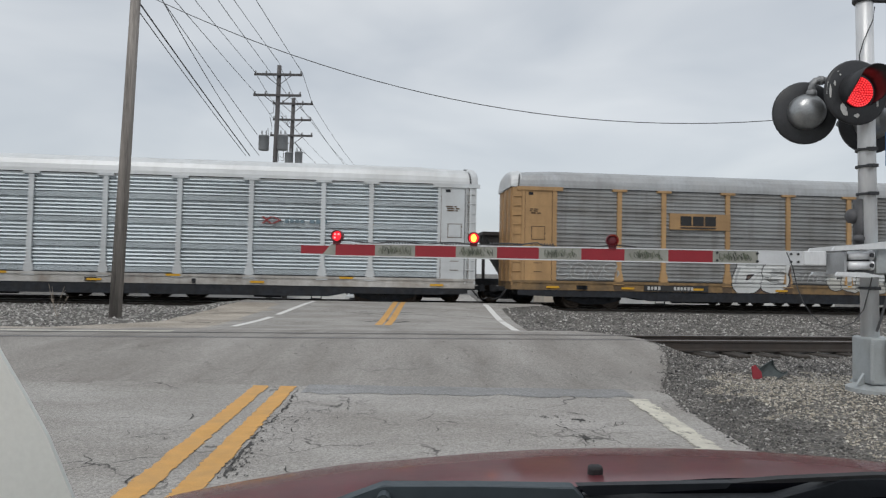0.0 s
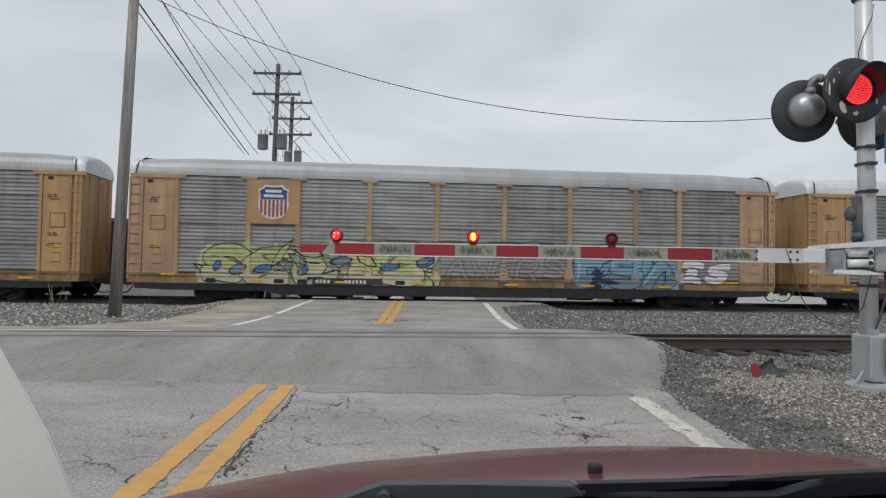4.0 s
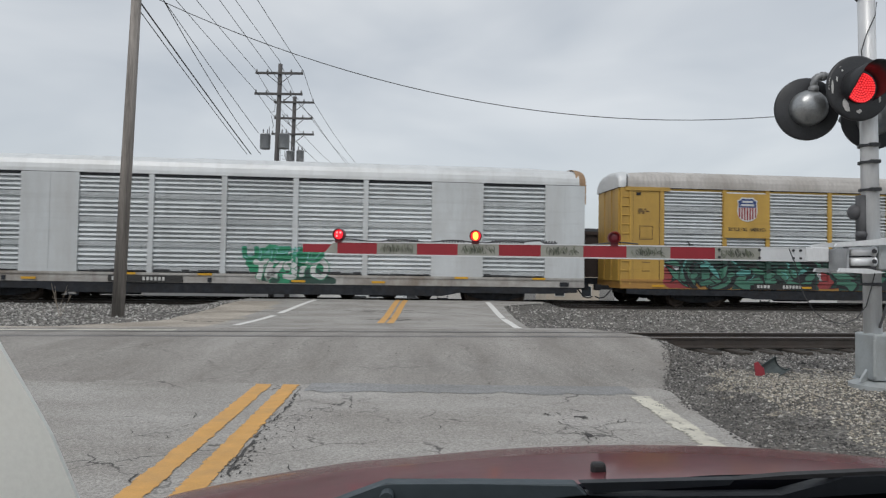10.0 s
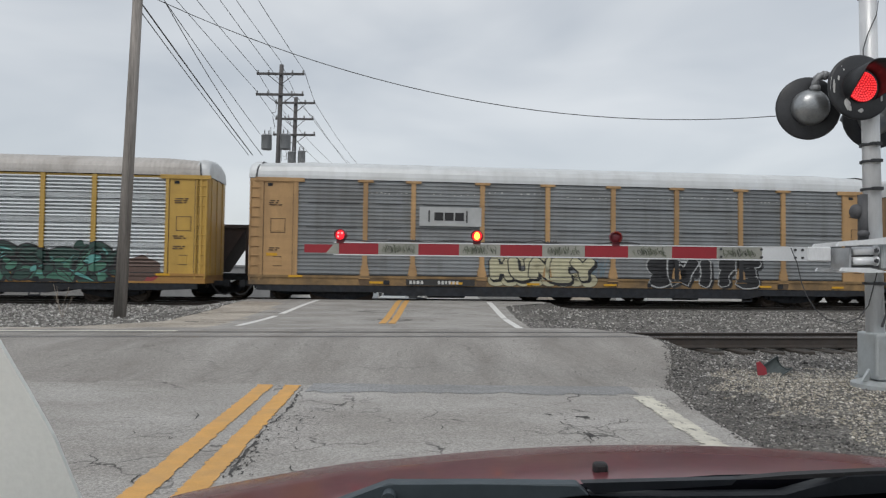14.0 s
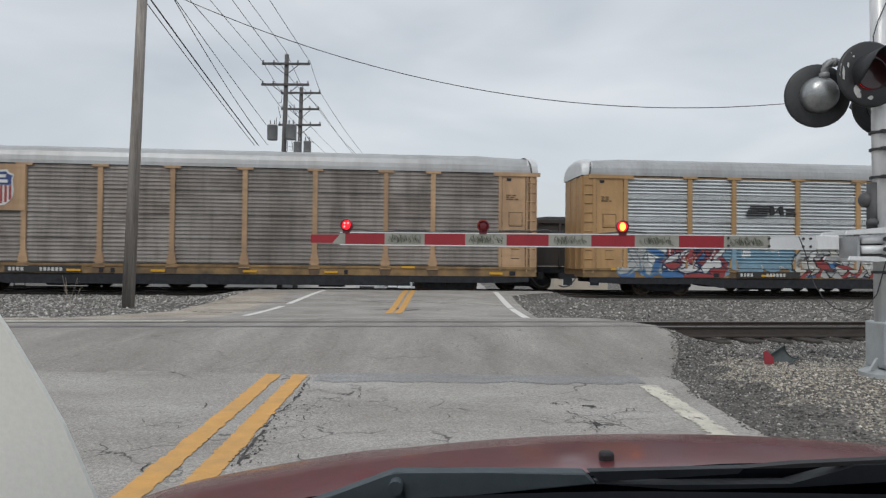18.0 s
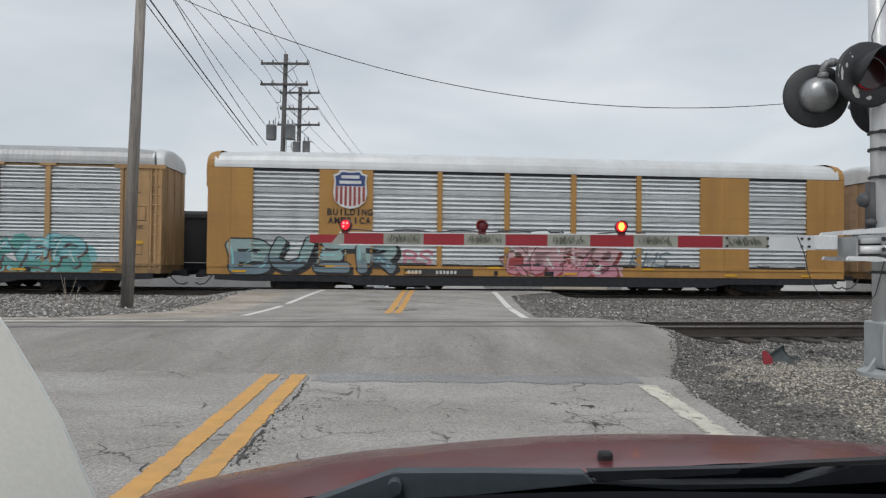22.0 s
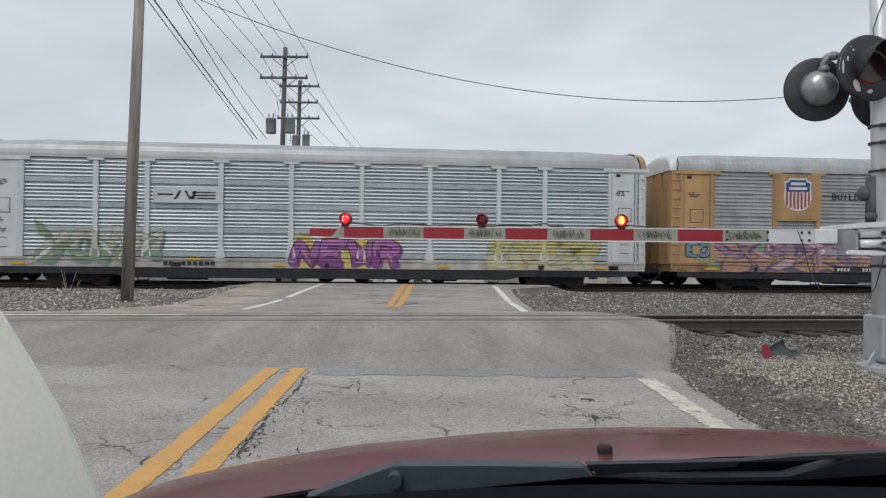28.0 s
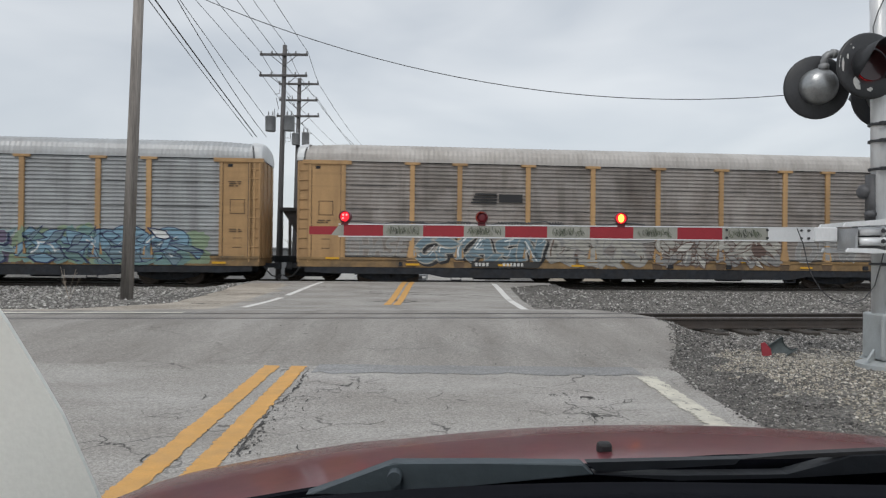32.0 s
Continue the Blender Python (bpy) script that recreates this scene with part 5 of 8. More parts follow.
# white car with a red and dark cross mark
c = car_carrier("white car carrier with pale corrugated sides and white posts", "A", "louvre_blue", "white", "roof_white", "sill_white", seed=0, dark_end="tan")
bm = bmesh.new()
for a, b in (((0, 0), (0.34, 0.30)), ((0.34, 0), (0, 0.30)), ((0.42, 0.30), (0.7, 0.15)), ((0.42, 0), (0.7, 0.15))):
    slab(bm, [(a[0] - 0.05, a[1]), (a[0] + 0.05, a[1]), (b[0] + 0.05, b[1]), (b[0] - 0.05, b[1])], -0.02 - 0.002 * len(bm.verts), 0.02)
part("emblem", bm, ink("red"), c, "dark red crossed mark", at=pose(18.7, -1.53, 3.35))
bars(c, 19.6, 3.40, 0.14, (0.15, 0.15, 0.15, 0.15, -0.1, 0.2, 0.2, 0.2), ink("slate"), y=-1.53)
TRAIN.append(c)

# grey car with a yellow name plate
c = car_carrier("grey car carrier with yellow posts, silver graffiti along its base", "S", "louvre_grey", "yellow", "roof_grey", "sill_rust", ribbed=1, seed=1)
plate(c, 6.98, 9.75, 3.55, 4.25, M["yellow"], "yellow plate with dark plain bars")
bars(c, 7.45, 3.72, 0.42, (0.5, 0.5, 0.5), M["ink"], y=-1.60, name="emblem", label="dark plain bars of a railway's emblem")
bars(c, 7.45, 3.60, 0.06, (1.62,), M["ink"], y=-1.60, name="emblem")
stencil(c, 6.0)
tag(c, "S", "CONS", 1.9, 4.7, 1.3, 2.0, "louvre", "silver", seed=11, fat=0.13, rim=0.035, wild=0.08)
tag(c, "S", "DS", 10.2, 12.5, 1.0, 2.2, "white", "black", seed=12, fat=0.3, rim=0.04, shine="silver", drop=0.06, shadow="brown")
tag(c, "S", "SIREX", 12.7, 14.6, 1.35, 1.8, "silver", "louvre", seed=13, fat=0.06, rim=0.01, lean=0.4)
tag(c, "S", "CEEEO", 14.6, 18.0, 1.0, 2.3, "white", "black", seed=14, fat=0.36, rim=0.035, shine="silver", fade="pale", lean=0.3, wild=0.06)
tag(c, "S", "OOSO", 18.4, 21.0, 1.25, 2.05, "louvre", "slate", ("louvre",), seed=16, fat=0.2, rim=0.03)
tag(c, "S", "KOYS", 21.5, 24.4, 1.0, 2.1, "white", "slate", seed=15, fat=0.25, rim=0.05, shine="sky", fade="silver", wild=0.2, shards=6)
TRAIN.append(c)

# grey car with a shield
c = car_carrier("grey car carrier with tan posts, shield emblem, yellow-green graffiti", "S", "louvre_grey", "tan", "roof_grey", "sill_rust", seed=2)
plate(c, 4.66, 6.78, 3.3, 5.1, M["yellow"], "yellow panel with a shield emblem")
shield(c, 5.72, 4.25, 1.25)
stencil(c, 7.5)
tag(c, "S", "SERES", 3.0, 12.6, 0.95, 2.3, "lime", "black", ("lime", "cream"), seed=21, shine="cream", wild=0.34, fat=0.2, rim=0.04, fade="cream", shadow="sage", arrows=6, shards=30, spots=(("blue", 6), ("slate", 4)))
tag(c, "S", "AWERS", 12.9, 18.0, 1.1, 2.1, "louvre", "brown", seed=22, fat=0.1, rim=0.03)
tag(c, "S", "DSA", 18.6, 23.0, 0.92, 2.2, "sky", "navy", ("teal", "sky"), seed=23, shine="aqua", fat=0.26, rim=0.045, fade="slate", wild=0.15, shards=8)
tag(c, "S", "ES", 23.2, 25.6, 1.1, 2.0, "white", "brown", seed=24, fat=0.18, rim=0.03)
TRAIN.append(c)

# grey car with worn-out sheets
c = car_carrier("dull grey car carrier with yellow posts, pink and white graffiti", "S", "louvre_mid", "yellow", "roof_white", "sill_rust", capped=False, seed=3)
bm = bmesh.new()
box(bm, 18.7, 21.0, -0.02, 0.02, 3.55, 3.70)
part("stripe", bm, ink("orange"), c, "orange spray-painted stripe", at=pose(0, -HALF, 0))
tag(c, "S", " ", 3.2, 9.4, 0.95, 1.45, "brown", "brown", ("magenta", "brown", "brown"), seed=36)
tag(c, "S", " ", 9.8, 16.6, 0.95, 1.45, "brown", "brown", ("magenta", "brown", "brown"), seed=37)
tag(c, "S", " ", 2.6, 5.2, 0.92, 2.3, "magenta", "magenta", ("magenta", "pink"), seed=38)
tag(c, "S", " ", 8.6, 10.4, 0.92, 2.1, "magenta", "magenta", ("mauve", "magenta"), seed=39)
tag(c, "S", "EASK", 3.9, 8.9, 1.2, 2.45, "pale", "navy", seed=31, shine="sky", wild=0.36, fat=0.17, rim=0.05, shadow="blue", fade="silver", arrows=5, shards=26, spots=(("blue", 4),))
tag(c, "S", " ", 15.3, 17.3, 0.92, 2.1, "magenta", "magenta", ("magenta", "mauve"), seed=40)
tag(c, "S", "SMONER", 9.9, 16.1, 1.2, 2.3, "pale", "navy", seed=32, shine="pale", wild=0.36, fat=0.17, rim=0.045, shadow="blue", fade="silver", arrows=5, shards=30, spots=(("sky", 4),))
tag(c, "S", "SEWOS", 17.5, 21.1, 0.98, 2.25, "black", "silver", seed=33, shine="slate", fat=0.3, rim=0.028, shadow="black", wild=0.16, spots=(("slate", 4),))
tag(c, "S", "SOS", 23.5, 26.4, 0.95, 2.2, "black", "silver", seed=34, fat=0.3, rim=0.028, shine="slate", shadow="black", wild=0.16)
tag(c, None, "BKMS", 0.75, 1.85, 2.35, 2.85, "black", "brown", seed=35, fat=0.16, rim=0.0, lean=0.3, wild=0.3, arrows=2)
TRAIN.append(c)

# smooth white car
c = car_carrier("smooth white car carrier with louvred windows and green graffiti", "B", "louvre_bright", "white", "roof_white", "sill_white", seed=4, dark_end="door_steel", hood="tan")
stencil(c, 8.1)
tag(c, "B", "UHEED", 13.2, 16.5, 1.75, 2.35, "green", "teal", ("green",), seed=41, shine="aqua", fat=0.16, rim=0.02)
tag(c, "B", "TWSTO", 13.6, 16.6, 0.95, 1.8, "white", "green", ("green", "dkgreen"), seed=42, wild=0.2, fat=0.18, rim=0.03)
TRAIN.append(c)

# bright yellow car
c = car_carrier("bright yellow car carrier with silver sheets, dark green and red graffiti", "A", "louvre_bright", "fresh_yellow", "roof_beige", "orange_yellow", ribbed=2, capped=False, seed=5)
plate(c, 4.66, 6.78, 3.1, 5.05, M["fresh_yellow"], "yellow panel with a shield emblem")
shield(c, 5.72, 4.4, 0.95)
panel_text(c, "BUILDING AMERICA", 4.85, 3.4, 0.16, 1.75, M["ink"], y=-1.592, label="dark stencilled slogan")
stencil(c, 6.2)
tag(c, "A", " ", 2.0, 3.8, 0.95, 1.9, "red", "red", ("red",), seed=54)
tag(c, "A", " ", 8.4, 10.2, 1.0, 1.9, "red", "red", ("red",), seed=55)
tag(c, "A", " ", 16.4, 18.6, 1.0, 1.9, "red", "red", ("red",), seed=56)
tag(c, "A", " ", 23.2, 25.6, 1.0, 1.9, "red", "red", ("red", "brown"), seed=57)
tag(c, "A", "TGERS", 2.4, 9.2, 0.9, 2.4, "dkgreen", "black", ("dkgreen",), seed=51, shine="teal", wild=0.34, fat=0.15, rim=0.05, shadow="black", fade="jade", arrows=4, shards=26, spots=(("teal", 3), ("jade", 4)))
tag(c, "A", "EVESTE", 9.9, 16.9, 0.9, 2.3, "dkgreen", "black", ("dkgreen",), seed=52, shine="teal", wild=0.34, fat=0.15, rim=0.05, shadow="black", fade="jade", arrows=4, shards=26, spots=(("teal", 3), ("jade", 4)))
tag(c, "A", "TESER", 17.6, 24.0, 0.9, 2.2, "dkgreen", "black", ("dkgreen",), seed=53, shine="teal", wild=0.34, fat=0.15, rim=0.05, shadow="black", fade="jade", arrows=4, shards=26, spots=(("teal", 3), ("jade", 4)))
TRAIN.append(c)

# grey car with a boxed emblem
c = car_carrier("grey car carrier with yellow posts, cream and black graffiti", "S", "louvre_mid", "yellow", "roof_white", "sill_rust", seed=6)
plate(c, 6.98, 9.6, 3.35, 4.15, ink("silver"), "pale plate with dark plain bars")
bars(c, 7.6, 3.58, 0.34, (0.38, 0.38, 0.38), M["ink"], y=-1.60, name="emblem", label="dark plain bars of a railway's emblem")
bm = bmesh.new()
for x, w in ((7.35, 0.06), (8.95, 0.06)):
    box(bm, x, x + w, -0.004, 0, 3.50, 4.0)
part("emblem", bm, M["ink"], c, at=pose(0, -1.60, 0))
stencil(c, 6.6)
tag(c, "S", "WMW", 9.75, 10.4, 1.25, 2.1, "slate", "louvre", seed=64, fat=0.08, rim=0.0, label="thin slate-grey spray-painted scribble")
tag(c, "S", "MWMW", 14.2, 15.1, 1.2, 2.1, "slate", "louvre", seed=65, fat=0.08, rim=0.0, label="thin slate-grey spray-painted scribble")
tag(c, "S", "OOOOOOOO", 10.0, 14.6, 0.92, 1.35, "cream", "black", seed=63, lean=0.0, wild=0.03, fat=0.36, rim=0.02)
tag(c, "S", "OOOOOOOO", 10.1, 14.5, 1.8, 2.2, "cream", "black", seed=66, lean=0.0, wild=0.03, fat=0.36, rim=0.02)
tag(c, "S", "HUNEY", 10.1, 14.5, 1.1, 2.08, "cream", "black", seed=61, coat=1, lean=0.02, wild=0.03, fat=0.25, rim=0.05, shadow="black", drop=0.07, label="cream spray-painted block lettering with black gaps and scalloped edges")
tag(c, "S", "SWITE", 16.9, 22.1, 0.92, 2.15, "black", "silver", seed=62, wild=0.16, fat=0.22, rim=0.05, shadow="black", arrows=2)
TRAIN.append(c)

# brown weathered car with a shield
c = car_carrier("grimy brown car carrier with tan posts and a shield emblem", "S", "louvre_brown", "tan", "roof_grey", "sill_rust", seed=7)
plate(c, 4.66, 6.78, 3.3, 5.15, M["tan"], "tan panel with a shield emblem")
shield(c, 5.72, 4.25, 1.3)
stencil(c, 6.2)
TRAIN.append(c)

# silver car with a black horse mark
c = car_carrier("silver car carrier with yellow posts, blue and red graffiti", "A", "louvre_bright", "yellow", "roof_grey", "sill_rust", ribbed=1, seed=8)
bm = bmesh.new()
for i in range(5):
    box(bm, 7.25 + i * 0.05, 8.2 + i * 0.06, -0.02, 0.02, 3.55 + i * 0.10, 3.61 + i * 0.10)
slab(bm, [(8.35, 3.6), (8.5, 3.6), (8.75, 3.85), (8.85, 3.6), (9.0, 3.6), (8.95, 4.0), (8.8, 4.0), (8.6, 3.75), (8.5, 4.0), (8.35, 4.0)], -0.02, 0.02)
box(bm, 9.1, 9.55, -0.02, 0.02, 3.62, 3.72)
box(bm, 9.1, 9.5, -0.02, 0.02, 3.80, 3.90)
part("emblem", bm, M["ink"], c, "black striped railway emblem", at=pose(0, -1.54, 0))
stencil(c, 7.0)
tag(c, "A", " ", 1.7, 9.8, 1.0, 2.3, "blue", "blue", ("sky",), seed=86)
tag(c, "A", "AK", 1.9, 4.1, 0.92, 2.4, "white", "slate", ("blue",), seed=81, shine="silver", wild=0.35, fat=0.2, rim=0.04, shadow="blue", fade="silver", arrows=3, shards=14)
tag(c, "A", "RKA", 3.8, 6.2, 0.95, 2.3, "red", "navy", ("blue", "red"), seed=82, coat=1, shine="white", wild=0.35, fat=0.17, rim=0.03, fade="white", arrows=4, shards=16)
tag(c, "A", " ", 9.6, 15.8, 0.95, 1.6, "silver", "silver", ("silver", "blue", "silver"), seed=87)
tag(c, "A", "RTNST", 9.8, 15.7, 0.98, 2.25, "silver", "black", seed=83, shine="white", wild=0.3, fat=0.17, rim=0.045, shadow="red", fade="pale", arrows=4, shards=16)
tag(c, "A", "EMAINER", 16.9, 24.6, 0.95, 2.15, "aqua", "slate", ("aqua", "teal"), seed=84, shine="white", wild=0.16, fat=0.14, rim=0.03, shadow="brown", fade="teal", drop=0.06, arrows=2, shards=12)
tag(c, "A", "RZ", 15.2, 17.0, 0.95, 2.1, "blue", "navy", ("blue",), seed=85, coat=1, wild=0.3, fat=0.15, fade="red", shards=8)
TRAIN.append(c)

# ochre car with slogan
c = car_carrier("ochre car carrier with silver louvres, a shield emblem and pink graffiti", "B", "louvre_bright", "orange_yellow", "roof_white", "orange_yellow", seed=9, dark_end="door_steel", hood="orange_yellow")
shield(c, 5.78, 4.45, 1.42)
panel_text(c, "BUILDING", 4.82, 3.30, 0.28, 1.9, M["ink"], y=-1.552, label="dark stencilled slogan")
panel_text(c, "AMERICA", 4.86, 2.95, 0.28, 1.8, M["ink"], y=-1.552, label="dark stencilled slogan")
stencil(c, 8.2)
tag(c, "B", "BUER", 0.9, 7.9, 0.92, 2.35, "mist", "black", seed=91, lean=0.1, shine="aqua", wild=0.07, fat=0.165, rim=0.06, shadow="black", fade="slate", drop=0.12)
tag(c, "B", "NRSZ", 12.6, 17.3, 0.88, 2.15, "blush", "brown", ("blush",), seed=92, shine="white", wild=0.13, fat=0.26, rim=0.035, shadow="red", fade="pink", arrows=2, shards=8)
tag(c, "B", "RS", 8.0, 9.3, 1.2, 1.9, "pink", "red", seed=93, fat=0.08, rim=0.01)
tag(c, "B", "KHS", 17.8, 19.6, 1.2, 2.0, "slate", "louvre", seed=94, fat=0.05, rim=0.01, lean=0.4)
TRAIN.append(c)

# grey car with black lettering on green
c = car_carrier("grey car carrier with tan posts, black and green graffiti", "S", "louvre_grey", "tan", "roof_grey", "sill_rust", seed=10, grimy=(0, 1, 2))
plate(c, 4.66, 6.78, 3.3, 5.15, M["tan"], "tan panel with a shield emblem")
shield(c, 5.72, 4.3, 1.35)
stencil(c, 6.2)
tag(c, "S", "HOVEZ", 9.2, 15.0, 0.9, 2.25, "black", "white", ("green", "green"), seed=101, lean=0.25, wild=0.14, fat=0.14, rim=0.07)
tag(c, "S", "NY", 14.9, 15.9, 1.6, 2.1, "black", "white", seed=104, coat=1, lean=0.25, wild=0.1, fat=0.12, rim=0.04)
tag(c, "S", "HOGLEG", 15.8, 21.2, 0.9, 2.2, "black", "white", ("green", "green"), seed=102, lean=0.15, wild=0.08, fat=0.14, rim=0.07)
tag(c, "S", "SO", 21.8, 23.2, 1.3, 2.1, "silver", "louvre", seed=103, fat=0.16, rim=0.02)
tag(c, "S", "WEEM", 23.4, 26.0, 1.25, 2.05, "silver", "slate", seed=105, fat=0.15, rim=0.02, fade="pale")
TRAIN.append(c)

# white car with purple lettering
c = car_carrier("white car carrier with pale sheets and posts, purple and yellow graffiti", "A", "louvre_blue", "white", "roof_grey", "sill_white", seed=11, dark_end="door_steel", hood="tan")
plate(c, 6.98, 9.75, 3.45, 4.1, M["white"], "white plate with a dark striped emblem")
bm = bmesh.new()
for i in range(3):
    box(bm, 8.7 - 0.1 * i, 9.45, -0.004, 0, 3.62 + i * 0.12, 3.67 + i * 0.12)
box(bm, 7.15, 7.75, -0.004, 0, 3.76, 3.82)
slab(bm, [(7.8, 3.6), (7.9, 3.6), (8.1, 3.95), (8.0, 3.95)], -0.004, 0)
slab(bm, [(8.2, 3.95), (8.3, 3.95), (8.4, 3.6), (8.6, 3.6), (8.7, 3.95), (8.58, 3.95), (8.5, 3.72), (8.42, 3.72)], -0.004, 0)
part("emblem", bm, M["ink"], c, "dark slanted railway emblem", at=pose(0, -1.60, 0))
bars(c, 7.4, 0.92, 0.15, (0.17, 0.17, -0.2, 0.17, 0.17, 0.17, 0.17, 0.17, 0.17), M["ink"], y=-1.57)
tag(c, "A", "JONM", 2.5, 7.2, 0.98, 2.3, "pale", "sage", seed=111, shine="white", wild=0.22, fat=0.15, rim=0.04, fade="sage", shadow="bottle", arrows=3, shards=8)
tag(c, "A", "NEWR", 12.6, 17.0, 0.88, 2.1, "orchid", "black", ("yellow",), seed=112, shine="pink", wild=0.14, fat=0.15, rim=0.035, shadow="purple", fade="purple", arrows=1)
tag(c, "A", "SNOR", 20.8, 25.6, 0.95, 2.2, "straw", "sage", ("straw", "cream"), seed=113, wild=0.25, fat=0.2, rim=0.025, arrows=3, shards=10, fade="cream")
TRAIN.append(c)

# grey car with the slogan in one line
c = car_carrier("grey car carrier with yellow posts, shield emblem and coloured graffiti", "S", "louvre_soft", "yellow", "roof_grey", "sill_rust", ribbed=2, seed=12)
plate(c, 4.66, 6.78, 3.1, 5.15, M["yellow"], "yellow panel with a shield emblem")
shield(c, 5.72, 4.32, 1.3)
panel_text(c, "BUILDING AMERICA", 7.36, 4.05, 0.30, 4.2, M["ink"], y=-1.505, label="dark stencilled slogan")
stencil(c, 7.6)
tag(c, "S", " ", 1.9, 25.6, 1.0, 2.3, "sage", "sage", ("sage",), seed=125)
tag(c, "S", "ZACEV", 2.4, 9.6, 0.92, 2.4, "mauve", "dusk", ("mauve", "orange"), seed=121, shine="blush", wild=0.32, fat=0.19, rim=0.04, shadow="dusk", fade="orange", arrows=6, shards=30)
tag(c, "S", "ELMNK", 9.8, 17.8, 0.92, 2.2, "dusk", "mist", ("dusk",), seed=122, shine="white", wild=0.32, fat=0.19, rim=0.03, shadow="navy", fade="slate", arrows=6, shards=30)
tag(c, "S", "KNSR", 18.4, 24.8, 0.92, 2.2, "sky", "navy", ("sage", "bottle"), seed=123, shine="white", wild=0.32, fat=0.17, rim=0.035, shadow="bottle", fade="slate", arrows=6, shards=30)
tag(c, None, "EO", 0.7, 1.8, 1.4, 2.1, "slate", "navy", ("sage",), seed=124)
TRAIN.append(c)

# last car in view, dark and brown
c = car_carrier("dark brown-grey car carrier with yellow posts and faded pale graffiti", "S", "louvre_brown", "yellow", "roof_beige", "sill_rust", ribbed=2, seed=13, dark_end="tan")
bm = bmesh.new()
for i in range(4):
    box(bm, 7.2 + i * 0.06, 8.3, -0.02, 0.02, 3.55 + i * 0.12, 3.62 + i * 0.12)
box(bm, 8.4, 9.4, -0.02, 0.02, 3.6, 3.95)
part("emblem", bm, M["ink"], c, "faded dark railway emblem", at=pose(0, -1.54, 0))
stencil(c, 7.4)
tag(c, "S", "CHASE", 2.0, 4.7, 1.2, 2.15, "louvre", "bone", seed=131, fat=0.14, rim=0.02)
tag(c, "S", "CHASN", 5.0, 10.4, 1.0, 2.3, "slate", "bone", (), seed=132, shine="white", wild=0.3, fat=0.15, rim=0.05, shadow="black", arrows=4, shards=10)
tag(c, "S", "MSOS", 10.7, 14.7, 0.95, 2.2, "bone", "louvre", seed=133, wild=0.3, fat=0.17, rim=0.035, shine="brown", arrows=3, shards=16)
tag(c, "S", "SIVERS", 15.2, 21.0, 0.95, 2.2, "bone", "brown", seed=134, shine="pale", wild=0.32, fat=0.15, rim=0.03, fade="louvre", arrows=5, shards=26)
tag(c, "S", "DEW", 21.8, 24.6, 1.2, 2.1, "louvre", "silver", seed=135, fat=0.14, rim=0.02)
TRAIN.append(c)


# ---- the coal train on the track behind ----
HOP = 16.2


def hopper(label, key, loaded):
    t = thing("hopper_car", label, "railway car", group="cars of the coal train")
    bm = bmesh.new()
    slab(bm, [(0.5, 3.45), (1.9, 1.25), (HOP - 1.9, 1.25), (HOP - 0.5, 3.45)], -1.45, 1.45)
    part("body", bm, M[key], t)
    bm = bmesh.new()
    box(bm, 0.42, HOP - 0.42, -1.56, -1.46, 3.36, 3.52)
    box(bm, 0.42, HOP - 0.42, 1.46, 1.56, 3.36, 3.52)
    for x in (0.42, HOP - 0.52):
        box(bm, x, x + 0.10, -1.5, 1.5, 3.36, 3.52)
    part("top_rim", bm, M[key], t)
    for i in range(11):
        x = 2.3 + i * (HOP - 4.6) / 10
        part("rib", shared(("rib", key), lambda bm: box(bm, -0.06, 0.06, -1.58, -1.45, 1.2, 3.40), M[key]), None, t, at=pose(x, 0, 0))
    for x in (0.5, HOP - 0.5):
        for y in (-1.4, 1.4):
            part("end_post", shared(("end_post", key), lambda bm: box(bm, -0.07, 0.07, -0.07, 0.07, 0.9, 3.36), M[key]), None, t, at=pose(x, y, 0))
    bm = bmesh.new()
    box(bm, 0.2, HOP - 0.2, -1.5, 1.5, 0.9, 1.2)
    for k in range(4):
        x = 3.4 + k * 3.1
        slab(bm, [(x - 0.9, 1.2), (x - 0.3, 0.62), (x + 0.3, 0.62), (x + 0.9, 1.2)], -1.2, 1.2)
    part("underframe", bm, M["dark"], t)
    if loaded:
        bm = bmesh.new()
        xs = [0.6 + (HOP - 1.2) * i / 24 for i in range(25)]
        yy = [-1.42 + 2.84 * i / 8 for i in range(9)]
        sheet(bm, xs, yy, lambda x, y: 3.35 + 0.42 * (1 - (y / 1.45) ** 2) * ease(0, 2.5, min(x - 0.6, HOP - 0.6 - x)) + 0.06 * noise.noise((x * 2, y * 2, 1)))
        part("coal", bm, M["coal"], t, "heaped black coal")
    for x in (1.9, HOP - 1.9):
        bogie(t, x)
    return t


COAL = [hopper("dark brown coal hopper with ribbed sides and a heaped load", "hopper", True), hopper("dark grey coal hopper with ribbed sides and a heaped load", "hopper_grey", True)]
COAL_V, COAL_0 = 10.82, -0.46
first = -int((COAL_V * 32 + 30) / HOP) - 1
order = list(range(first, 4))
for i, k in enumerate(order[2:]):
    COAL.append(copy_thing(COAL[i % 2], Matrix.Identity(4)))
COAL_AT = [COAL_0 + k * HOP for k in order]


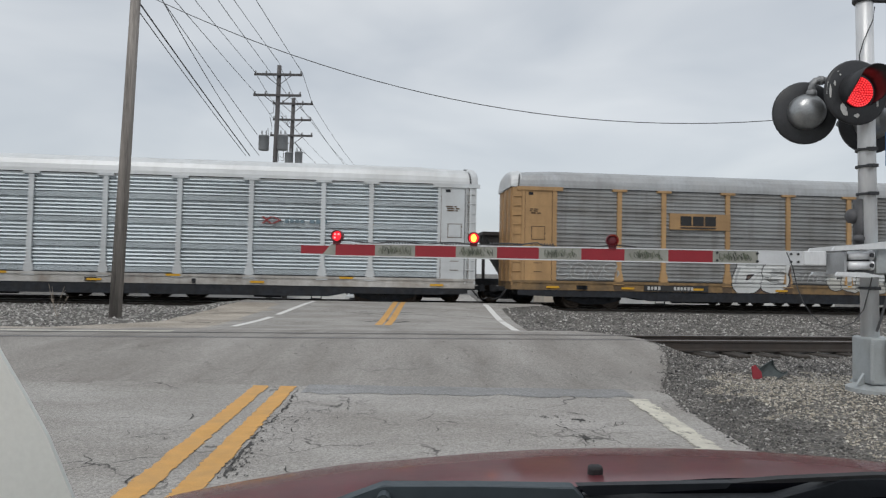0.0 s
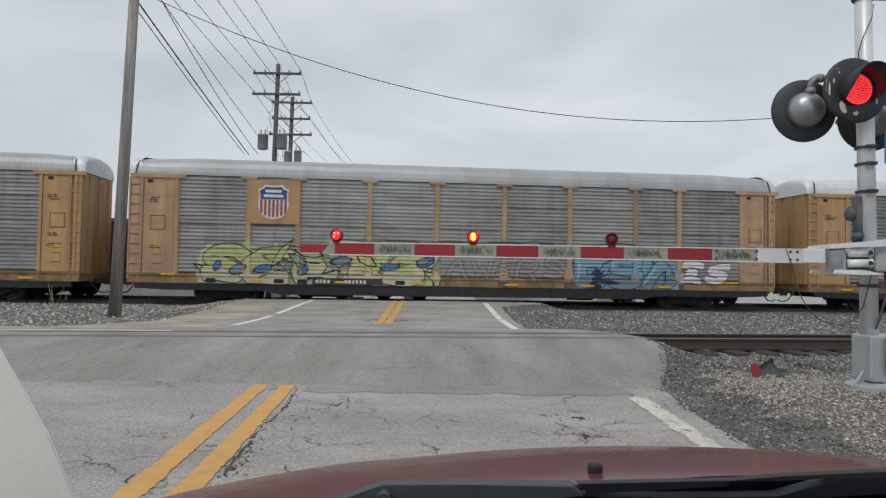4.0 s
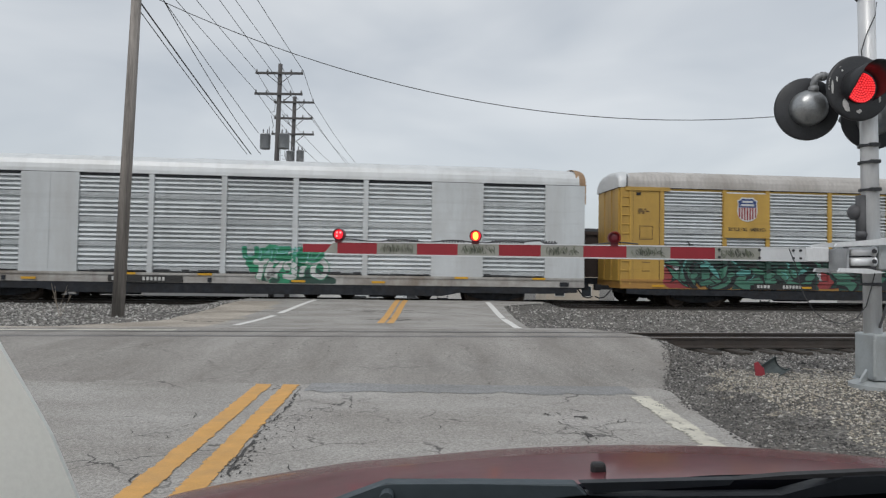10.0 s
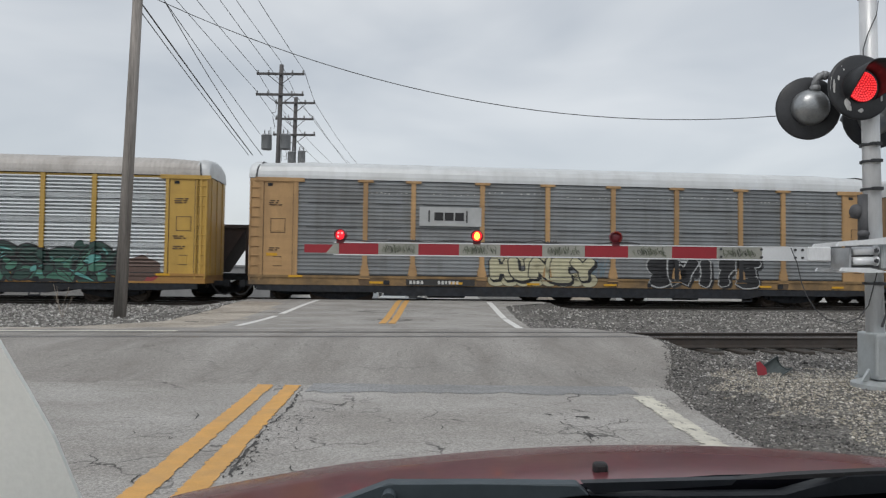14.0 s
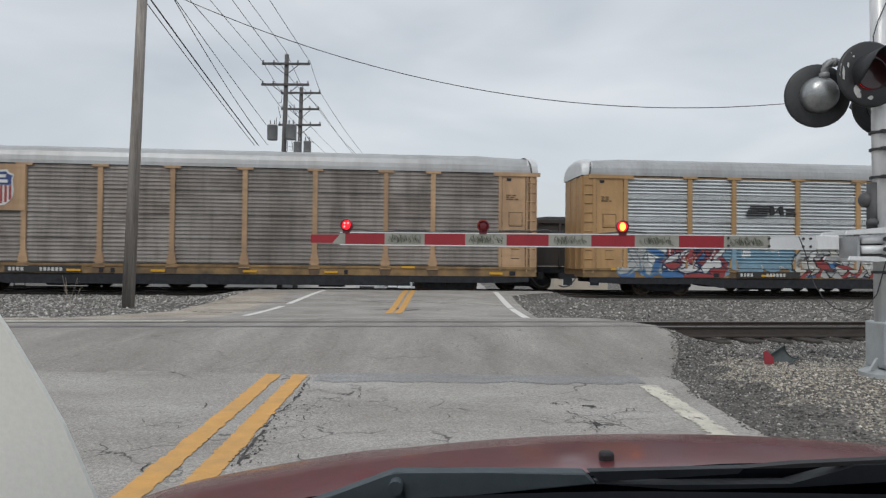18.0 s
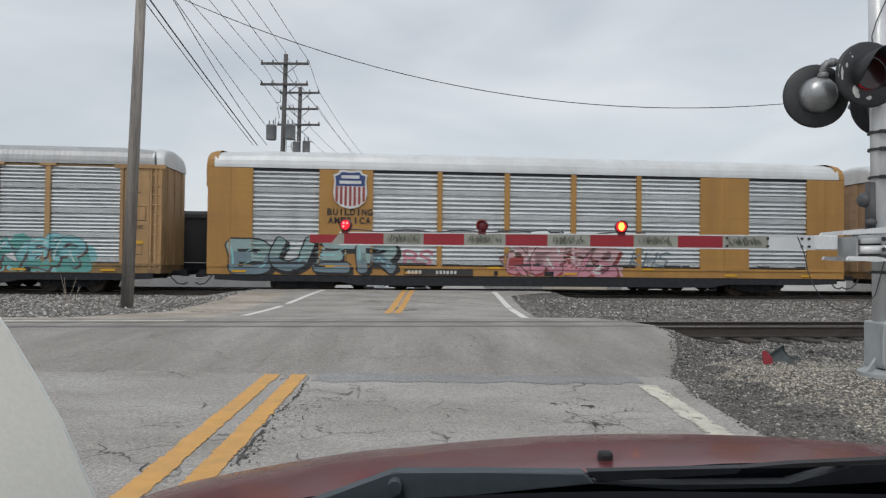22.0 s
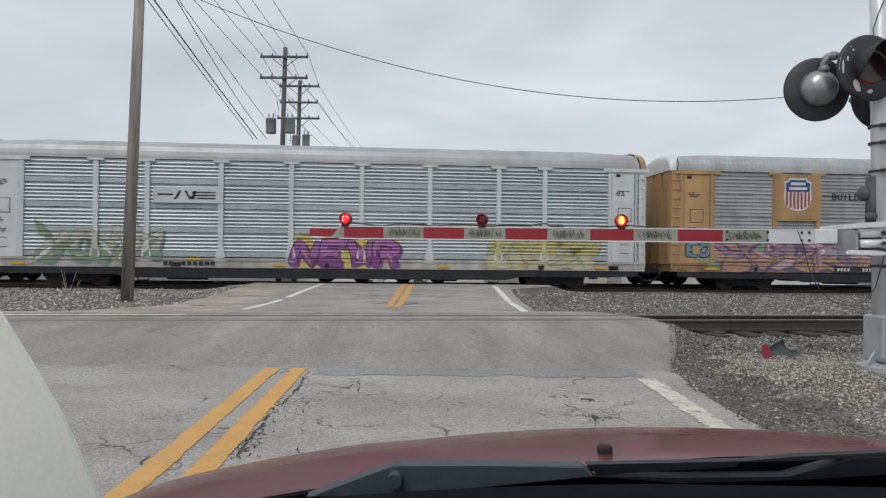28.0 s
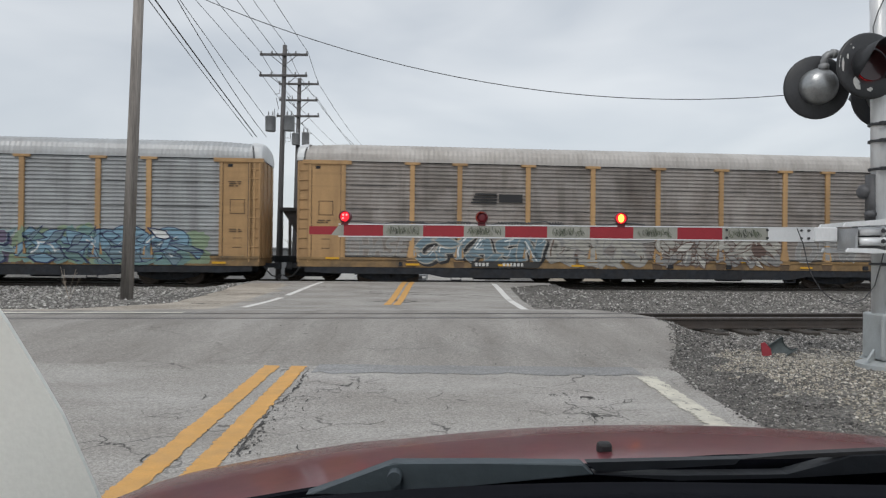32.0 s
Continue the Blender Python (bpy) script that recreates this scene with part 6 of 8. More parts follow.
# ---- crossing signal ----
def signal():
    base = Vector((4.345, 6.64, 0.17))
    t = thing("crossing_signal", "silver crossing signal mast with paired red flashing lamps", "railway signal", Matrix.Translation(base))
    bm = bmesh.new()
    tube(bm, (0, 0, 0.55), (-0.07, 0, 5.2), 0.083, 0.078, n=20)
    part("mast", bm, M["alu"], t, smooth=True)
    bm = bmesh.new()
    lathe(bm, [(0.27, 0.0), (0.27, 0.05), (0.18, 0.09), (0.16, 0.09)], "z", 20, at=(0.06, 0, 0))
    for a in range(4):
        c, s = math.cos(a * math.pi / 2 + 0.78), math.sin(a * math.pi / 2 + 0.78)
        slab(bm, [(0.09, 0.08), (0.22, 0.08), (0.10, 0.20)], -0.012, 0.012)
        bmesh.ops.rotate(bm, verts=bm.verts[-6:], cent=(0, 0, 0), matrix=Matrix.Rotation(a * math.pi / 2 + 0.4, 3, "Z"))
    part("base", bm, M["box_paint"], t)
    bm = bmesh.new()
    box(bm, -0.09, 0.21, -0.16, 0.16, 0.10, 0.56)
    bevelled(bm, 0.02)
    part("junction_box", bm, M["box_paint"], t)
    bm = bmesh.new()
    tube(bm, (-0.10, -0.18, 0.15), (-0.10, -0.18, 0.5), 0.02, n=8)
    tube(bm, (0.06, -0.2, 0.2), (0.06, -0.2, 0.56), 0.03, n=8)
    part("conduit", bm, M["box_paint"], t)
    for z in (1.05, 2.0, 2.28, 2.45, 3.2):
        part("clamp", shared(("clamp",), lambda bm: (lathe(bm, [(0.094, -0.012), (0.094, 0.012)], "z", 16), box(bm, -0.05, 0.05, -0.125, -0.085, -0.016, 0.016), box(bm, -0.15, -0.05, -0.118, -0.112, -0.012, 0.0), tube(bm, (0.0, -0.13, 0.0), (0.0, -0.10, 0.0), 0.018, n=8)), M["black"]), None, t, at=pose(-0.0175 * z, 0, z))
    # a lamp: dished background, housing, hood, lens
    def lamp(x, y, z, turn, lit, name="lamp"):
        m = pose(x, y, z, 0, 0, turn)
        bg = part("lamp", shared(("background",), lambda bm: lathe(bm, [(0.10, 0.02), (0.305, 0.0), (0.325, 0.015), (0.325, 0.03), (0.31, 0.04), (0.12, 0.05)], "y", 36), M["black"], True), None, t, "black lamp with a round background", at=m)
        part("housing", shared(("housing",), lambda bm: lathe(bm, [(0.185, 0.03), (0.185, 0.06), (0.18, 0.11), (0.15, 0.165), (0.09, 0.20), (0.02, 0.212)], "y", 28), M["housing"], True), None, bg, "grey domed housing")
        for q in (-0.03, 0.03):
            part("screw", shared(("screw",), lambda bm: tube(bm, (0, 0.12, 0.155), (0, 0.15, 0.15), 0.011, n=8), M["black"]), None, bg, at=pose(q, 0, 0))

        def visor(bm):
            n = 22
            rings = []
            for d, r in ((0.0, 0.185), (-0.12, 0.19), (-0.30, 0.195)):
                ring = []
                span = 4.7 - 2.1 * (-d / 0.30) ** 1.3
                for i in range(n + 1):
                    a = math.pi / 2 - span / 2 + span * i / n
                    ring.append((bm.verts.new((r * math.cos(a), d, r * math.sin(a))), bm.verts.new(((r - 0.008) * math.cos(a), d, (r - 0.008) * math.sin(a)))))
                rings.append(ring)
            for p, q in zip(rings, rings[1:]):
                for i in range(n):
                    for w in (0, 1):
                        bm.faces.new((p[i][w], p[i + 1][w], q[i + 1][w], q[i][w]))
            for i in range(n):
                bm.faces.new((rings[-1][i][0], rings[-1][i + 1][0], rings[-1][i + 1][1], rings[-1][i][1]))
        for i, (px, pz, w, h) in enumerate(((-0.285, 0.02, 0.026, 0.12), (-0.225, 0.085, 0.014, 0.03), (-0.14, -0.16, 0.034, 0.07), (-0.11, -0.21, 0.02, 0.04), (-0.2, 0.21, 0.016, 0.012), (0.0, -0.235, 0.03, 0.025), (-0.17, 0.17, 0.012, 0.012), (0.21, -0.1, 0.015, 0.05))):
            def chip(bm, w=w, h=h, i=i):
                rng = random.Random(i)
                slab(bm, [(w * math.cos(a) * rng.uniform(0.5, 1.1), h * math.sin(a) * rng.uniform(0.5, 1.1)) for a in [k * 0.698 for k in range(9)]], -0.002, 0.002)
            part("paint_chip", shared(("paint_chip", i), chip, M["mark"]), None, bg, "pale chipped patch", at=pose(px, -0.0 + 0.004, pz))
        part("visor", shared(("visor",), visor, M["black"], True), None, bg)
        if lit:
            # the diode board turns inside its rim: diodes on one face, a dark lens on the other
            def board(bm):
                lathe(bm, [(0.005, -0.012), (0.150, -0.010), (0.152, 0.0)], "y", 30)
                for f in bm.faces:
                    f.material_index = 0
                k = len(bm.faces)
                lathe(bm, [(0.152, 0.001), (0.150, 0.010), (0.005, 0.018)], "y", 30)
                bm.faces.ensure_lookup_table()
                for f in bm.faces[k:]:
                    f.material_index = 1
                k = len(bm.faces)
                for r, cnt in ((0.02, 5), (0.045, 11), (0.07, 17), (0.095, 23), (0.12, 29), (0.140, 34)):
                    for i in range(cnt):
                        a = i * 2 * math.pi / cnt
                        box(bm, r * math.cos(a) - 0.0055, r * math.cos(a) + 0.0055, -0.017, -0.009, r * math.sin(a) - 0.0055, r * math.sin(a) + 0.0055)
                bm.faces.ensure_lookup_table()
                for f in bm.faces[k:]:
                    f.material_index = 2
            brd = part("diode_board", shared(("diode_board",), board, [M["led_panel"], M["lens"], M["led_dot"]]), None, bg, "round board of red diodes", at=pose(0, -0.008, 0))
            return brd
        part("lens", shared(("lens",), lambda bm: lathe(bm, [(0.15, -0.004), (0.14, -0.02), (0.02, -0.034)], "y", 26), M["lens"], True), None, bg)

    b1 = lamp(-0.265, -0.22, 2.985, 3, True)
    b2 = lamp(0.50, -0.15, 2.985, 3, True)
    lamp(-0.61, 0.12, 2.845, 176, False)
    lamp(0.20, 0.32, 2.80, 176, False)
    bm = bmesh.new()
    chain(bm, [(-0.05, -0.02, 3.155), (-0.30, -0.02, 3.155), (-0.52, -0.02, 3.155), (-0.565, -0.02, 3.148), (-0.59, -0.02, 3.125), (-0.60, -0.02, 3.09), (-0.602, -0.01, 2.98)], 0.036, 12)
    lathe(bm, [(0.045, 3.0), (0.05, 3.01), (0.05, 3.04), (0.045, 3.05)], "z", 14, at=(-0.602, -0.015, 0))
    tube(bm, (-0.53, -0.02, 3.155), (-0.49, -0.02, 3.155), 0.046, n=14)
    chain(bm, [(-0.05, 0, 3.09), (0.25, 0.0, 3.09), (0.46, 0.0, 3.08)], 0.032, 10)
    part("crossarm", bm, M["galv_dark"], t, smooth=True)
    # cap fitting high on the mast
    bm = bmesh.new()
    lathe(bm, [(0.095, 3.97), (0.11, 3.99), (0.11, 4.03), (0.095, 4.05)], "z", 18, at=(-0.05, 0, 0))
    box(bm, 0.03, 0.28, -0.03, 0.03, 3.99, 4.04)
    part("bracket", bm, M["black"], t)
    # bell behind the mast and small sign
    bm = bmesh.new()
    lathe(bm, [(0.03, -0.08), (0.07, -0.05), (0.08, 0.0), (0.05, 0.04)], "x", 16, at=(-0.13, 0.05, 1.78))
    lathe(bm, [(0.03, -0.05), (0.045, 0.0), (0.03, 0.04)], "x", 12, at=(-0.12, -0.02, 1.55))
    box(bm, -0.14, -0.04, -0.04, 0.05, 1.45, 1.95)
    part("bell", bm, M["casting"], t, smooth=True)
    bm = bmesh.new()
    box(bm, 0.10, 0.40, -0.10, -0.09, 2.28, 2.62)
    part("sign", bm, ink("blue"), t, "small blue sign")
    bm = bmesh.new()
    chain(bm, [(0.0, -0.085, 3.9), (-0.04, -0.12, 3.75), (-0.12, -0.10, 3.55), (-0.16, -0.09, 3.4), (-0.15, -0.1, 3.2)], 0.006, 6)
    part("cable", bm, M["wire"], t)
    bm = bmesh.new()
    chain(bm, [(0.09, -0.1, 1.2), (0.1, -0.12, 1.0), (0.03, -0.12, 0.75), (0.0, -0.1, 0.62)], 0.012, 6)
    part("cable", bm, M["wire"], t)
    return t, b1, b2


M["galv_dark"] = mat("weathered_grey_casting", (0.27, 0.275, 0.28), 0.5, 0.3, var=0.15, scale=8, dirt=(0.3, 0.3, 0.3), dirt_amt=0.3)
SIGNAL, BOARD_A, BOARD_B = signal()


# ---- gate mechanism and arm ----
ARM_A = Vector((4.22, 6.70, 1.512))
ARM_B = Vector((-1.575, 7.40, 1.528))
ARM_LEN = (ARM_B - ARM_A).length
ARM_POSE = Matrix.Translation(ARM_A) @ (ARM_B - ARM_A).to_track_quat("X", "Z").to_matrix().to_4x4()


def gate():
    t = thing("crossing_gate", "lowered red and white striped crossing gate arm with red lamps", "railway gate", ARM_POSE)
    # stripes, from the tip back (x runs from the mast to the tip)
    h = 0.062
    L = ARM_LEN

    def seg(x0, x1, key, name, slant=0.0, label=""):
        bm = bmesh.new()
        slab(bm, [(x0, -h), (x1 - slant, -h), (x1, h), (x0, h)] if slant >= 0 else [(x0, -h), (x1, -h), (x1 + slant, h), (x0, h)], -0.02, 0.02)
        part(name, bm, M[key], t, label)
    cell = 0.4495
    tip = L
    bm = bmesh.new()
    slab(bm, [(tip - 0.25, -h + 0.012), (tip, -h + 0.012), (tip, h - 0.02), (tip - 0.34, h - 0.02)], -0.018, 0.018)
    part("tip", bm, M["arm_red"], t, "red arm tip")
    bm = bmesh.new()
    slab(bm, [(tip - 0.40, -h), (tip - 0.251, -h + 0.006), (tip - 0.34, h - 0.01), (tip - 0.40, h)], -0.019, 0.019)
    part("stripe", bm, M["arm_white"], t)
    x = tip - 0.40
    for i in range(10):
        seg(x - cell, x, "arm_red" if i % 2 == 0 else "arm_white", "stripe")
        if i % 2:
            tag_arm(t, x - cell, x, i)
        x -= cell
    seg(0.45, x, "arm_alu", "arm_root", label="bare aluminium root of the arm")
    bm = bmesh.new()
    box(bm, 0.45, tip - 0.34, -0.024, 0.024, h, h + 0.012)
    box(bm, 0.45, tip - 0.34, -0.024, 0.024, -h - 0.012, -h)
    part("rim", bm, M["arm_alu"], t)
    for bx in (0.55, 0.62, 0.95, 1.35):
        for z in (-0.04, 0.04):
            part("bolt", shared(("bolt",), lambda bm: tube(bm, (0, 0.02, 0), (0, 0.035, 0), 0.013, n=8), M["black"]), None, t, at=pose(bx, 0, z))
    # lamps on the arm
    boards = []
    for k, (dist, kind) in enumerate(((tip - 0.412, "steady"), (tip - 1.943, "a"), (tip - 3.42, "b"))):
        body = part("arm_lamp", shared(("arm_lamp",), arm_lamp_build, M["black_red"]), None, t, "small red lamp on the arm", at=pose(dist, 0, h + 0.09))
        brd = part("diode_board", shared(("arm_board", kind == "steady"), arm_board(kind == "steady"), [M["led"], M["arm_lens"], M["led_core"] if kind == "steady" else M["led_hot"]]), None, body, "lit red diodes")
        boards.append(brd)
    # cable along the top with a spiral wrap
    bm = bmesh.new()
    pts = []
    n = 70
    for i in range(n + 1):
        q = tip - 0.37 - 3.3 * i / n
        sag = 0.028 + 0.012 * math.sin(i * 0.5) + (0.035 * math.sin((i - 44) / 8 * math.pi) if 44 < i < 60 else 0)
        pts.append((q, 0.0, h + sag - (0.03 if 48 < i < 55 else 0)))
    chain(bm, pts, 0.008, 6)
    part("cable", bm, M["wire"], t)
    for a, b in ((0.6, 0.95), (1.2, 1.45), (1.75, 2.1), (2.3, 2.45)):
        bm = bmesh.new()
        k = int((b - a) / 0.03) * 6
        chain(bm, [(tip - 0.37 - a - (b - a) * i / k, 0.016 * math.cos(i * math.pi / 3), h + 0.028 + 0.016 * math.sin(i * math.pi / 3)) for i in range(k + 1)], 0.0055, 5)
        part("wrap", bm, M["wire"], t, "spiral cable wrap")
    # bracket at the root
    bm = bmesh.new()
    box(bm, 0.28, 0.5, -0.045, 0.045, -0.075, 0.075)
    bevelled(bm, 0.01, 1)
    part("clevis", bm, M["alu"], t)
    bm = bmesh.new()
    pts = [(3.478, 6.6, 1.568), (3.54, 6.6, 1.415), (3.585, 6.6, 1.217), (3.641, 6.6, 1.077), (3.726, 6.6, 0.948), (3.839, 6.6, 0.854),
           (4.009, 6.6, 0.817), (4.15, 6.6, 0.87), (4.253, 6.6, 1.002), (4.29, 6.55, 1.258), (4.30, 6.5, 1.44)]
    back = ARM_POSE.inverted()
    pts = [tuple(back @ Vector(p)) for p in pts]
    dense = []
    for a, b in zip(pts, pts[1:]):
        dense += [tuple(Vector(a).lerp(Vector(b), k / 4)) for k in range(4)]
    chain(bm, dense + [pts[-1]], 0.005, 6)
    part("cable", bm, M["wire"], t, "hanging black lamp cable")
    return t, boards


def tag_arm(t, a, b, seed):
    """Faded scrawl on a pale stripe: overlapping plain strokes of two paints."""
    for key, count, wide in (("tag_grey", 26, 0.0105), ("tag_dark", 20, 0.006)):
        rng = random.Random(seed * 3 + count)
        bm = bmesh.new()
        for i in range(count):
            x = a + 0.05 + rng.random() * (b - a - 0.13)
            z, tall, bow = rng.uniform(-0.05, -0.01), rng.uniform(0.03, 0.075), rng.uniform(-0.035, 0.035)
            y = 0.0002 * i
            rows = []
            for k in range(5):
                q = k / 4
                px, pz = x + bow * math.sin(q * 3.1) + 0.03 * q, min(0.055, z + tall * q)
                rows.append((bm.verts.new((px - wide * 0.5, y, pz)), bm.verts.new((px + wide * 0.5, y, pz + 0.002))))
            for p, q in zip(rows, rows[1:]):
                bm.faces.new((p[0], p[1], q[1], q[0]))
        tagged(part("scrawl", bm, M[key], t, at=pose(0, 0.0225 if key == "tag_grey" else 0.029, 0)), "faded dark green scrawl on the stripe", kind="stuff")


def arm_lamp_build(bm):
    lathe(bm, [(0.058, -0.05), (0.066, -0.045), (0.066, 0.045), (0.058, 0.05)], "y", 20)
    for f in [f for f in bm.faces if len(f.verts) > 4]:
        bm.faces.remove(f)
    box(bm, -0.04, 0.04, -0.03, 0.03, -0.09, -0.055)


def arm_board(steady):
    def build(bm):
        lathe(bm, [(0.056, 0.0), (0.054, 0.018), (0.03, 0.026), (0.004, 0.028)], "y", 18)
        n = len(bm.faces)
        lathe(bm, [(0.004, -0.028), (0.03, -0.026), (0.054, -0.018), (0.056, -0.001)], "y", 18)
        bm.faces.ensure_lookup_table()
        for f in bm.faces[n:]:
            f.material_index = 0 if steady else 1
        n = len(bm.faces)
        if steady:
            for x, z in ((-0.02, 0.02), (0.022, -0.018), (0.02, 0.02)):
                lathe(bm, [(0.013, 0.025), (0.010, 0.034)], "y", 8, at=(x, 0, z))
        else:
            lathe(bm, [(0.034, 0.024), (0.028, 0.034)], "y", 14)
            bmesh.ops.scale(bm, vec=(0.95, 1, 1.3), verts=bm.verts[-28:])
        bm.faces.ensure_lookup_table()
        for f in bm.faces[n:]:
            f.material_index = 2
    return build


M["black_red"] = mat("dark_red_lamp_rim", (0.13, 0.014, 0.022), 0.5, var=0.2, scale=20)
GATE, ARM_BOARDS = gate()


def mechanism():
    t = thing("gate_mechanism", "grey gate mechanism case with white support arms and springs", "railway gate", pose(4.345, 6.64, 1.46))
    bm = bmesh.new()
    box(bm, -0.06, 0.45, -0.20, 0.24, -0.10, 0.16)
    bevelled(bm, 0.015, 1)
    part("case", bm, M["box_paint"], t)
    for y in (-0.26, 0.16):
        bm = bmesh.new()
        slab(bm, [(-0.53, 0.125), (-0.51, 0.16), (0.5, 0.27), (0.5, 0.18), (-0.1, 0.145)], y, y + 0.035)
        part("support_arm", bm, M["alu"], t)
        bm = bmesh.new()
        slab(bm, [(-0.50, -0.12), (-0.48, -0.085), (-0.22, -0.085), (-0.02, -0.125), (-0.25, -0.135)], y, y + 0.035)
        part("support_arm", bm, M["alu"], t)
    for z in (0.085, -0.015):
        bm = bmesh.new()
        tube(bm, (-0.34, -0.18, z - 0.006), (-0.12, -0.18, z), 0.042, n=14)
        tube(bm, (-0.12, -0.18, z), (-0.10, -0.18, z), 0.05, n=14)
        part("buffer_spring", bm, M["alu"], t, smooth=True)
        part("bolt", shared(("spring_bolt",), lambda bm: tube(bm, (0, -0.235, 0), (0, -0.22, 0), 0.022, n=6), M["black"]), None, t, at=pose(-0.13, 0, z))
    bm = bmesh.new()
    box(bm, -0.385, -0.36, -0.2, 0.1, -0.10, 0.11)
    part("bracket", bm, M["galv"], t)
    # dark plate that paints in the shade of the frame's open gaps
    bm = bmesh.new()
    box(bm, -0.36, -0.06, -0.15, -0.10, -0.09, 0.13)
    part("back_plate", bm, M["casting"], t)
    bm = bmesh.new()
    box(bm, 0.06, 0.36, -0.208, -0.202, 0.0, 0.08)
    part("plate", bm, M["mark"], t, "blank white plate")
    return t


mechanism()


# ---- poles and wires ----
def pole(name, label, foot, top, r0, r1, key="wood"):
    t = thing(name, label, "utility pole", Matrix.Translation(foot))
    bm = bmesh.new()
    d = Vector(top) - Vector(foot)
    tube(bm, Vector((0, 0, 0)), d, r0, r1, n=18)
    part("shaft", bm, M[key], t, smooth=True)
    return t, d


near_foot = Vector((-9.95, 20.2, -0.45))
near_top = Vector((-9.62, 20.2, 11.2))
NEAR_POLE, _ = pole("utility_pole", "tall weathered grey wooden utility pole in gravel", near_foot, near_top, 0.185, 0.14)


def far_pole(x, y, ztop, arms, label, cans):
    foot = Vector((x, y, -1.6))
    top = Vector((x + 0.25, y, ztop))
    t, d = pole("utility_pole", label, foot, top, 0.17, 0.12, "wood_far")
    for zz, half, low in arms:
        bm = bmesh.new()
        k = (zz + 1.6) / d.z
        cx = d.x * k
        box(bm, cx - half, cx + half, -0.22, -0.12, zz + 1.6 - 0.06, zz + 1.6 + 0.06)
        part("crossarm", bm, M["wood_far"], t)
        bm = bmesh.new()
        for s in (-1, 1):
            tube(bm, (cx + s * half * 0.55, -0.17, zz + 1.56), (cx, -0.12, zz + 1.6 - 0.62), 0.02, n=6)
        part("brace", bm, M["wood_far"], t)
        for s in (-0.95, -0.5, 0.5, 0.95):
            part("insulator", shared(("insulator",), lambda bm: lathe(bm, [(0.03, 0), (0.06, 0.04), (0.035, 0.07), (0.055, 0.11), (0.02, 0.16)], "z", 10), M["galv_dark"], True), None, t, at=pose(cx + s * half, -0.17, zz + 1.66))
    for cx, zz, r, hh in cans:
        bm = bmesh.new()
        lathe(bm, [(r * 0.9, 0), (r, 0.04), (r, hh - 0.06), (r * 1.06, hh - 0.05), (r * 0.9, hh)], "z", 18)
        can = part("transformer", bm, M["galv"], t, "grey transformer can", smooth=True, at=pose(cx, -0.2, zz + 1.6))
        bm = bmesh.new()
        for q in (-0.12, 0.12):
            lathe(bm, [(0.03, hh), (0.045, hh + 0.08), (0.03, hh + 0.12), (0.045, hh + 0.18), (0.015, hh + 0.28)], "z", 8, at=(q, 0, 0))
        part("bushing", bm, M["galv_dark"], can)
    # jumpers and cut-outs
    for i in range(5):
        bm = bmesh.new()
        rng = random.Random(i + int(x * 10))
        a = Vector((rng.uniform(-0.9, 0.9), -0.25, ztop - rng.uniform(0.4, 2.2)))
        b = a + Vector((rng.uniform(-0.7, 0.7), 0, -rng.uniform(0.3, 1.0)))
        chain(bm, [a, a.lerp(b, 0.5) + Vector((0.1, 0, -0.25)), b], 0.016, 5)
        part("jumper", bm, M["wire"], t)
    return t


far_pole(-9.65, 37, 12.85, ((12.28, 1.35, 0), (11.1, 1.35, 0)), "dark wooden utility pole with two crossarms and transformers", ((-0.46, 7.95, 0.29, 0.85), (0.60, 7.98, 0.30, 0.85)))
far_pole(-9.95, 42, 12.3, ((11.9, 1.28, 0), (10.86, 1.22, 0), (9.84, 1.36, 0)), "dark wooden utility pole with three crossarms", ((0.72, 8.0, 0.24, 0.8), (0.1, 8.0, 0.26, 0.75)))
bm = bmesh.new()
box(bm, -1.2, 1.6, -0.3, -0.2, 12.45, 12.57)
part("crossarm", bm, M["wood"], NEAR_POLE)
bm = bmesh.new()
box(bm, -1.2, 1.6, -0.3, -0.2, 11.2, 11.32)
part("crossarm", bm, M["wood"], NEAR_POLE)



def wire(points_sag, r=0.014, label="thin black overhead wire"):
    a, b, sag = Vector(points_sag[0]), Vector(points_sag[1]), points_sag[2]
    bm = bmesh.new()
    n = 36
    chain(bm, [a.lerp(b, i / n) - Vector((0, 0, 4 * sag * (i / n) * (1 - i / n))) for i in range(n + 1)], r, 5)
    tagged(part("wire", bm, M["wire"], None), label, "wire", "overhead wires")


for x0, z0, x1, z1, x2, z2 in ((-10.73, 12.40, -10.2, 12.45, -10.95, 11.95), (-8.05, 12.42, -7.75, 12.5, -8.45, 11.95),
                               (-9.42, 13.0, -9.4, 13.5, -9.7, 12.45), (-10.7, 11.24, -10.92, 12.4, -10.95, 10.95), (-8.95, 11.24, -9.75, 13.2, -8.5, 10.95)):
    wire(((x1, 20.0, z1), (x0, 37 - 0.17, z0), 0.06))
    wire(((x0, 37 - 0.17, z0), (x2, 42 - 0.17, z2), 0.03))
    wire(((x2, 42 - 0.17, z2), (x2 - 0.7, 84, z2 + 1.0), 0.7))
    wire(((x1 - 0.3, -22, z1 + 0.6), (x1, 20.0, z1), 0.4))
wire(((-9.70, 20.1, 9.72), (-10.92, 36.9, 7.66), 0.05), 0.026, "black bundled overhead cable")
wire(((-9.69, 20.1, 9.42), (-11.15, 36.9, 7.66), 0.05), 0.016)
wire(((-9.66, 20.1, 11.05), (-10.38, 36.9, 7.67), 0.35), 0.016)
wire(((-9.66, 20.1, 10.75), (-10.48, 36.8, 8.82), 0.06))
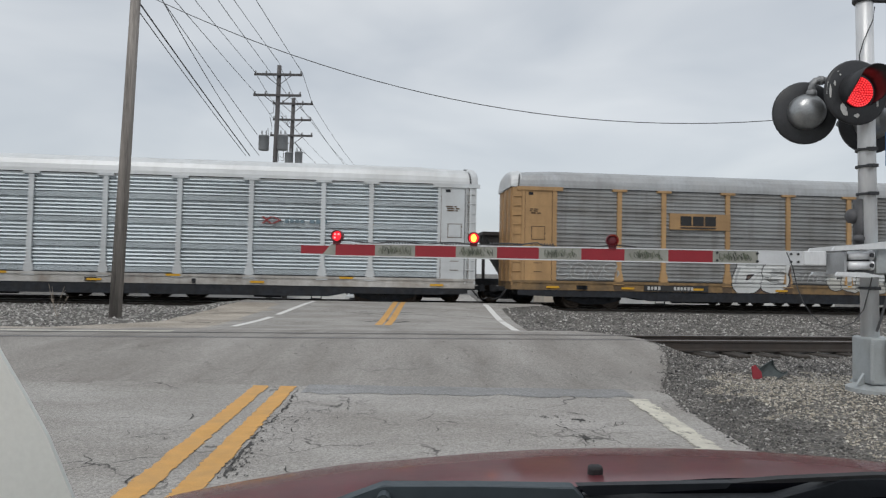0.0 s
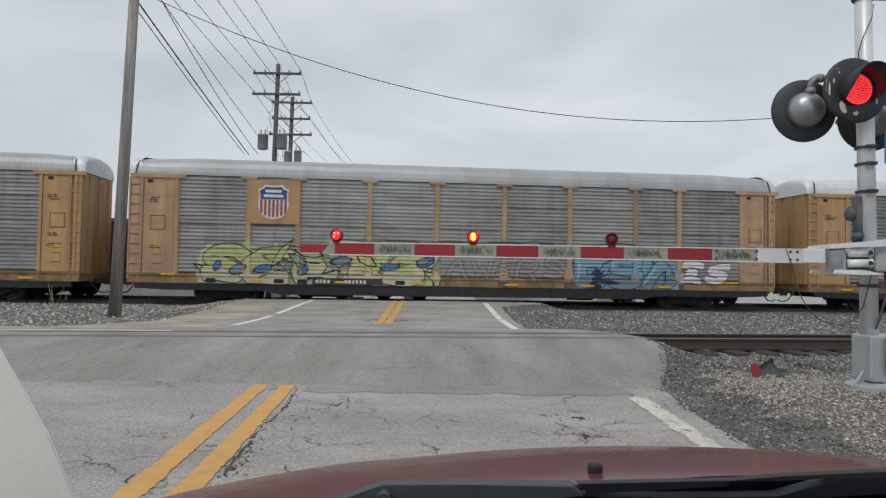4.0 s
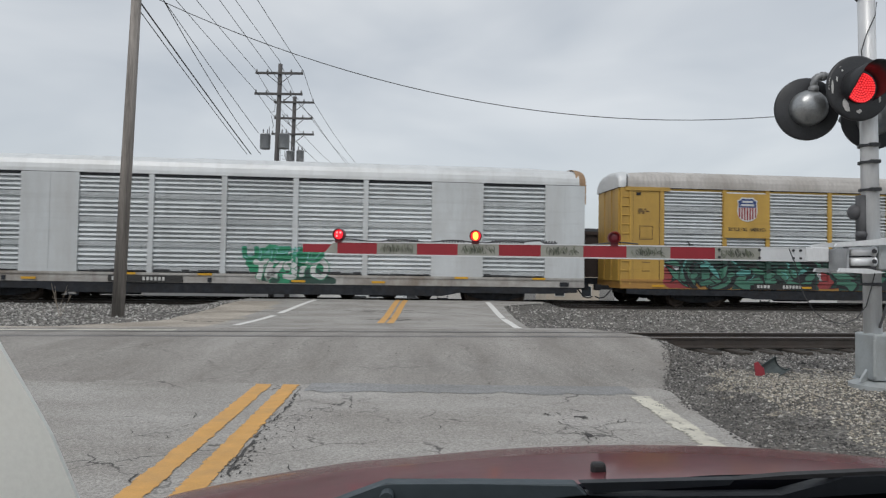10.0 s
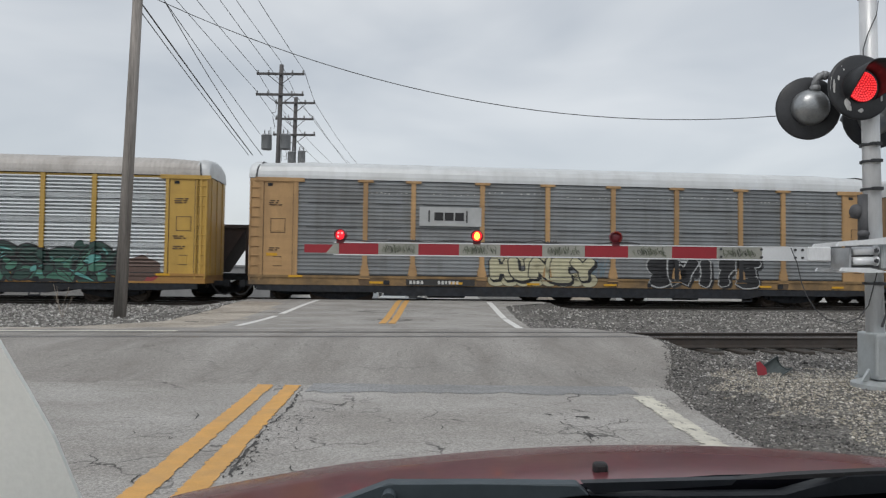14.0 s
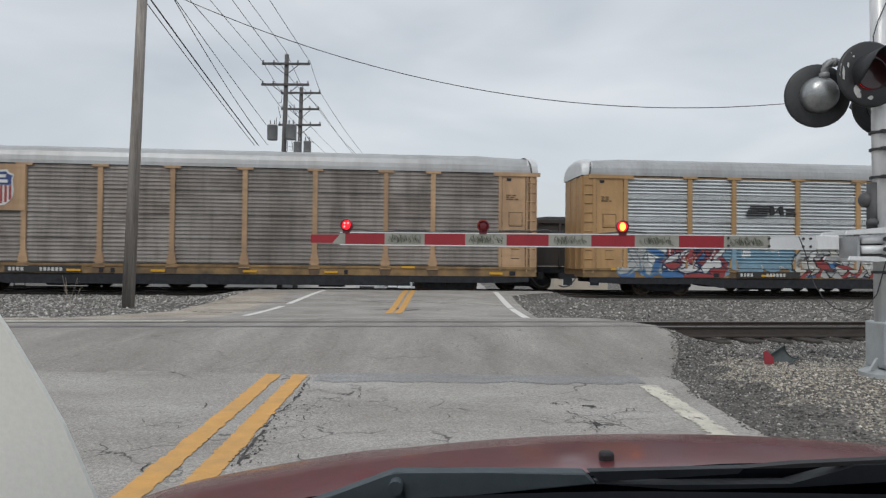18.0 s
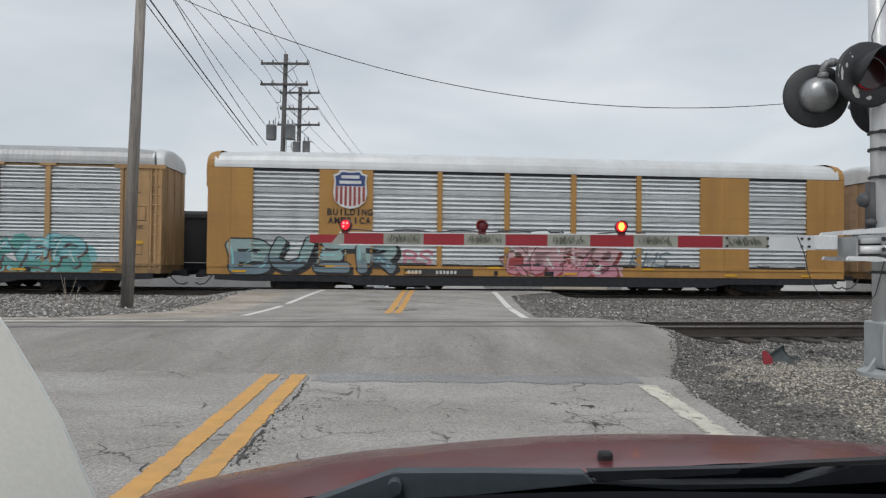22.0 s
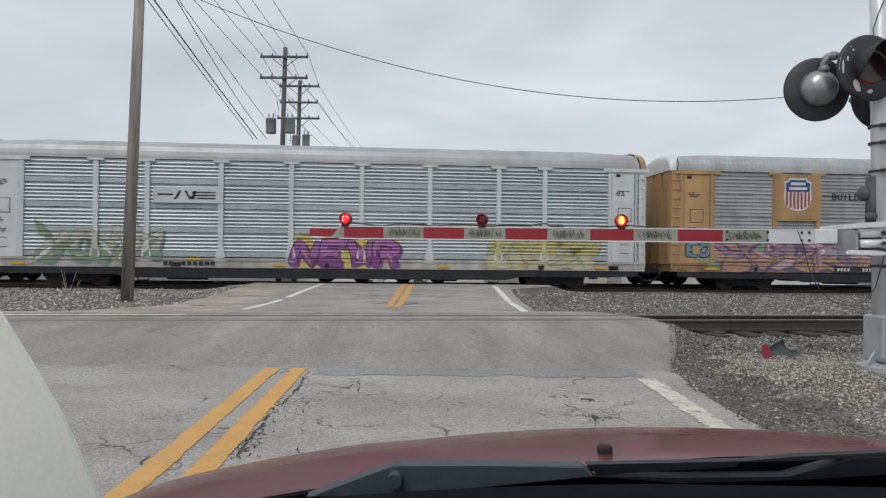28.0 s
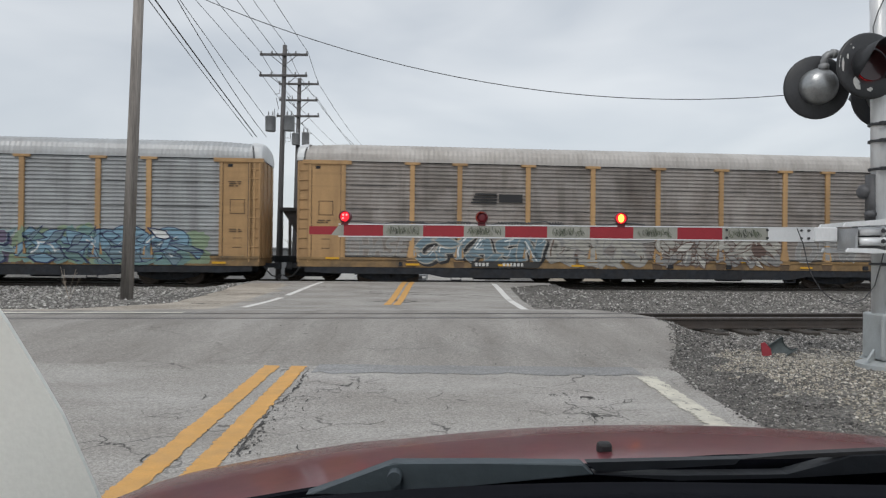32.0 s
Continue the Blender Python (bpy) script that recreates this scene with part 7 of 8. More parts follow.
wire(((-9.60, 20.15, 9.85), (20.0, 20.15, 8.45), 3.08), 0.013, "long sagging black overhead cable")


# ---- the car that carries the camera ----
def hood_z(x, y):
    z = 0.977 - 0.187 * (y - 0.9) ** 2 - 0.10 * (x - 0.55) ** 2
    z += 0.006 * ease(0.0, 0.16, abs(x - 0.55) - 0.62)
    return z - 0.25 * max(0, y - 1.95) ** 1.5 - 0.5 * max(0, abs(x - 0.55) - 1.15) ** 1.6


def own_car():
    """The front of the car round the eye, drawn wider and brought to size about the eye."""
    size = Matrix.Translation(EYE) @ Matrix.Scale(0.72, 4) @ Matrix.Translation(-Vector(EYE))
    t = thing("car", "dark red car with its bonnet before the windscreen", "car", pose(0, 0, 0))

    def own(name, bm, material, label="", smooth=False):
        bmesh.ops.transform(bm, matrix=size, verts=bm.verts[:])
        return part(name, bm, material, t, label, smooth)
    bm = bmesh.new()
    sheet(bm, steps(-0.80, (1.90, 0.04)), steps(1.02, (2.35, 0.04)), hood_z)
    bmesh.ops.solidify(bm, geom=bm.faces[:], thickness=0.012)
    own("bonnet", bm, M["hood"], "glossy dark red bonnet", True)
    bm = bmesh.new()
    box(bm, -0.74, 1.84, 0.6, 2.3, -0.1, 0.55)
    own("engine_bay", bm, M["dash"])
    for x in (-0.62, 1.72):
        bm = bmesh.new()
        lathe(bm, [(0.25, -0.13), (0.42, -0.14), (0.46, -0.09), (0.46, 0.09), (0.42, 0.14), (0.25, 0.13)], "x", 24, at=(x, 1.9, -0.045 - 0.0))
        own("wheel", bm, M["rubber"], "", True)
    bm = bmesh.new()
    box(bm, 0.272 - 0.0125, 0.272 + 0.0125, 1.13, 1.15, 0.93, 0.974)
    bevelled(bm, 0.006, 2)
    own("washer_nozzle", bm, M["rubber"])
    bm = bmesh.new()
    sheet(bm, steps(-0.78, (1.90, 0.05)), [0.80, 0.88, 0.97, 1.03], lambda x, y: 0.945 - 0.085 * (x - 0.55) ** 2 - 0.12 * (1.03 - y))
    own("cowl", bm, M["plastic"], "", True)
    bm = bmesh.new()
    slab(bm, [(-0.75, 0.70), (1.85, 0.70), (1.85, 0.95), (1.0, 1.006), (0.62, 1.014), (0.4, 1.006), (0.2, 0.990), (-0.05, 0.968), (-0.2, 0.95), (-0.45, 0.905), (-0.75, 0.83)], 0.955, 0.97)
    own("cowl_panel", bm, M["dash"])
    bm = bmesh.new()
    slab(bm, [(-0.199, 0.956), (-0.138, 0.978), (-0.086, 0.998), (-0.074, 1.003), (-0.058, 1.002), (0.054, 1.004), (0.19, 1.005), (0.206, 0.990), (0.054, 0.975), (-0.073, 0.960)], 0.92, 0.945)
    bevelled(bm, 0.002, 1)
    own("wiper", bm, M["cowl"], "dusty grey wiper arm")
    bm = bmesh.new()
    tube(bm, (-0.072, 0.90, 0.987), (-0.072, 0.925, 0.987), 0.010, n=12)
    own("wiper_pivot", bm, M["cowl"])
    bm = bmesh.new()
    slab(bm, [(0.206, 0.991), (0.325, 0.991), (0.475, 0.995), (0.539, 1.013), (0.562, 1.021), (0.616, 1.024), (1.3, 1.0), (1.3, 0.97), (0.616, 1.0), (0.483, 0.990), (0.325, 0.984)], 0.92, 0.945)
    own("wiper", bm, M["plastic"], "black wiper arm")
    bm = bmesh.new()
    slab(bm, [(0.196, 1.006), (0.412, 1.014), (0.404, 1.006), (0.212, 0.992)], 0.925, 0.94)
    own("wiper_blade", bm, M["plastic"])
    bm = bmesh.new()
    slab(bm, [(0.404, 1.013), (0.483, 1.021), (0.616, 1.029), (1.2, 1.03), (1.2, 1.024), (0.616, 1.023), (0.483, 1.015)], 0.925, 0.94)
    own("wiper_blade", bm, M["rubber"])
    bm = bmesh.new()
    sheet(bm, steps(-0.7, (1.8, 0.06)), steps(0.30, (0.84, 0.05)), lambda x, y: 1.027 - 0.10 * max(0, 0.30 - x) ** 2 * 1.1 - 0.012 * (0.8 - y) - 0.12 * ease(0.79, 0.84, y))
    own("dashboard", bm, M["dash"], "black dashboard top", True)
    return t


OWN_CAR = own_car()
bm = bmesh.new()
slab(bm, [(-0.28, 0.95), (-0.336, 1.077), (-0.365, 1.140), (-0.388, 1.178), (-0.421, 1.230), (-0.47, 1.298), (-0.54, 1.395), (-0.545, 1.395), (-0.545, 0.95)], 0.62, 0.625)
part("pillar_trim", bm, M["trim"], OWN_CAR, "pale grey pillar trim beside the windscreen")


def cabin(t):
    """The unseen rest of the car round and behind the eye, added to shape light: plain body, doors, pillars, roof and
    rear wheels.
    """
    for x0, x1, name in ((-0.58, -0.52, "left"), (1.32, 1.38, "right")):
        for y0, y1 in ((-0.55, 0.60), (-1.55, -0.56)):
            bm = bmesh.new()
            box(bm, x0, x1, y0, y1, 0.26, 0.95)
            bevelled(bm, 0.015, 2)
            door = part("door", bm, M["hood"], t, "dark red car door")
            bm = bmesh.new()
            xo = x0 - 0.02 if x0 < 0 else x1
            box(bm, xo, xo + 0.02, y0 + 0.06, y0 + 0.22, 0.80, 0.83)
            part("handle", bm, M["black"], door)
        bm = bmesh.new()
        box(bm, x0, x1, -3.25, -1.56, 0.30, 0.98)
        bevelled(bm, 0.02, 2)
        part("wing", bm, M["hood"], t)
        s = 0.10 if x0 < 0 else -0.10
        xm = (x0 + x1) / 2
        for ya, yb in ((-0.56, -0.50), (-1.60, -1.52)):
            bm = bmesh.new()
            tube(bm, (xm, ya, 0.93), (xm + s, yb, 1.50), 0.03, n=8)
            part("pillar", bm, M["trim"], t)
        bm = bmesh.new()
        tube(bm, (xm, -2.55, 0.96), (xm + s * 1.3, -1.85, 1.48), 0.045, n=8)
        part("pillar", bm, M["hood"], t)
        bm = bmesh.new()
        lathe(bm, [(0.18, -0.10), (0.31, -0.11), (0.335, -0.07), (0.335, 0.07), (0.31, 0.11), (0.18, 0.10)], "x", 24, at=(x0 + 0.12 if x0 < 0 else x1 - 0.12, -2.35, 0.335))
        part("wheel", bm, M["rubber"], t, smooth=True)
    bm = bmesh.new()
    sheet(bm, steps(-0.46, (1.26, 0.12)), steps(-1.95, (0.20, 0.15)), lambda x, y: 1.545 - 0.05 * ((x - 0.4) / 0.86) ** 2 - 0.03 * ((y + 0.8) / 1.1) ** 2)
    bmesh.ops.solidify(bm, geom=bm.faces[:], thickness=0.03)
    part("roof", bm, M["hood"], t, smooth=True)
    # unseen pale lining below the roof, added to bounce light onto the pillar trim
    bm = bmesh.new()
    sheet(bm, steps(-0.45, (1.25, 0.12)), steps(-1.93, (0.18, 0.15)), lambda x, y: 1.505 - 0.05 * ((x - 0.4) / 0.86) ** 2 - 0.03 * ((y + 0.8) / 1.1) ** 2)
    part("headliner", bm, M["trim"], t, smooth=True)
    bm = bmesh.new()
    box(bm, -0.52, 1.32, -3.25, -2.5, 0.93, 0.975)
    box(bm, -0.52, 1.32, -3.27, -3.19, 0.35, 0.95)
    bevelled(bm, 0.015, 2)
    part("boot", bm, M["hood"], t)
    bm = bmesh.new()
    box(bm, -0.52, 1.32, -3.2, 0.55, 0.20, 0.26)
    part("floor_pan", bm, M["dash"], t)


cabin(OWN_CAR)


# ---- beyond the tracks ----
def waiting(name, label, category, x, y, key, cab, tall):
    """A vehicle that faces the crossing from the far side; cab: how far its cabin reaches back."""
    t = thing(name, label, category, pose(x, y, -1.95))
    bm = bmesh.new()
    slab(bm, [(-0.98, 0.45), (0.98, 0.45), (1.0, 0.8), (0.95, 1.12), (-0.95, 1.12), (-1.0, 0.8)], 0.0, 5.4)
    bevelled(bm, 0.05, 2)
    part("body", bm, M[key], t)
    bm = bmesh.new()
    slab(bm, [(-0.93, 1.10), (0.93, 1.10), (0.74, tall - 0.06), (0.6, tall), (-0.6, tall), (-0.74, tall - 0.06)], 1.5, cab)
    part("cab", bm, M[key], t)
    bm = bmesh.new()
    slab(bm, [(-0.84, 1.16), (0.84, 1.16), (0.68, tall - 0.12), (-0.68, tall - 0.12)], 1.48, 1.5)
    part("windscreen", bm, M["glass"], t)
    bm = bmesh.new()
    box(bm, -0.62, 0.62, -0.02, 0.01, 0.62, 0.92)
    part("grille", bm, M["black"], t)
    for x in (-0.80, 0.80):
        bm = bmesh.new()
        box(bm, x - 0.15, x + 0.15, -0.03, 0.02, 0.75, 0.95)
        part("headlight", bm, M["mark"], t)
        for y in (0.95, 4.4):
            part("wheel", shared(("tyre",), lambda bm: lathe(bm, [(0.2, -0.11), (0.36, -0.12), (0.39, -0.08), (0.39, 0.08), (0.36, 0.12), (0.2, 0.11)], "x", 20), M["rubber"], True), None, t, at=pose(x, y, 0.39))
    bm = bmesh.new()
    box(bm, -1.0, 1.0, -0.10, 0.06, 0.42, 0.58)
    part("bumper", bm, M["galv"], t)
    for x in (-1.08, 1.08):
        bm = bmesh.new()
        box(bm, x - 0.1, x + 0.1, 1.62, 1.74, 1.12, 1.38)
        bevelled(bm, 0.02, 1)
        part("mirror", bm, M["black"], t)


M["glass"] = mat("dark_tinted_glass", (0.02, 0.024, 0.028), 0.08, var=0.1, bump=0)
M["wall_white"] = mat("white_metal_wall", (0.66, 0.66, 0.64), 0.6, var=0.08, scale=1, dirt=(0.4, 0.38, 0.35), dirt_amt=0.4)
M["wall_cream"] = mat("cream_wall", (0.5, 0.44, 0.36), 0.7, var=0.1, scale=1, dirt=(0.3, 0.26, 0.22), dirt_amt=0.4)
M["wall_grey"] = mat("grey_block_wall", (0.26, 0.26, 0.26), 0.8, var=0.15, scale=1)
M["roof_dark"] = mat("dark_shingle_roof", (0.07, 0.065, 0.065), 0.9, var=0.3, scale=3)
M["bark"] = mat("bare_tree_bark", (0.13, 0.11, 0.095), 0.9, var=0.3, scale=5, bump=0.5)
M["silver_paint"] = mat("dark_silver_car_paint", (0.16, 0.17, 0.18), 0.35, 0.4, var=0.08, scale=3, bump=0)
waiting("pickup_truck", "white pickup truck waiting beyond the tracks", "pickup truck", -4.02, 51, "white", 3.4, 1.86)
waiting("van", "white van parked beside the road beyond the tracks", "van", -7.1, 56, "white", 5.3, 2.05)
waiting("car", "dark silver car waiting behind the pickup truck", "car", -3.1, 61, "silver_paint", 4.4, 1.62)


def building(label, x, y, w, d, h, key, roof_h, windows):
    t = thing("building", label, "building", pose(x, y, -1.95))
    h += 0.3
    bm = bmesh.new()
    box(bm, 0, w, 0, d, 0, h)
    part("wall", bm, M[key], t)
    bm = bmesh.new()
    if roof_h > 0:
        slab(bm, [(-0.4, h), (w + 0.4, h), (w / 2, h + roof_h)], -0.4, d + 0.4)
    else:
        box(bm, -0.15, w + 0.15, -0.15, d + 0.15, h, h + 0.18)
    part("roof", bm, M["roof_dark"] if roof_h > 0 else M[key], t)
    for i in range(windows):
        cx = w * (i + 0.5) / windows
        bm = bmesh.new()
        box(bm, cx - 0.5, cx + 0.5, -0.04, 0.0, h * 0.35, h * 0.75)
        win = part("window", bm, M["mark"], t)
        bm = bmesh.new()
        box(bm, cx - 0.43, cx + 0.43, -0.06, -0.041, h * 0.35 + 0.07, h * 0.75 - 0.07)
        part("pane", bm, M["glass"], win)


building("low white metal shed beyond the tracks", 13.6, 44, 6.2, 8, 1.7, "wall_white", 0, 0)
building("small cream building with a window", 9.8, 62, 5, 7, 2.3, "wall_cream", 0, 2)
building("low grey block building", -30, 66, 13, 10, 3.0, "wall_grey", 0, 4)
building("white house with a dark roof", -18, 72, 8, 9, 2.6, "wall_white", 1.6, 3)
building("low white shop building", 24, 70, 18, 12, 3.0, "wall_white", 0, 5)
building("grey house with a dark roof", -4.0, 95, 9, 8, 2.6, "wall_grey", 1.5, 3)


def bare_tree(seed, h):
    """A leafless tree: trunk, limbs and a crown of fine twigs."""
    rng = random.Random(seed)
    t = thing("tree", "bare leafless grey-brown tree", "tree", group="bare trees")
    bm, fine = bmesh.new(), bmesh.new()

    def grow(p, d, length, r, depth):
        q = p + d * length
        tube(bm if depth < 2 else fine, p, q, r, r * 0.65, n=7 if depth < 2 else 4)
        if depth < 5:
            for i in range(3 if depth < 4 else 2):
                nd = (d + Vector((rng.uniform(-1, 1), rng.uniform(-1, 1), rng.uniform(-0.2, 0.7))) * 0.62).normalized()
                grow(p.lerp(q, rng.uniform(0.6, 1.0)), nd, length * rng.uniform(0.6, 0.82), r * 0.58, depth + 1)
    grow(Vector((0, 0, 0)), Vector((0, 0, 1)), h * 0.3, h * 0.022, 0)
    part("trunk", bm, M["bark"], t)
    part("crown", fine, M["bark"], t)
    return t


tree_spots = ((-34, 88, 6.5), (-24, 104, 7), (-46, 97, 7.5), (-13, 118, 6), (14, 112, 6), (30, 96, 6.5), (46, 104, 7), (-60, 110, 8), (64, 100, 7))
kinds = [bare_tree(5, 7), bare_tree(9, 7), bare_tree(14, 6.5)]
for i, (x, y, h) in enumerate(tree_spots):
    m = pose(x, y, -1.95, 0, 0, i * 47)
    if i < 3:
        kinds[i].matrix_basis = m
    else:
        copy_thing(kinds[i % 3], m)


# ---- loose stones and debris ----
def crack(points, width, seed):
    """A crack in the asphalt: a thin dark ragged strip along a line."""
    rng = random.Random(seed)
    bm = bmesh.new()
    pts = []
    for (ax, ay), (bx, by) in zip(points, points[1:]):
        n = max(3, int(math.hypot(bx - ax, by - ay) / 0.05))
        pts += [(ax + (bx - ax) * i / n + rng.uniform(-0.02, 0.02), ay + (by - ay) * i / n + rng.uniform(-0.025, 0.025)) for i in range(n)]
    rows = []
    for i, (x, y) in enumerate(pts):
        q = pts[min(i + 1, len(pts) - 1)] if i < len(pts) - 1 else (2 * x - pts[i - 1][0], 2 * y - pts[i - 1][1])
        d = Vector((q[0] - x, q[1] - y)).normalized()
        w = width * 0.62 * max(0.05, 0.55 + 0.9 * noise.noise((x * 6, y * 6, seed))) * rng.uniform(0.5, 1.1) * (1 if 0 < i < len(pts) - 1 else 0.1)
        rows.append([bm.verts.new((x + d.y * s * w, y - d.x * s * w, road_z(x, y) + 0.005)) for s in (-1, 1)])
    for i, (p, q) in enumerate(zip(rows, rows[1:])):
        if i % 9 or rng.random() < 0.3:
            bm.faces.new((p[0], p[1], q[1], q[0]))
    tagged(part("crack", bm, M["crack"], None), "dark ragged crack in the asphalt", "crack", kind="structure")


bm = bmesh.new()
rows = []
for i in range(160):
    x = -1.45 + 3.55 * i / 159
    a = 6.98 + 0.02 * x + 0.13 * noise.noise((x * 2.2, 2.0, 0)) + 0.08 * noise.noise((x * 7, 5.0, 0)) + 0.05 * noise.noise((x * 21, 5.0, 0))
    b = 7.46 + 0.02 * x + 0.06 * noise.noise((x * 1.3, 9.0, 0)) + 0.03 * noise.noise((x * 9, 1.0, 0))
    rows.append((bm.verts.new((x, a, road_z(x, a) + 0.004)), bm.verts.new((x, b, road_z(x, b) + 0.004))))
for p, q in zip(rows, rows[1:]):
    bm.faces.new((p[0], q[0], q[1], p[1]))
tagged(part("patch", bm, asphalt("blue_grey_tar_patch", (0.262, 0.264, 0.268), 0.0, 1.0, 0.3), None), "blue-grey tar strip over the seam of the asphalt", "road patch", kind="structure")


def crumble(points, spread, count, seed):
    """Broken-out crumbs of asphalt along a line: small dark ragged holes."""
    rng = random.Random(seed)
    bm = bmesh.new()
    for i in range(count):
        k = rng.random() * (len(points) - 1)
        (ax, ay), (bx, by) = points[int(k)], points[int(k) + 1]
        q = k - int(k)
        x, y = ax + (bx - ax) * q + rng.gauss(0, spread), ay + (by - ay) * q + rng.gauss(0, spread * 1.5)
        r = rng.uniform(0.003, 0.011)
        n = rng.randint(5, 7)
        bm.faces.new([bm.verts.new((x + r * rng.uniform(0.4, 1.3) * math.cos(j * 6.283 / n), y + r * 1.7 * rng.uniform(0.4, 1.3) * math.sin(j * 6.283 / n), road_z(x, y) + 0.0052)) for j in range(n)])
    tagged(part("crumbling", bm, M["crack"], None), "dark broken-out crumbs along a crack", "crack", kind="stuff")


M["crack"] = mat("dark_crack_filling", (0.075, 0.071, 0.068), 0.95, var=0.4, scale=30, bump=0.6)
crack(((-1.51, 6.89), (-1.43, 6.24), (-1.41, 5.73), (-1.44, 5.39), (-1.40, 4.93), (-1.39, 4.64), (-1.37, 4.39), (-1.29, 4.07)), 0.034, 0)
crack(((-1.38, 5.40), (-1.33, 5.66), (-1.20, 5.74), (-1.02, 5.75)), 0.006, 1)
crack(((-1.41, 4.93), (-1.31, 5.01), (-1.22, 4.99)), 0.012, 2)
crack(((-2.26, 6.04), (-2.14, 5.77), (-2.11, 5.57)), 0.012, 22)
crack(((-2.04, 6.31), (-2.00, 6.34)), 0.03, 23)
crack(((-1.87, 4.16), (-1.86, 4.02), (-1.84, 3.91)), 0.02, 24)
crack(((-0.89, 6.63), (-0.82, 6.00)), 0.01, 6)
crack(((-0.82, 5.99), (-0.51, 5.99), (-0.40, 5.98)), 0.01, 7)
crack(((0.26, 6.03), (0.46, 5.98), (0.74, 6.09), (0.90, 6.03), (1.01, 6.01)), 0.012, 12)
crack(((1.14, 6.30), (1.25, 6.22), (1.38, 6.11), (1.50, 6.18)), 0.016, 3)
crack(((1.18, 5.98), (1.25, 5.92), (1.34, 5.87)), 0.05, 4)
crack(((0.92, 6.01), (1.02, 5.97)), 0.05, 5)
crack(((1.02, 5.78), (1.08, 5.54), (1.17, 5.42), (1.17, 5.13), (1.15, 5.03)), 0.016, 8)
crack(((1.18, 5.35), (1.18, 5.13)), 0.05, 25)
crack(((0.95, 5.26), (0.99, 5.09)), 0.025, 26)
crack(((1.40, 5.61), (1.56, 5.77), (1.71, 5.74), (1.87, 5.69)), 0.012, 9)
crack(((-1.40, 7.00), (-1.25, 6.98), (-1.13, 6.97)), 0.008, 13)
crack(((0.43, 6.78), (0.56, 6.67)), 0.03, 27)
crack(((-3.94, 22.15), (-2.69, 22.03), (-1.9, 21.65), (-0.42, 21.93), (0.71, 21.79), (1.6, 21.25)), 0.13, 14)
crack(((-8.3, 20.06), (-7.45, 20.57), (-6.44, 21.3), (-5.13, 21.2)), 0.12, 15)
crack(((-6.37, 20.79), (-5.39, 21.51)), 0.07, 16)
crack(((-2.14, 19.23), (-1.57, 19.92), (-0.87, 19.49)), 0.30, 18)
crack(((-1.33, 18.99), (-0.91, 19.68)), 0.26, 19)
crack(((-2.73, 22.39), (-1.57, 22.25), (-0.91, 22.56)), 0.22, 20)
crack(((-7.12, 17.98), (-5.85, 17.86)), 0.20, 21)
crumble(((-1.45, 6.39), (-1.42, 5.34), (-1.40, 4.80), (-1.34, 4.39), (-1.29, 4.12)), 0.06, 190, 1)
crumble(((0.90, 6.01), (1.04, 6.00), (1.20, 5.93), (1.32, 5.86)), 0.05, 30, 2)
crumble(((1.18, 5.35), (1.16, 5.06)), 0.05, 24, 3)


def crazing(x0, x1, y0, y1, count, seed):
    """Broken asphalt: many short crossing cracks."""
    rng = random.Random(seed)
    bm = bmesh.new()
    for i in range(count):
        x, y = x0 + (x1 - x0) * rng.betavariate(2, 2), y0 + (y1 - y0) * rng.betavariate(2, 2)
        a = rng.uniform(0, 6.28)
        w = rng.uniform(0.001, 0.0045)
        rows = []
        n = rng.randint(3, 8)
        for k in range(n + 1):
            ww = w * math.sin((k + 0.3) / (n + 0.6) * math.pi) * rng.uniform(0.6, 1.4)
            rows.append([bm.verts.new((x - math.sin(a) * ww * q, y + math.cos(a) * ww * q, road_z(x, y) + 0.005)) for q in (-1, 1)])
            x, y = x + math.cos(a) * 0.03, y + math.sin(a) * 0.03
            a += rng.uniform(-0.45, 0.45)
        for p, q in zip(rows, rows[1:]):
            bm.faces.new((p[0], p[1], q[1], q[0]))
    tagged(part("crazing", bm, M["crack"], None), "web of short dark cracks in broken asphalt", "crack", kind="stuff")


crazing(-1.45, -0.85, 3.9, 6.6, 40, 1)
crazing(0.7, 1.75, 4.7, 6.4, 26, 2)
crazing(-2.6, -1.9, 4.0, 6.8, 16, 3)
crazing(-0.8, 0.7, 4.2, 7.0, 16, 4)


def stone_mix(name, colours):
    """Stones of several colours, one to each loose piece."""
    m = bpy.data.materials.new(name)
    m.use_nodes = True
    t = m.node_tree
    g = t.nodes.new("ShaderNodeNewGeometry")
    r = t.nodes.new("ShaderNodeValToRGB")
    while len(r.color_ramp.elements) < len(colours):
        r.color_ramp.elements.new(0.5)
    for i, c in enumerate(colours):
        r.color_ramp.elements[i].position = i / (len(colours) - 1)
        r.color_ramp.elements[i].color = (*c, 1)
    t.links.new(g.outputs["Random Per Island"], r.inputs[0])
    t.links.new(r.outputs[0], t.nodes["Principled BSDF"].inputs["Base Color"])
    t.nodes["Principled BSDF"].inputs["Roughness"].default_value = 0.85
    M[name] = m


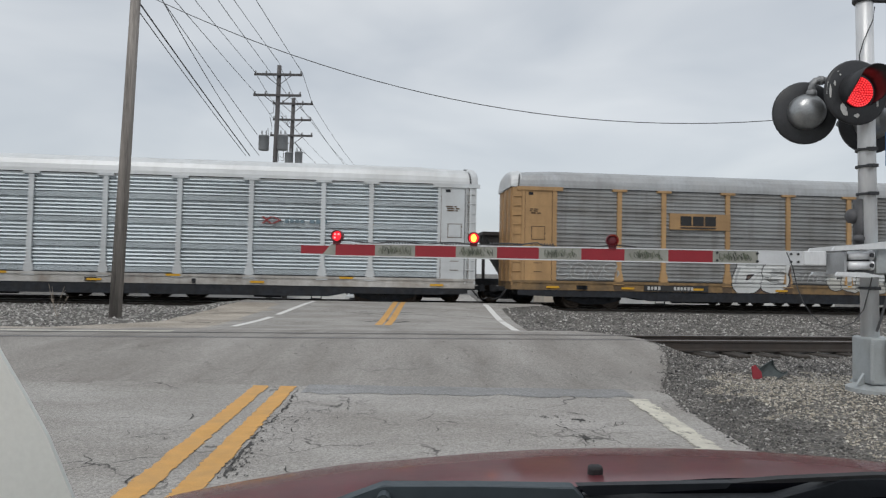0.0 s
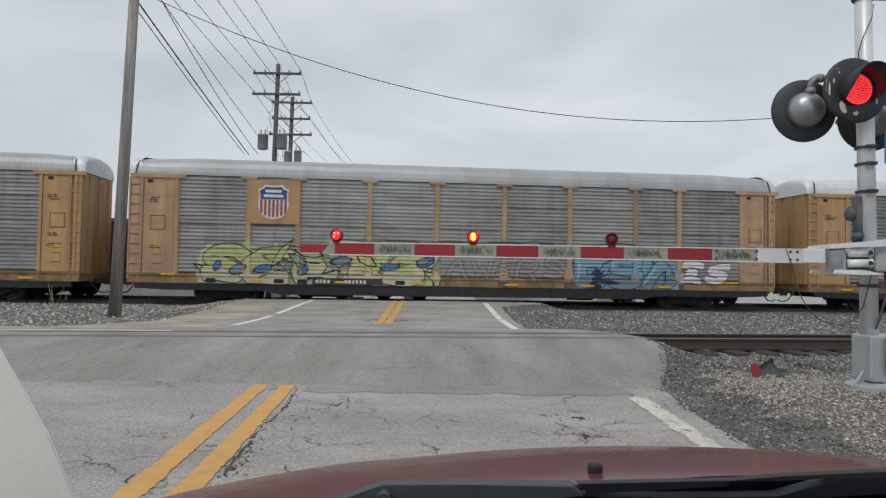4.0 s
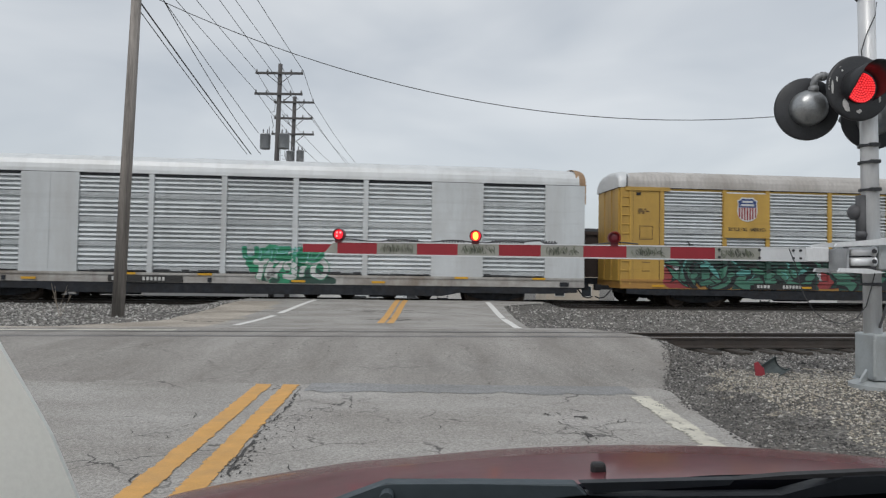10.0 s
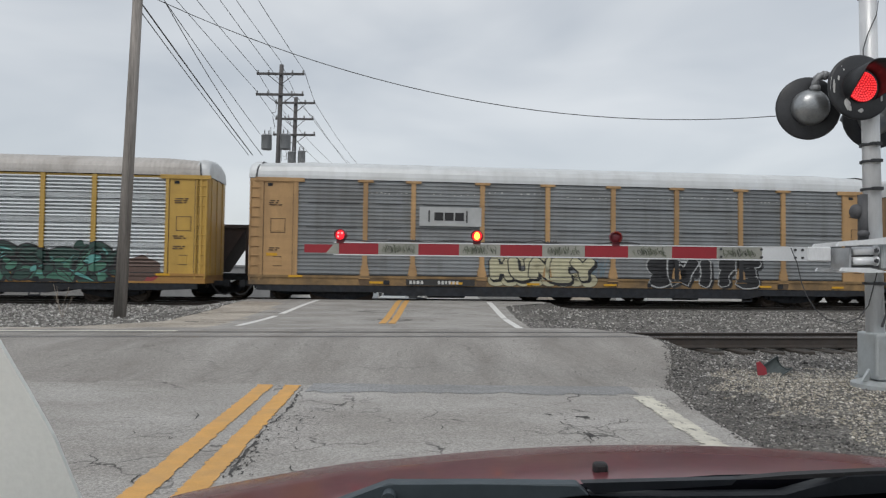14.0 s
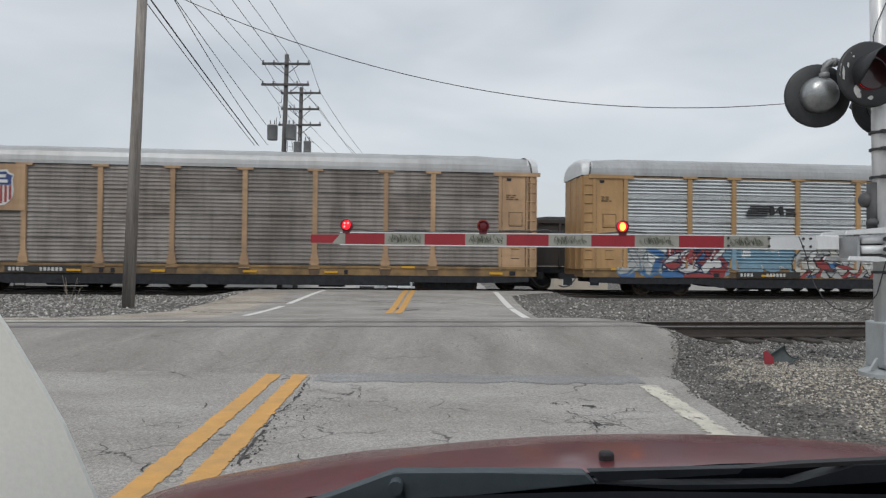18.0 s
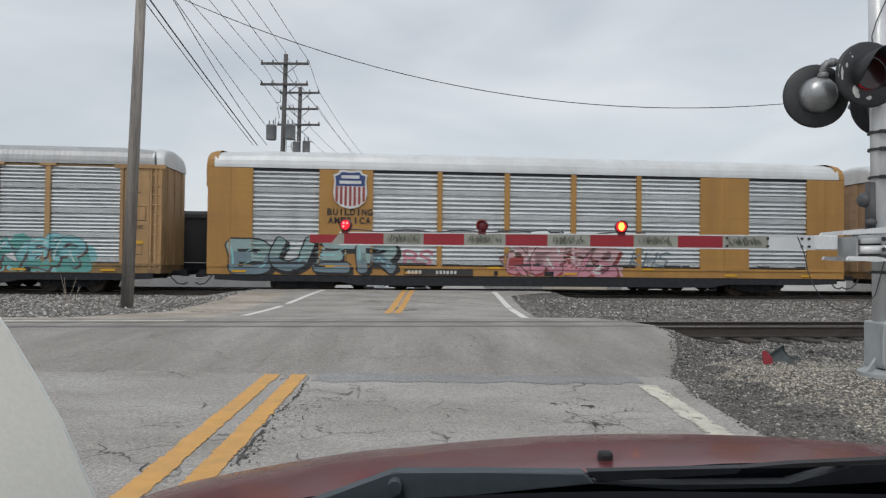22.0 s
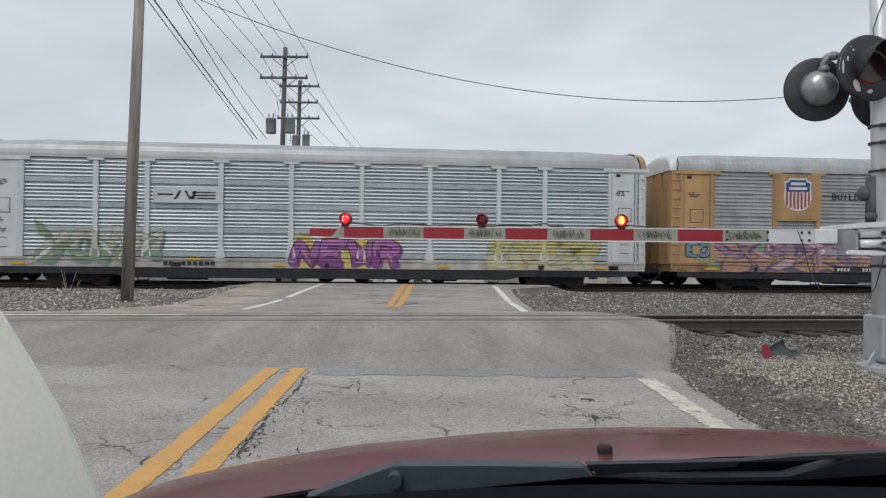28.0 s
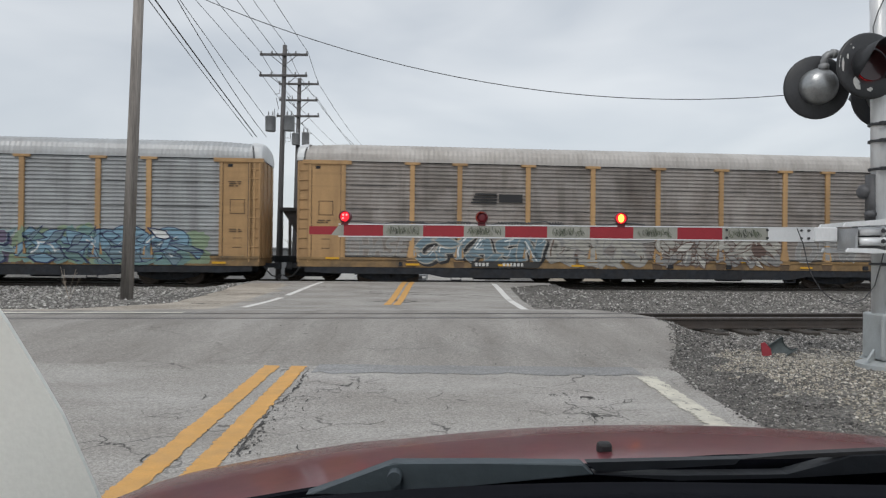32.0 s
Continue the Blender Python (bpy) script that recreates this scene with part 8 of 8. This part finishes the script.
stone_mix("dark_stone", ((0.03, 0.029, 0.028), (0.07, 0.067, 0.064), (0.10, 0.096, 0.09), (0.14, 0.133, 0.125), (0.18, 0.168, 0.155), (0.25, 0.235, 0.215), (0.55, 0.53, 0.50)))
stone_mix("mid_stone", ((0.04, 0.038, 0.036), (0.12, 0.114, 0.106), (0.20, 0.19, 0.176), (0.27, 0.257, 0.24), (0.37, 0.352, 0.328), (0.60, 0.578, 0.545)))
stone_mix("stone", ((0.0575, 0.0552, 0.0529), (0.127, 0.121, 0.115), (0.19, 0.182, 0.17), (0.241, 0.23, 0.218), (0.30, 0.285, 0.262), (0.50, 0.48, 0.45)))
stone_mix("tan_stone", ((0.13, 0.115, 0.097), (0.33, 0.295, 0.235), (0.45, 0.405, 0.33), (0.37, 0.34, 0.29), (0.54, 0.495, 0.42), (0.70, 0.67, 0.60)))


def stones(name, label, count, x0, x1, y0, y1, keep, small, large, seed, key="stone"):
    rng = random.Random(seed)
    verts, faces = [], []
    while len(faces) < count * 8:
        x, y = rng.uniform(x0, x1), rng.uniform(y0, y1)
        if not keep(x, y):
            continue
        r = small + (large - small) * rng.random() ** 2.2
        k = len(verts)
        z = (ground_z(x, y) if x > right_edge(y) or x < left_edge(y) else road_z(x, y)) + r * 0.25
        a = rng.uniform(0, 6.28)
        ca, sa = math.cos(a), math.sin(a)
        for dx, dy, dz in ((1, 0, 0), (0, 1, 0), (-1, 0, 0), (0, -1, 0), (0.2, 0.1, 0.8), (0, 0, -0.8)):
            u, v, w = (dx * rng.uniform(0.6, 1.3) + rng.uniform(-0.25, 0.25)) * r, (dy * rng.uniform(0.6, 1.1) + rng.uniform(-0.25, 0.25)) * r, dz * rng.uniform(0.6, 1.1) * r
            verts.append((x + u * ca - v * sa, y + u * sa + v * ca, z + w))
        for i in range(4):
            j = (i + 1) % 4
            faces += [(k + i, k + j, k + 4), (k + j, k + i, k + 5)]
    me = bpy.data.meshes.new(name)
    me.from_pydata(verts, [], faces)
    me.materials.append(M[key])
    tagged(part(name, me, None, None), label, "gravel", kind="stuff")


def off_right(x, y):
    return x > right_edge(y) + 0.05


def tan_zone(x, y):
    return off_right(x, y) and rail_gap(x, y) < -2.75 + 0.4 * noise.noise((x * 2, y * 2, 3)) and x > right_edge(y) + 0.7 + 0.5 * noise.noise((x * 1.5, y * 1.5, 8)) + 0.25 * noise.noise((x * 5, y * 5, 8))


def coarse_bed(x, y):
    """Coarse stones of the far track's bed; nearer the lane the ground is trodden grit."""
    return off_right(x, y) and rail_gap(x, y) > 0.15 and y + 0.62 * x > 22.9 + 1.6 * noise.noise((x * 0.5, y * 0.5, 2)) + 0.8 * noise.noise((x * 2, y * 2, 4))


def oily(x, y):
    """Dark streaks that fan out from the lane's edge along the tracks."""
    return rail_gap(x, y) > 1.2 and noise.noise((x * 0.35, y * 1.3, 7)) + 0.35 * noise.noise((x * 1.5, y * 4, 7)) > -0.55 + 0.2 * (x - 2.0)


def edge_zone(x, y):
    """The dark strip of grit and soil along the crumbling asphalt and below the near rail."""
    near = off_right(x + 0.07 + 0.16 * noise.noise((x * 3, y * 3, 6)) + 0.08 * noise.noise((x * 11, y * 11, 6)), y)
    return near and rail_gap(x, y) < -0.15 and not tan_zone(x, y)


stones("gravel", "grey and white loose gravel beside the road", 9000, 2.3, 9.0, 3.6, 11.4, lambda x, y: off_right(x, y) and rail_gap(x, y) < -0.15, 0.006, 0.022, 1)
stones("ballast", "dark track ballast with a few white stones along the near rail", 4500, 3.0, 10, 8.0, 11.8, lambda x, y: off_right(x, y) and -2.9 < rail_gap(x, y) < -0.12, 0.014, 0.034, 5, "dark_stone")
stones("gravel", "dark grit along the crumbling asphalt edge", 24000, 2.2, 8.0, 3.6, 11.2, edge_zone, 0.005, 0.016, 6, "dark_stone")
stones("gravel", "tan pebbles round the signal's base", 32000, 2.6, 8.0, 3.6, 9.0, tan_zone, 0.006, 0.018, 4, "tan_stone")
stones("ballast", "grey track ballast between the tracks", 11000, 2.4, 22, 11, 28, lambda x, y: coarse_bed(x, y), 0.02, 0.056, 2, "mid_stone")
stones("grit", "fine grey grit with a few stones between the tracks", 9000, 2.0, 16, 11, 23, lambda x, y: off_right(x, y) and rail_gap(x, y) > 0.15 and not coarse_bed(x, y) and not oily(x, y), 0.008, 0.03, 12, "mid_stone")
stones("grit", "dark oily grit beside the far lane", 17000, 2.0, 9, 12, 23, lambda x, y: off_right(x, y) and not coarse_bed(x, y) and oily(x, y), 0.014, 0.038, 13, "dark_stone")
stone_mix("pale_stone", ((0.10, 0.095, 0.09), (0.22, 0.21, 0.195), (0.36, 0.345, 0.32), (0.48, 0.46, 0.43), (0.30, 0.29, 0.27), (0.70, 0.68, 0.65)))
stones("ballast", "pale track ballast round the utility pole", 12000, -22, -6, 11, 27, lambda x, y: x < left_edge(y) - 0.05 and rail_gap(x, y) > 0.2, 0.022, 0.06, 3, "pale_stone")

# dark bits laid on the surface, added for the asphalt's pits and specks
stones("grit", "dark bits for the pits and specks of the crossing asphalt", 420, -4.5, 3.4, 7.4, 10.6, lambda x, y: x < right_edge(y) - 0.05 and noise.noise((x * 0.8, y * 0.8, 5)) + 0.12 * x > -0.1, 0.003, 0.011, 7, "dark_stone")

M["debris"] = mat("faded_grey_green_plastic", (0.075, 0.09, 0.09), 0.5, var=0.2, scale=12)


def weed(x, y, h, seed):
    """A dead weed: thin bare stems with side twigs."""
    rng = random.Random(seed)
    t = thing("weed", "dead leafless weed with thin pale stems", "weed", pose(x, y, ground_z(x, y) - 0.02), "dead weeds")
    for i in range(5):
        bm = bmesh.new()
        top = Vector((rng.uniform(-0.3, 0.3), rng.uniform(-0.1, 0.1), h * rng.uniform(0.6, 1.0)))
        mid = top * 0.5 + Vector((rng.uniform(-0.05, 0.05), 0, 0))
        chain(bm, [(0, 0, 0), mid, top], 0.006, 5)
        stem = part("stem", bm, M["dry_stem"], t)
        for k in range(2):
            bm = bmesh.new()
            p = mid.lerp(top, rng.uniform(0.0, 0.6))
            tube(bm, p, p + Vector((rng.uniform(-0.14, 0.14), 0, rng.uniform(0.1, 0.25))), 0.006, 0.003, n=5)
            part("twig", bm, M["dry_stem"], stem)


M["dry_stem"] = mat("dry_weed_stem", (0.30, 0.25, 0.20), 0.9, var=0.2, scale=10)
weed(-11.55, 19.9, 1.05, 1)
# broken plastic on the gravel
bm = bmesh.new()
slab(bm, [(-0.09, 0.0), (0.08, 0.0), (0.09, 0.12), (0.0, 0.24), (-0.07, 0.22)], -0.01, 0.01)
bevelled(bm, 0.004, 1)
tagged(part("plastic_shard", bm, M["arm_red"], None, at=pose(3.99, 8.25, ground_z(3.99, 8.25) - 0.005, -18, 0, 10) @ Matrix.Scale(0.76, 4)), "broken red plastic shard on the gravel", "debris")
bm = bmesh.new()
lathe(bm, [(0.10, -0.16), (0.125, -0.16), (0.125, 0.16), (0.10, 0.16)], "x", 20)
bmesh.ops.delete(bm, geom=[v for v in bm.verts if v.co.z > 0.03], context="VERTS")
bmesh.ops.solidify(bm, geom=bm.faces[:], thickness=0.01)
tagged(part("plastic_trim", bm, M["debris"], None, at=pose(4.20, 8.32, ground_z(4.20, 8.32) + 0.085, 40, -25, 20) @ Matrix.Scale(0.95, 4)), "curved grey-green piece of plastic trim on the gravel", "debris")


# ---- motion ----
SPEED, START = 11.264, 12.42
TRAVEL = [(t, START + SPEED * t) for t in (0.0, 8.0, 16.0, 24.0, 32.0)]
SHIFT = (0.05, -0.12, -0.03, -0.14, 0.2, 0.07, 0.06, 0.0, 0.32, 0.41, 0.16, 0.31, -0.25, -0.44)


def motions():
    for k, c in enumerate(TRAIN):
        rows = []
        for t, s in TRAVEL:
            p = along(k * PITCH - s + SHIFT[k], HALF, RAIL_Z)
            rows.append((t, Matrix.Translation(p) @ pose(0, 0, 0, 0, 0, math.degrees(TRACK_ANGLE))))
        walk(c, rows)
    for c, s0 in zip(COAL, COAL_AT):
        rows = []
        for t in (0.0, 16.0, 32.0):
            p = along(s0 + COAL_V * t, 5.05 + 0.75, RAIL_Z)
            rows.append((t, Matrix.Translation(p) @ pose(0, 0, 0, 0, 0, math.degrees(TRACK_ANGLE))))
        walk(c, rows)
    # flashing: each diode board turns over between its lit and its dark face
    start, period = 0.92, 1.2575
    half = period / 2
    for board, phase, base in ((BOARD_A, 0, 0), (ARM_BOARDS[1], 0, 0), (BOARD_B, 1, 0), (ARM_BOARDS[2], 1, 0)):
        rest = board.matrix_basis.copy()
        rows = []
        turn = 0.0 if phase == 0 else 180.0   # lit at the start for phase 0
        rows.append((0.0, rest @ pose(0, 0, 0, 0, 0, turn)))
        n = 0
        t = start - half
        while t < 32.0 - 0.15:
            rows.append((t - 0.05, rest @ pose(0, 0, 0, 0, 0, turn)))
            rows.append((t - 0.05 + 1 / 30, rest @ pose(0, 0, 0, 0, 0, turn + 60)))
            rows.append((t - 0.05 + 2 / 30, rest @ pose(0, 0, 0, 0, 0, turn + 120)))
            turn += 180
            rows.append((t - 0.05 + 3 / 30, rest @ pose(0, 0, 0, 0, 0, turn)))
            t += half
        rows.append((32.0, rest @ pose(0, 0, 0, 0, 0, turn)))
        walk(board, rows)


motions()
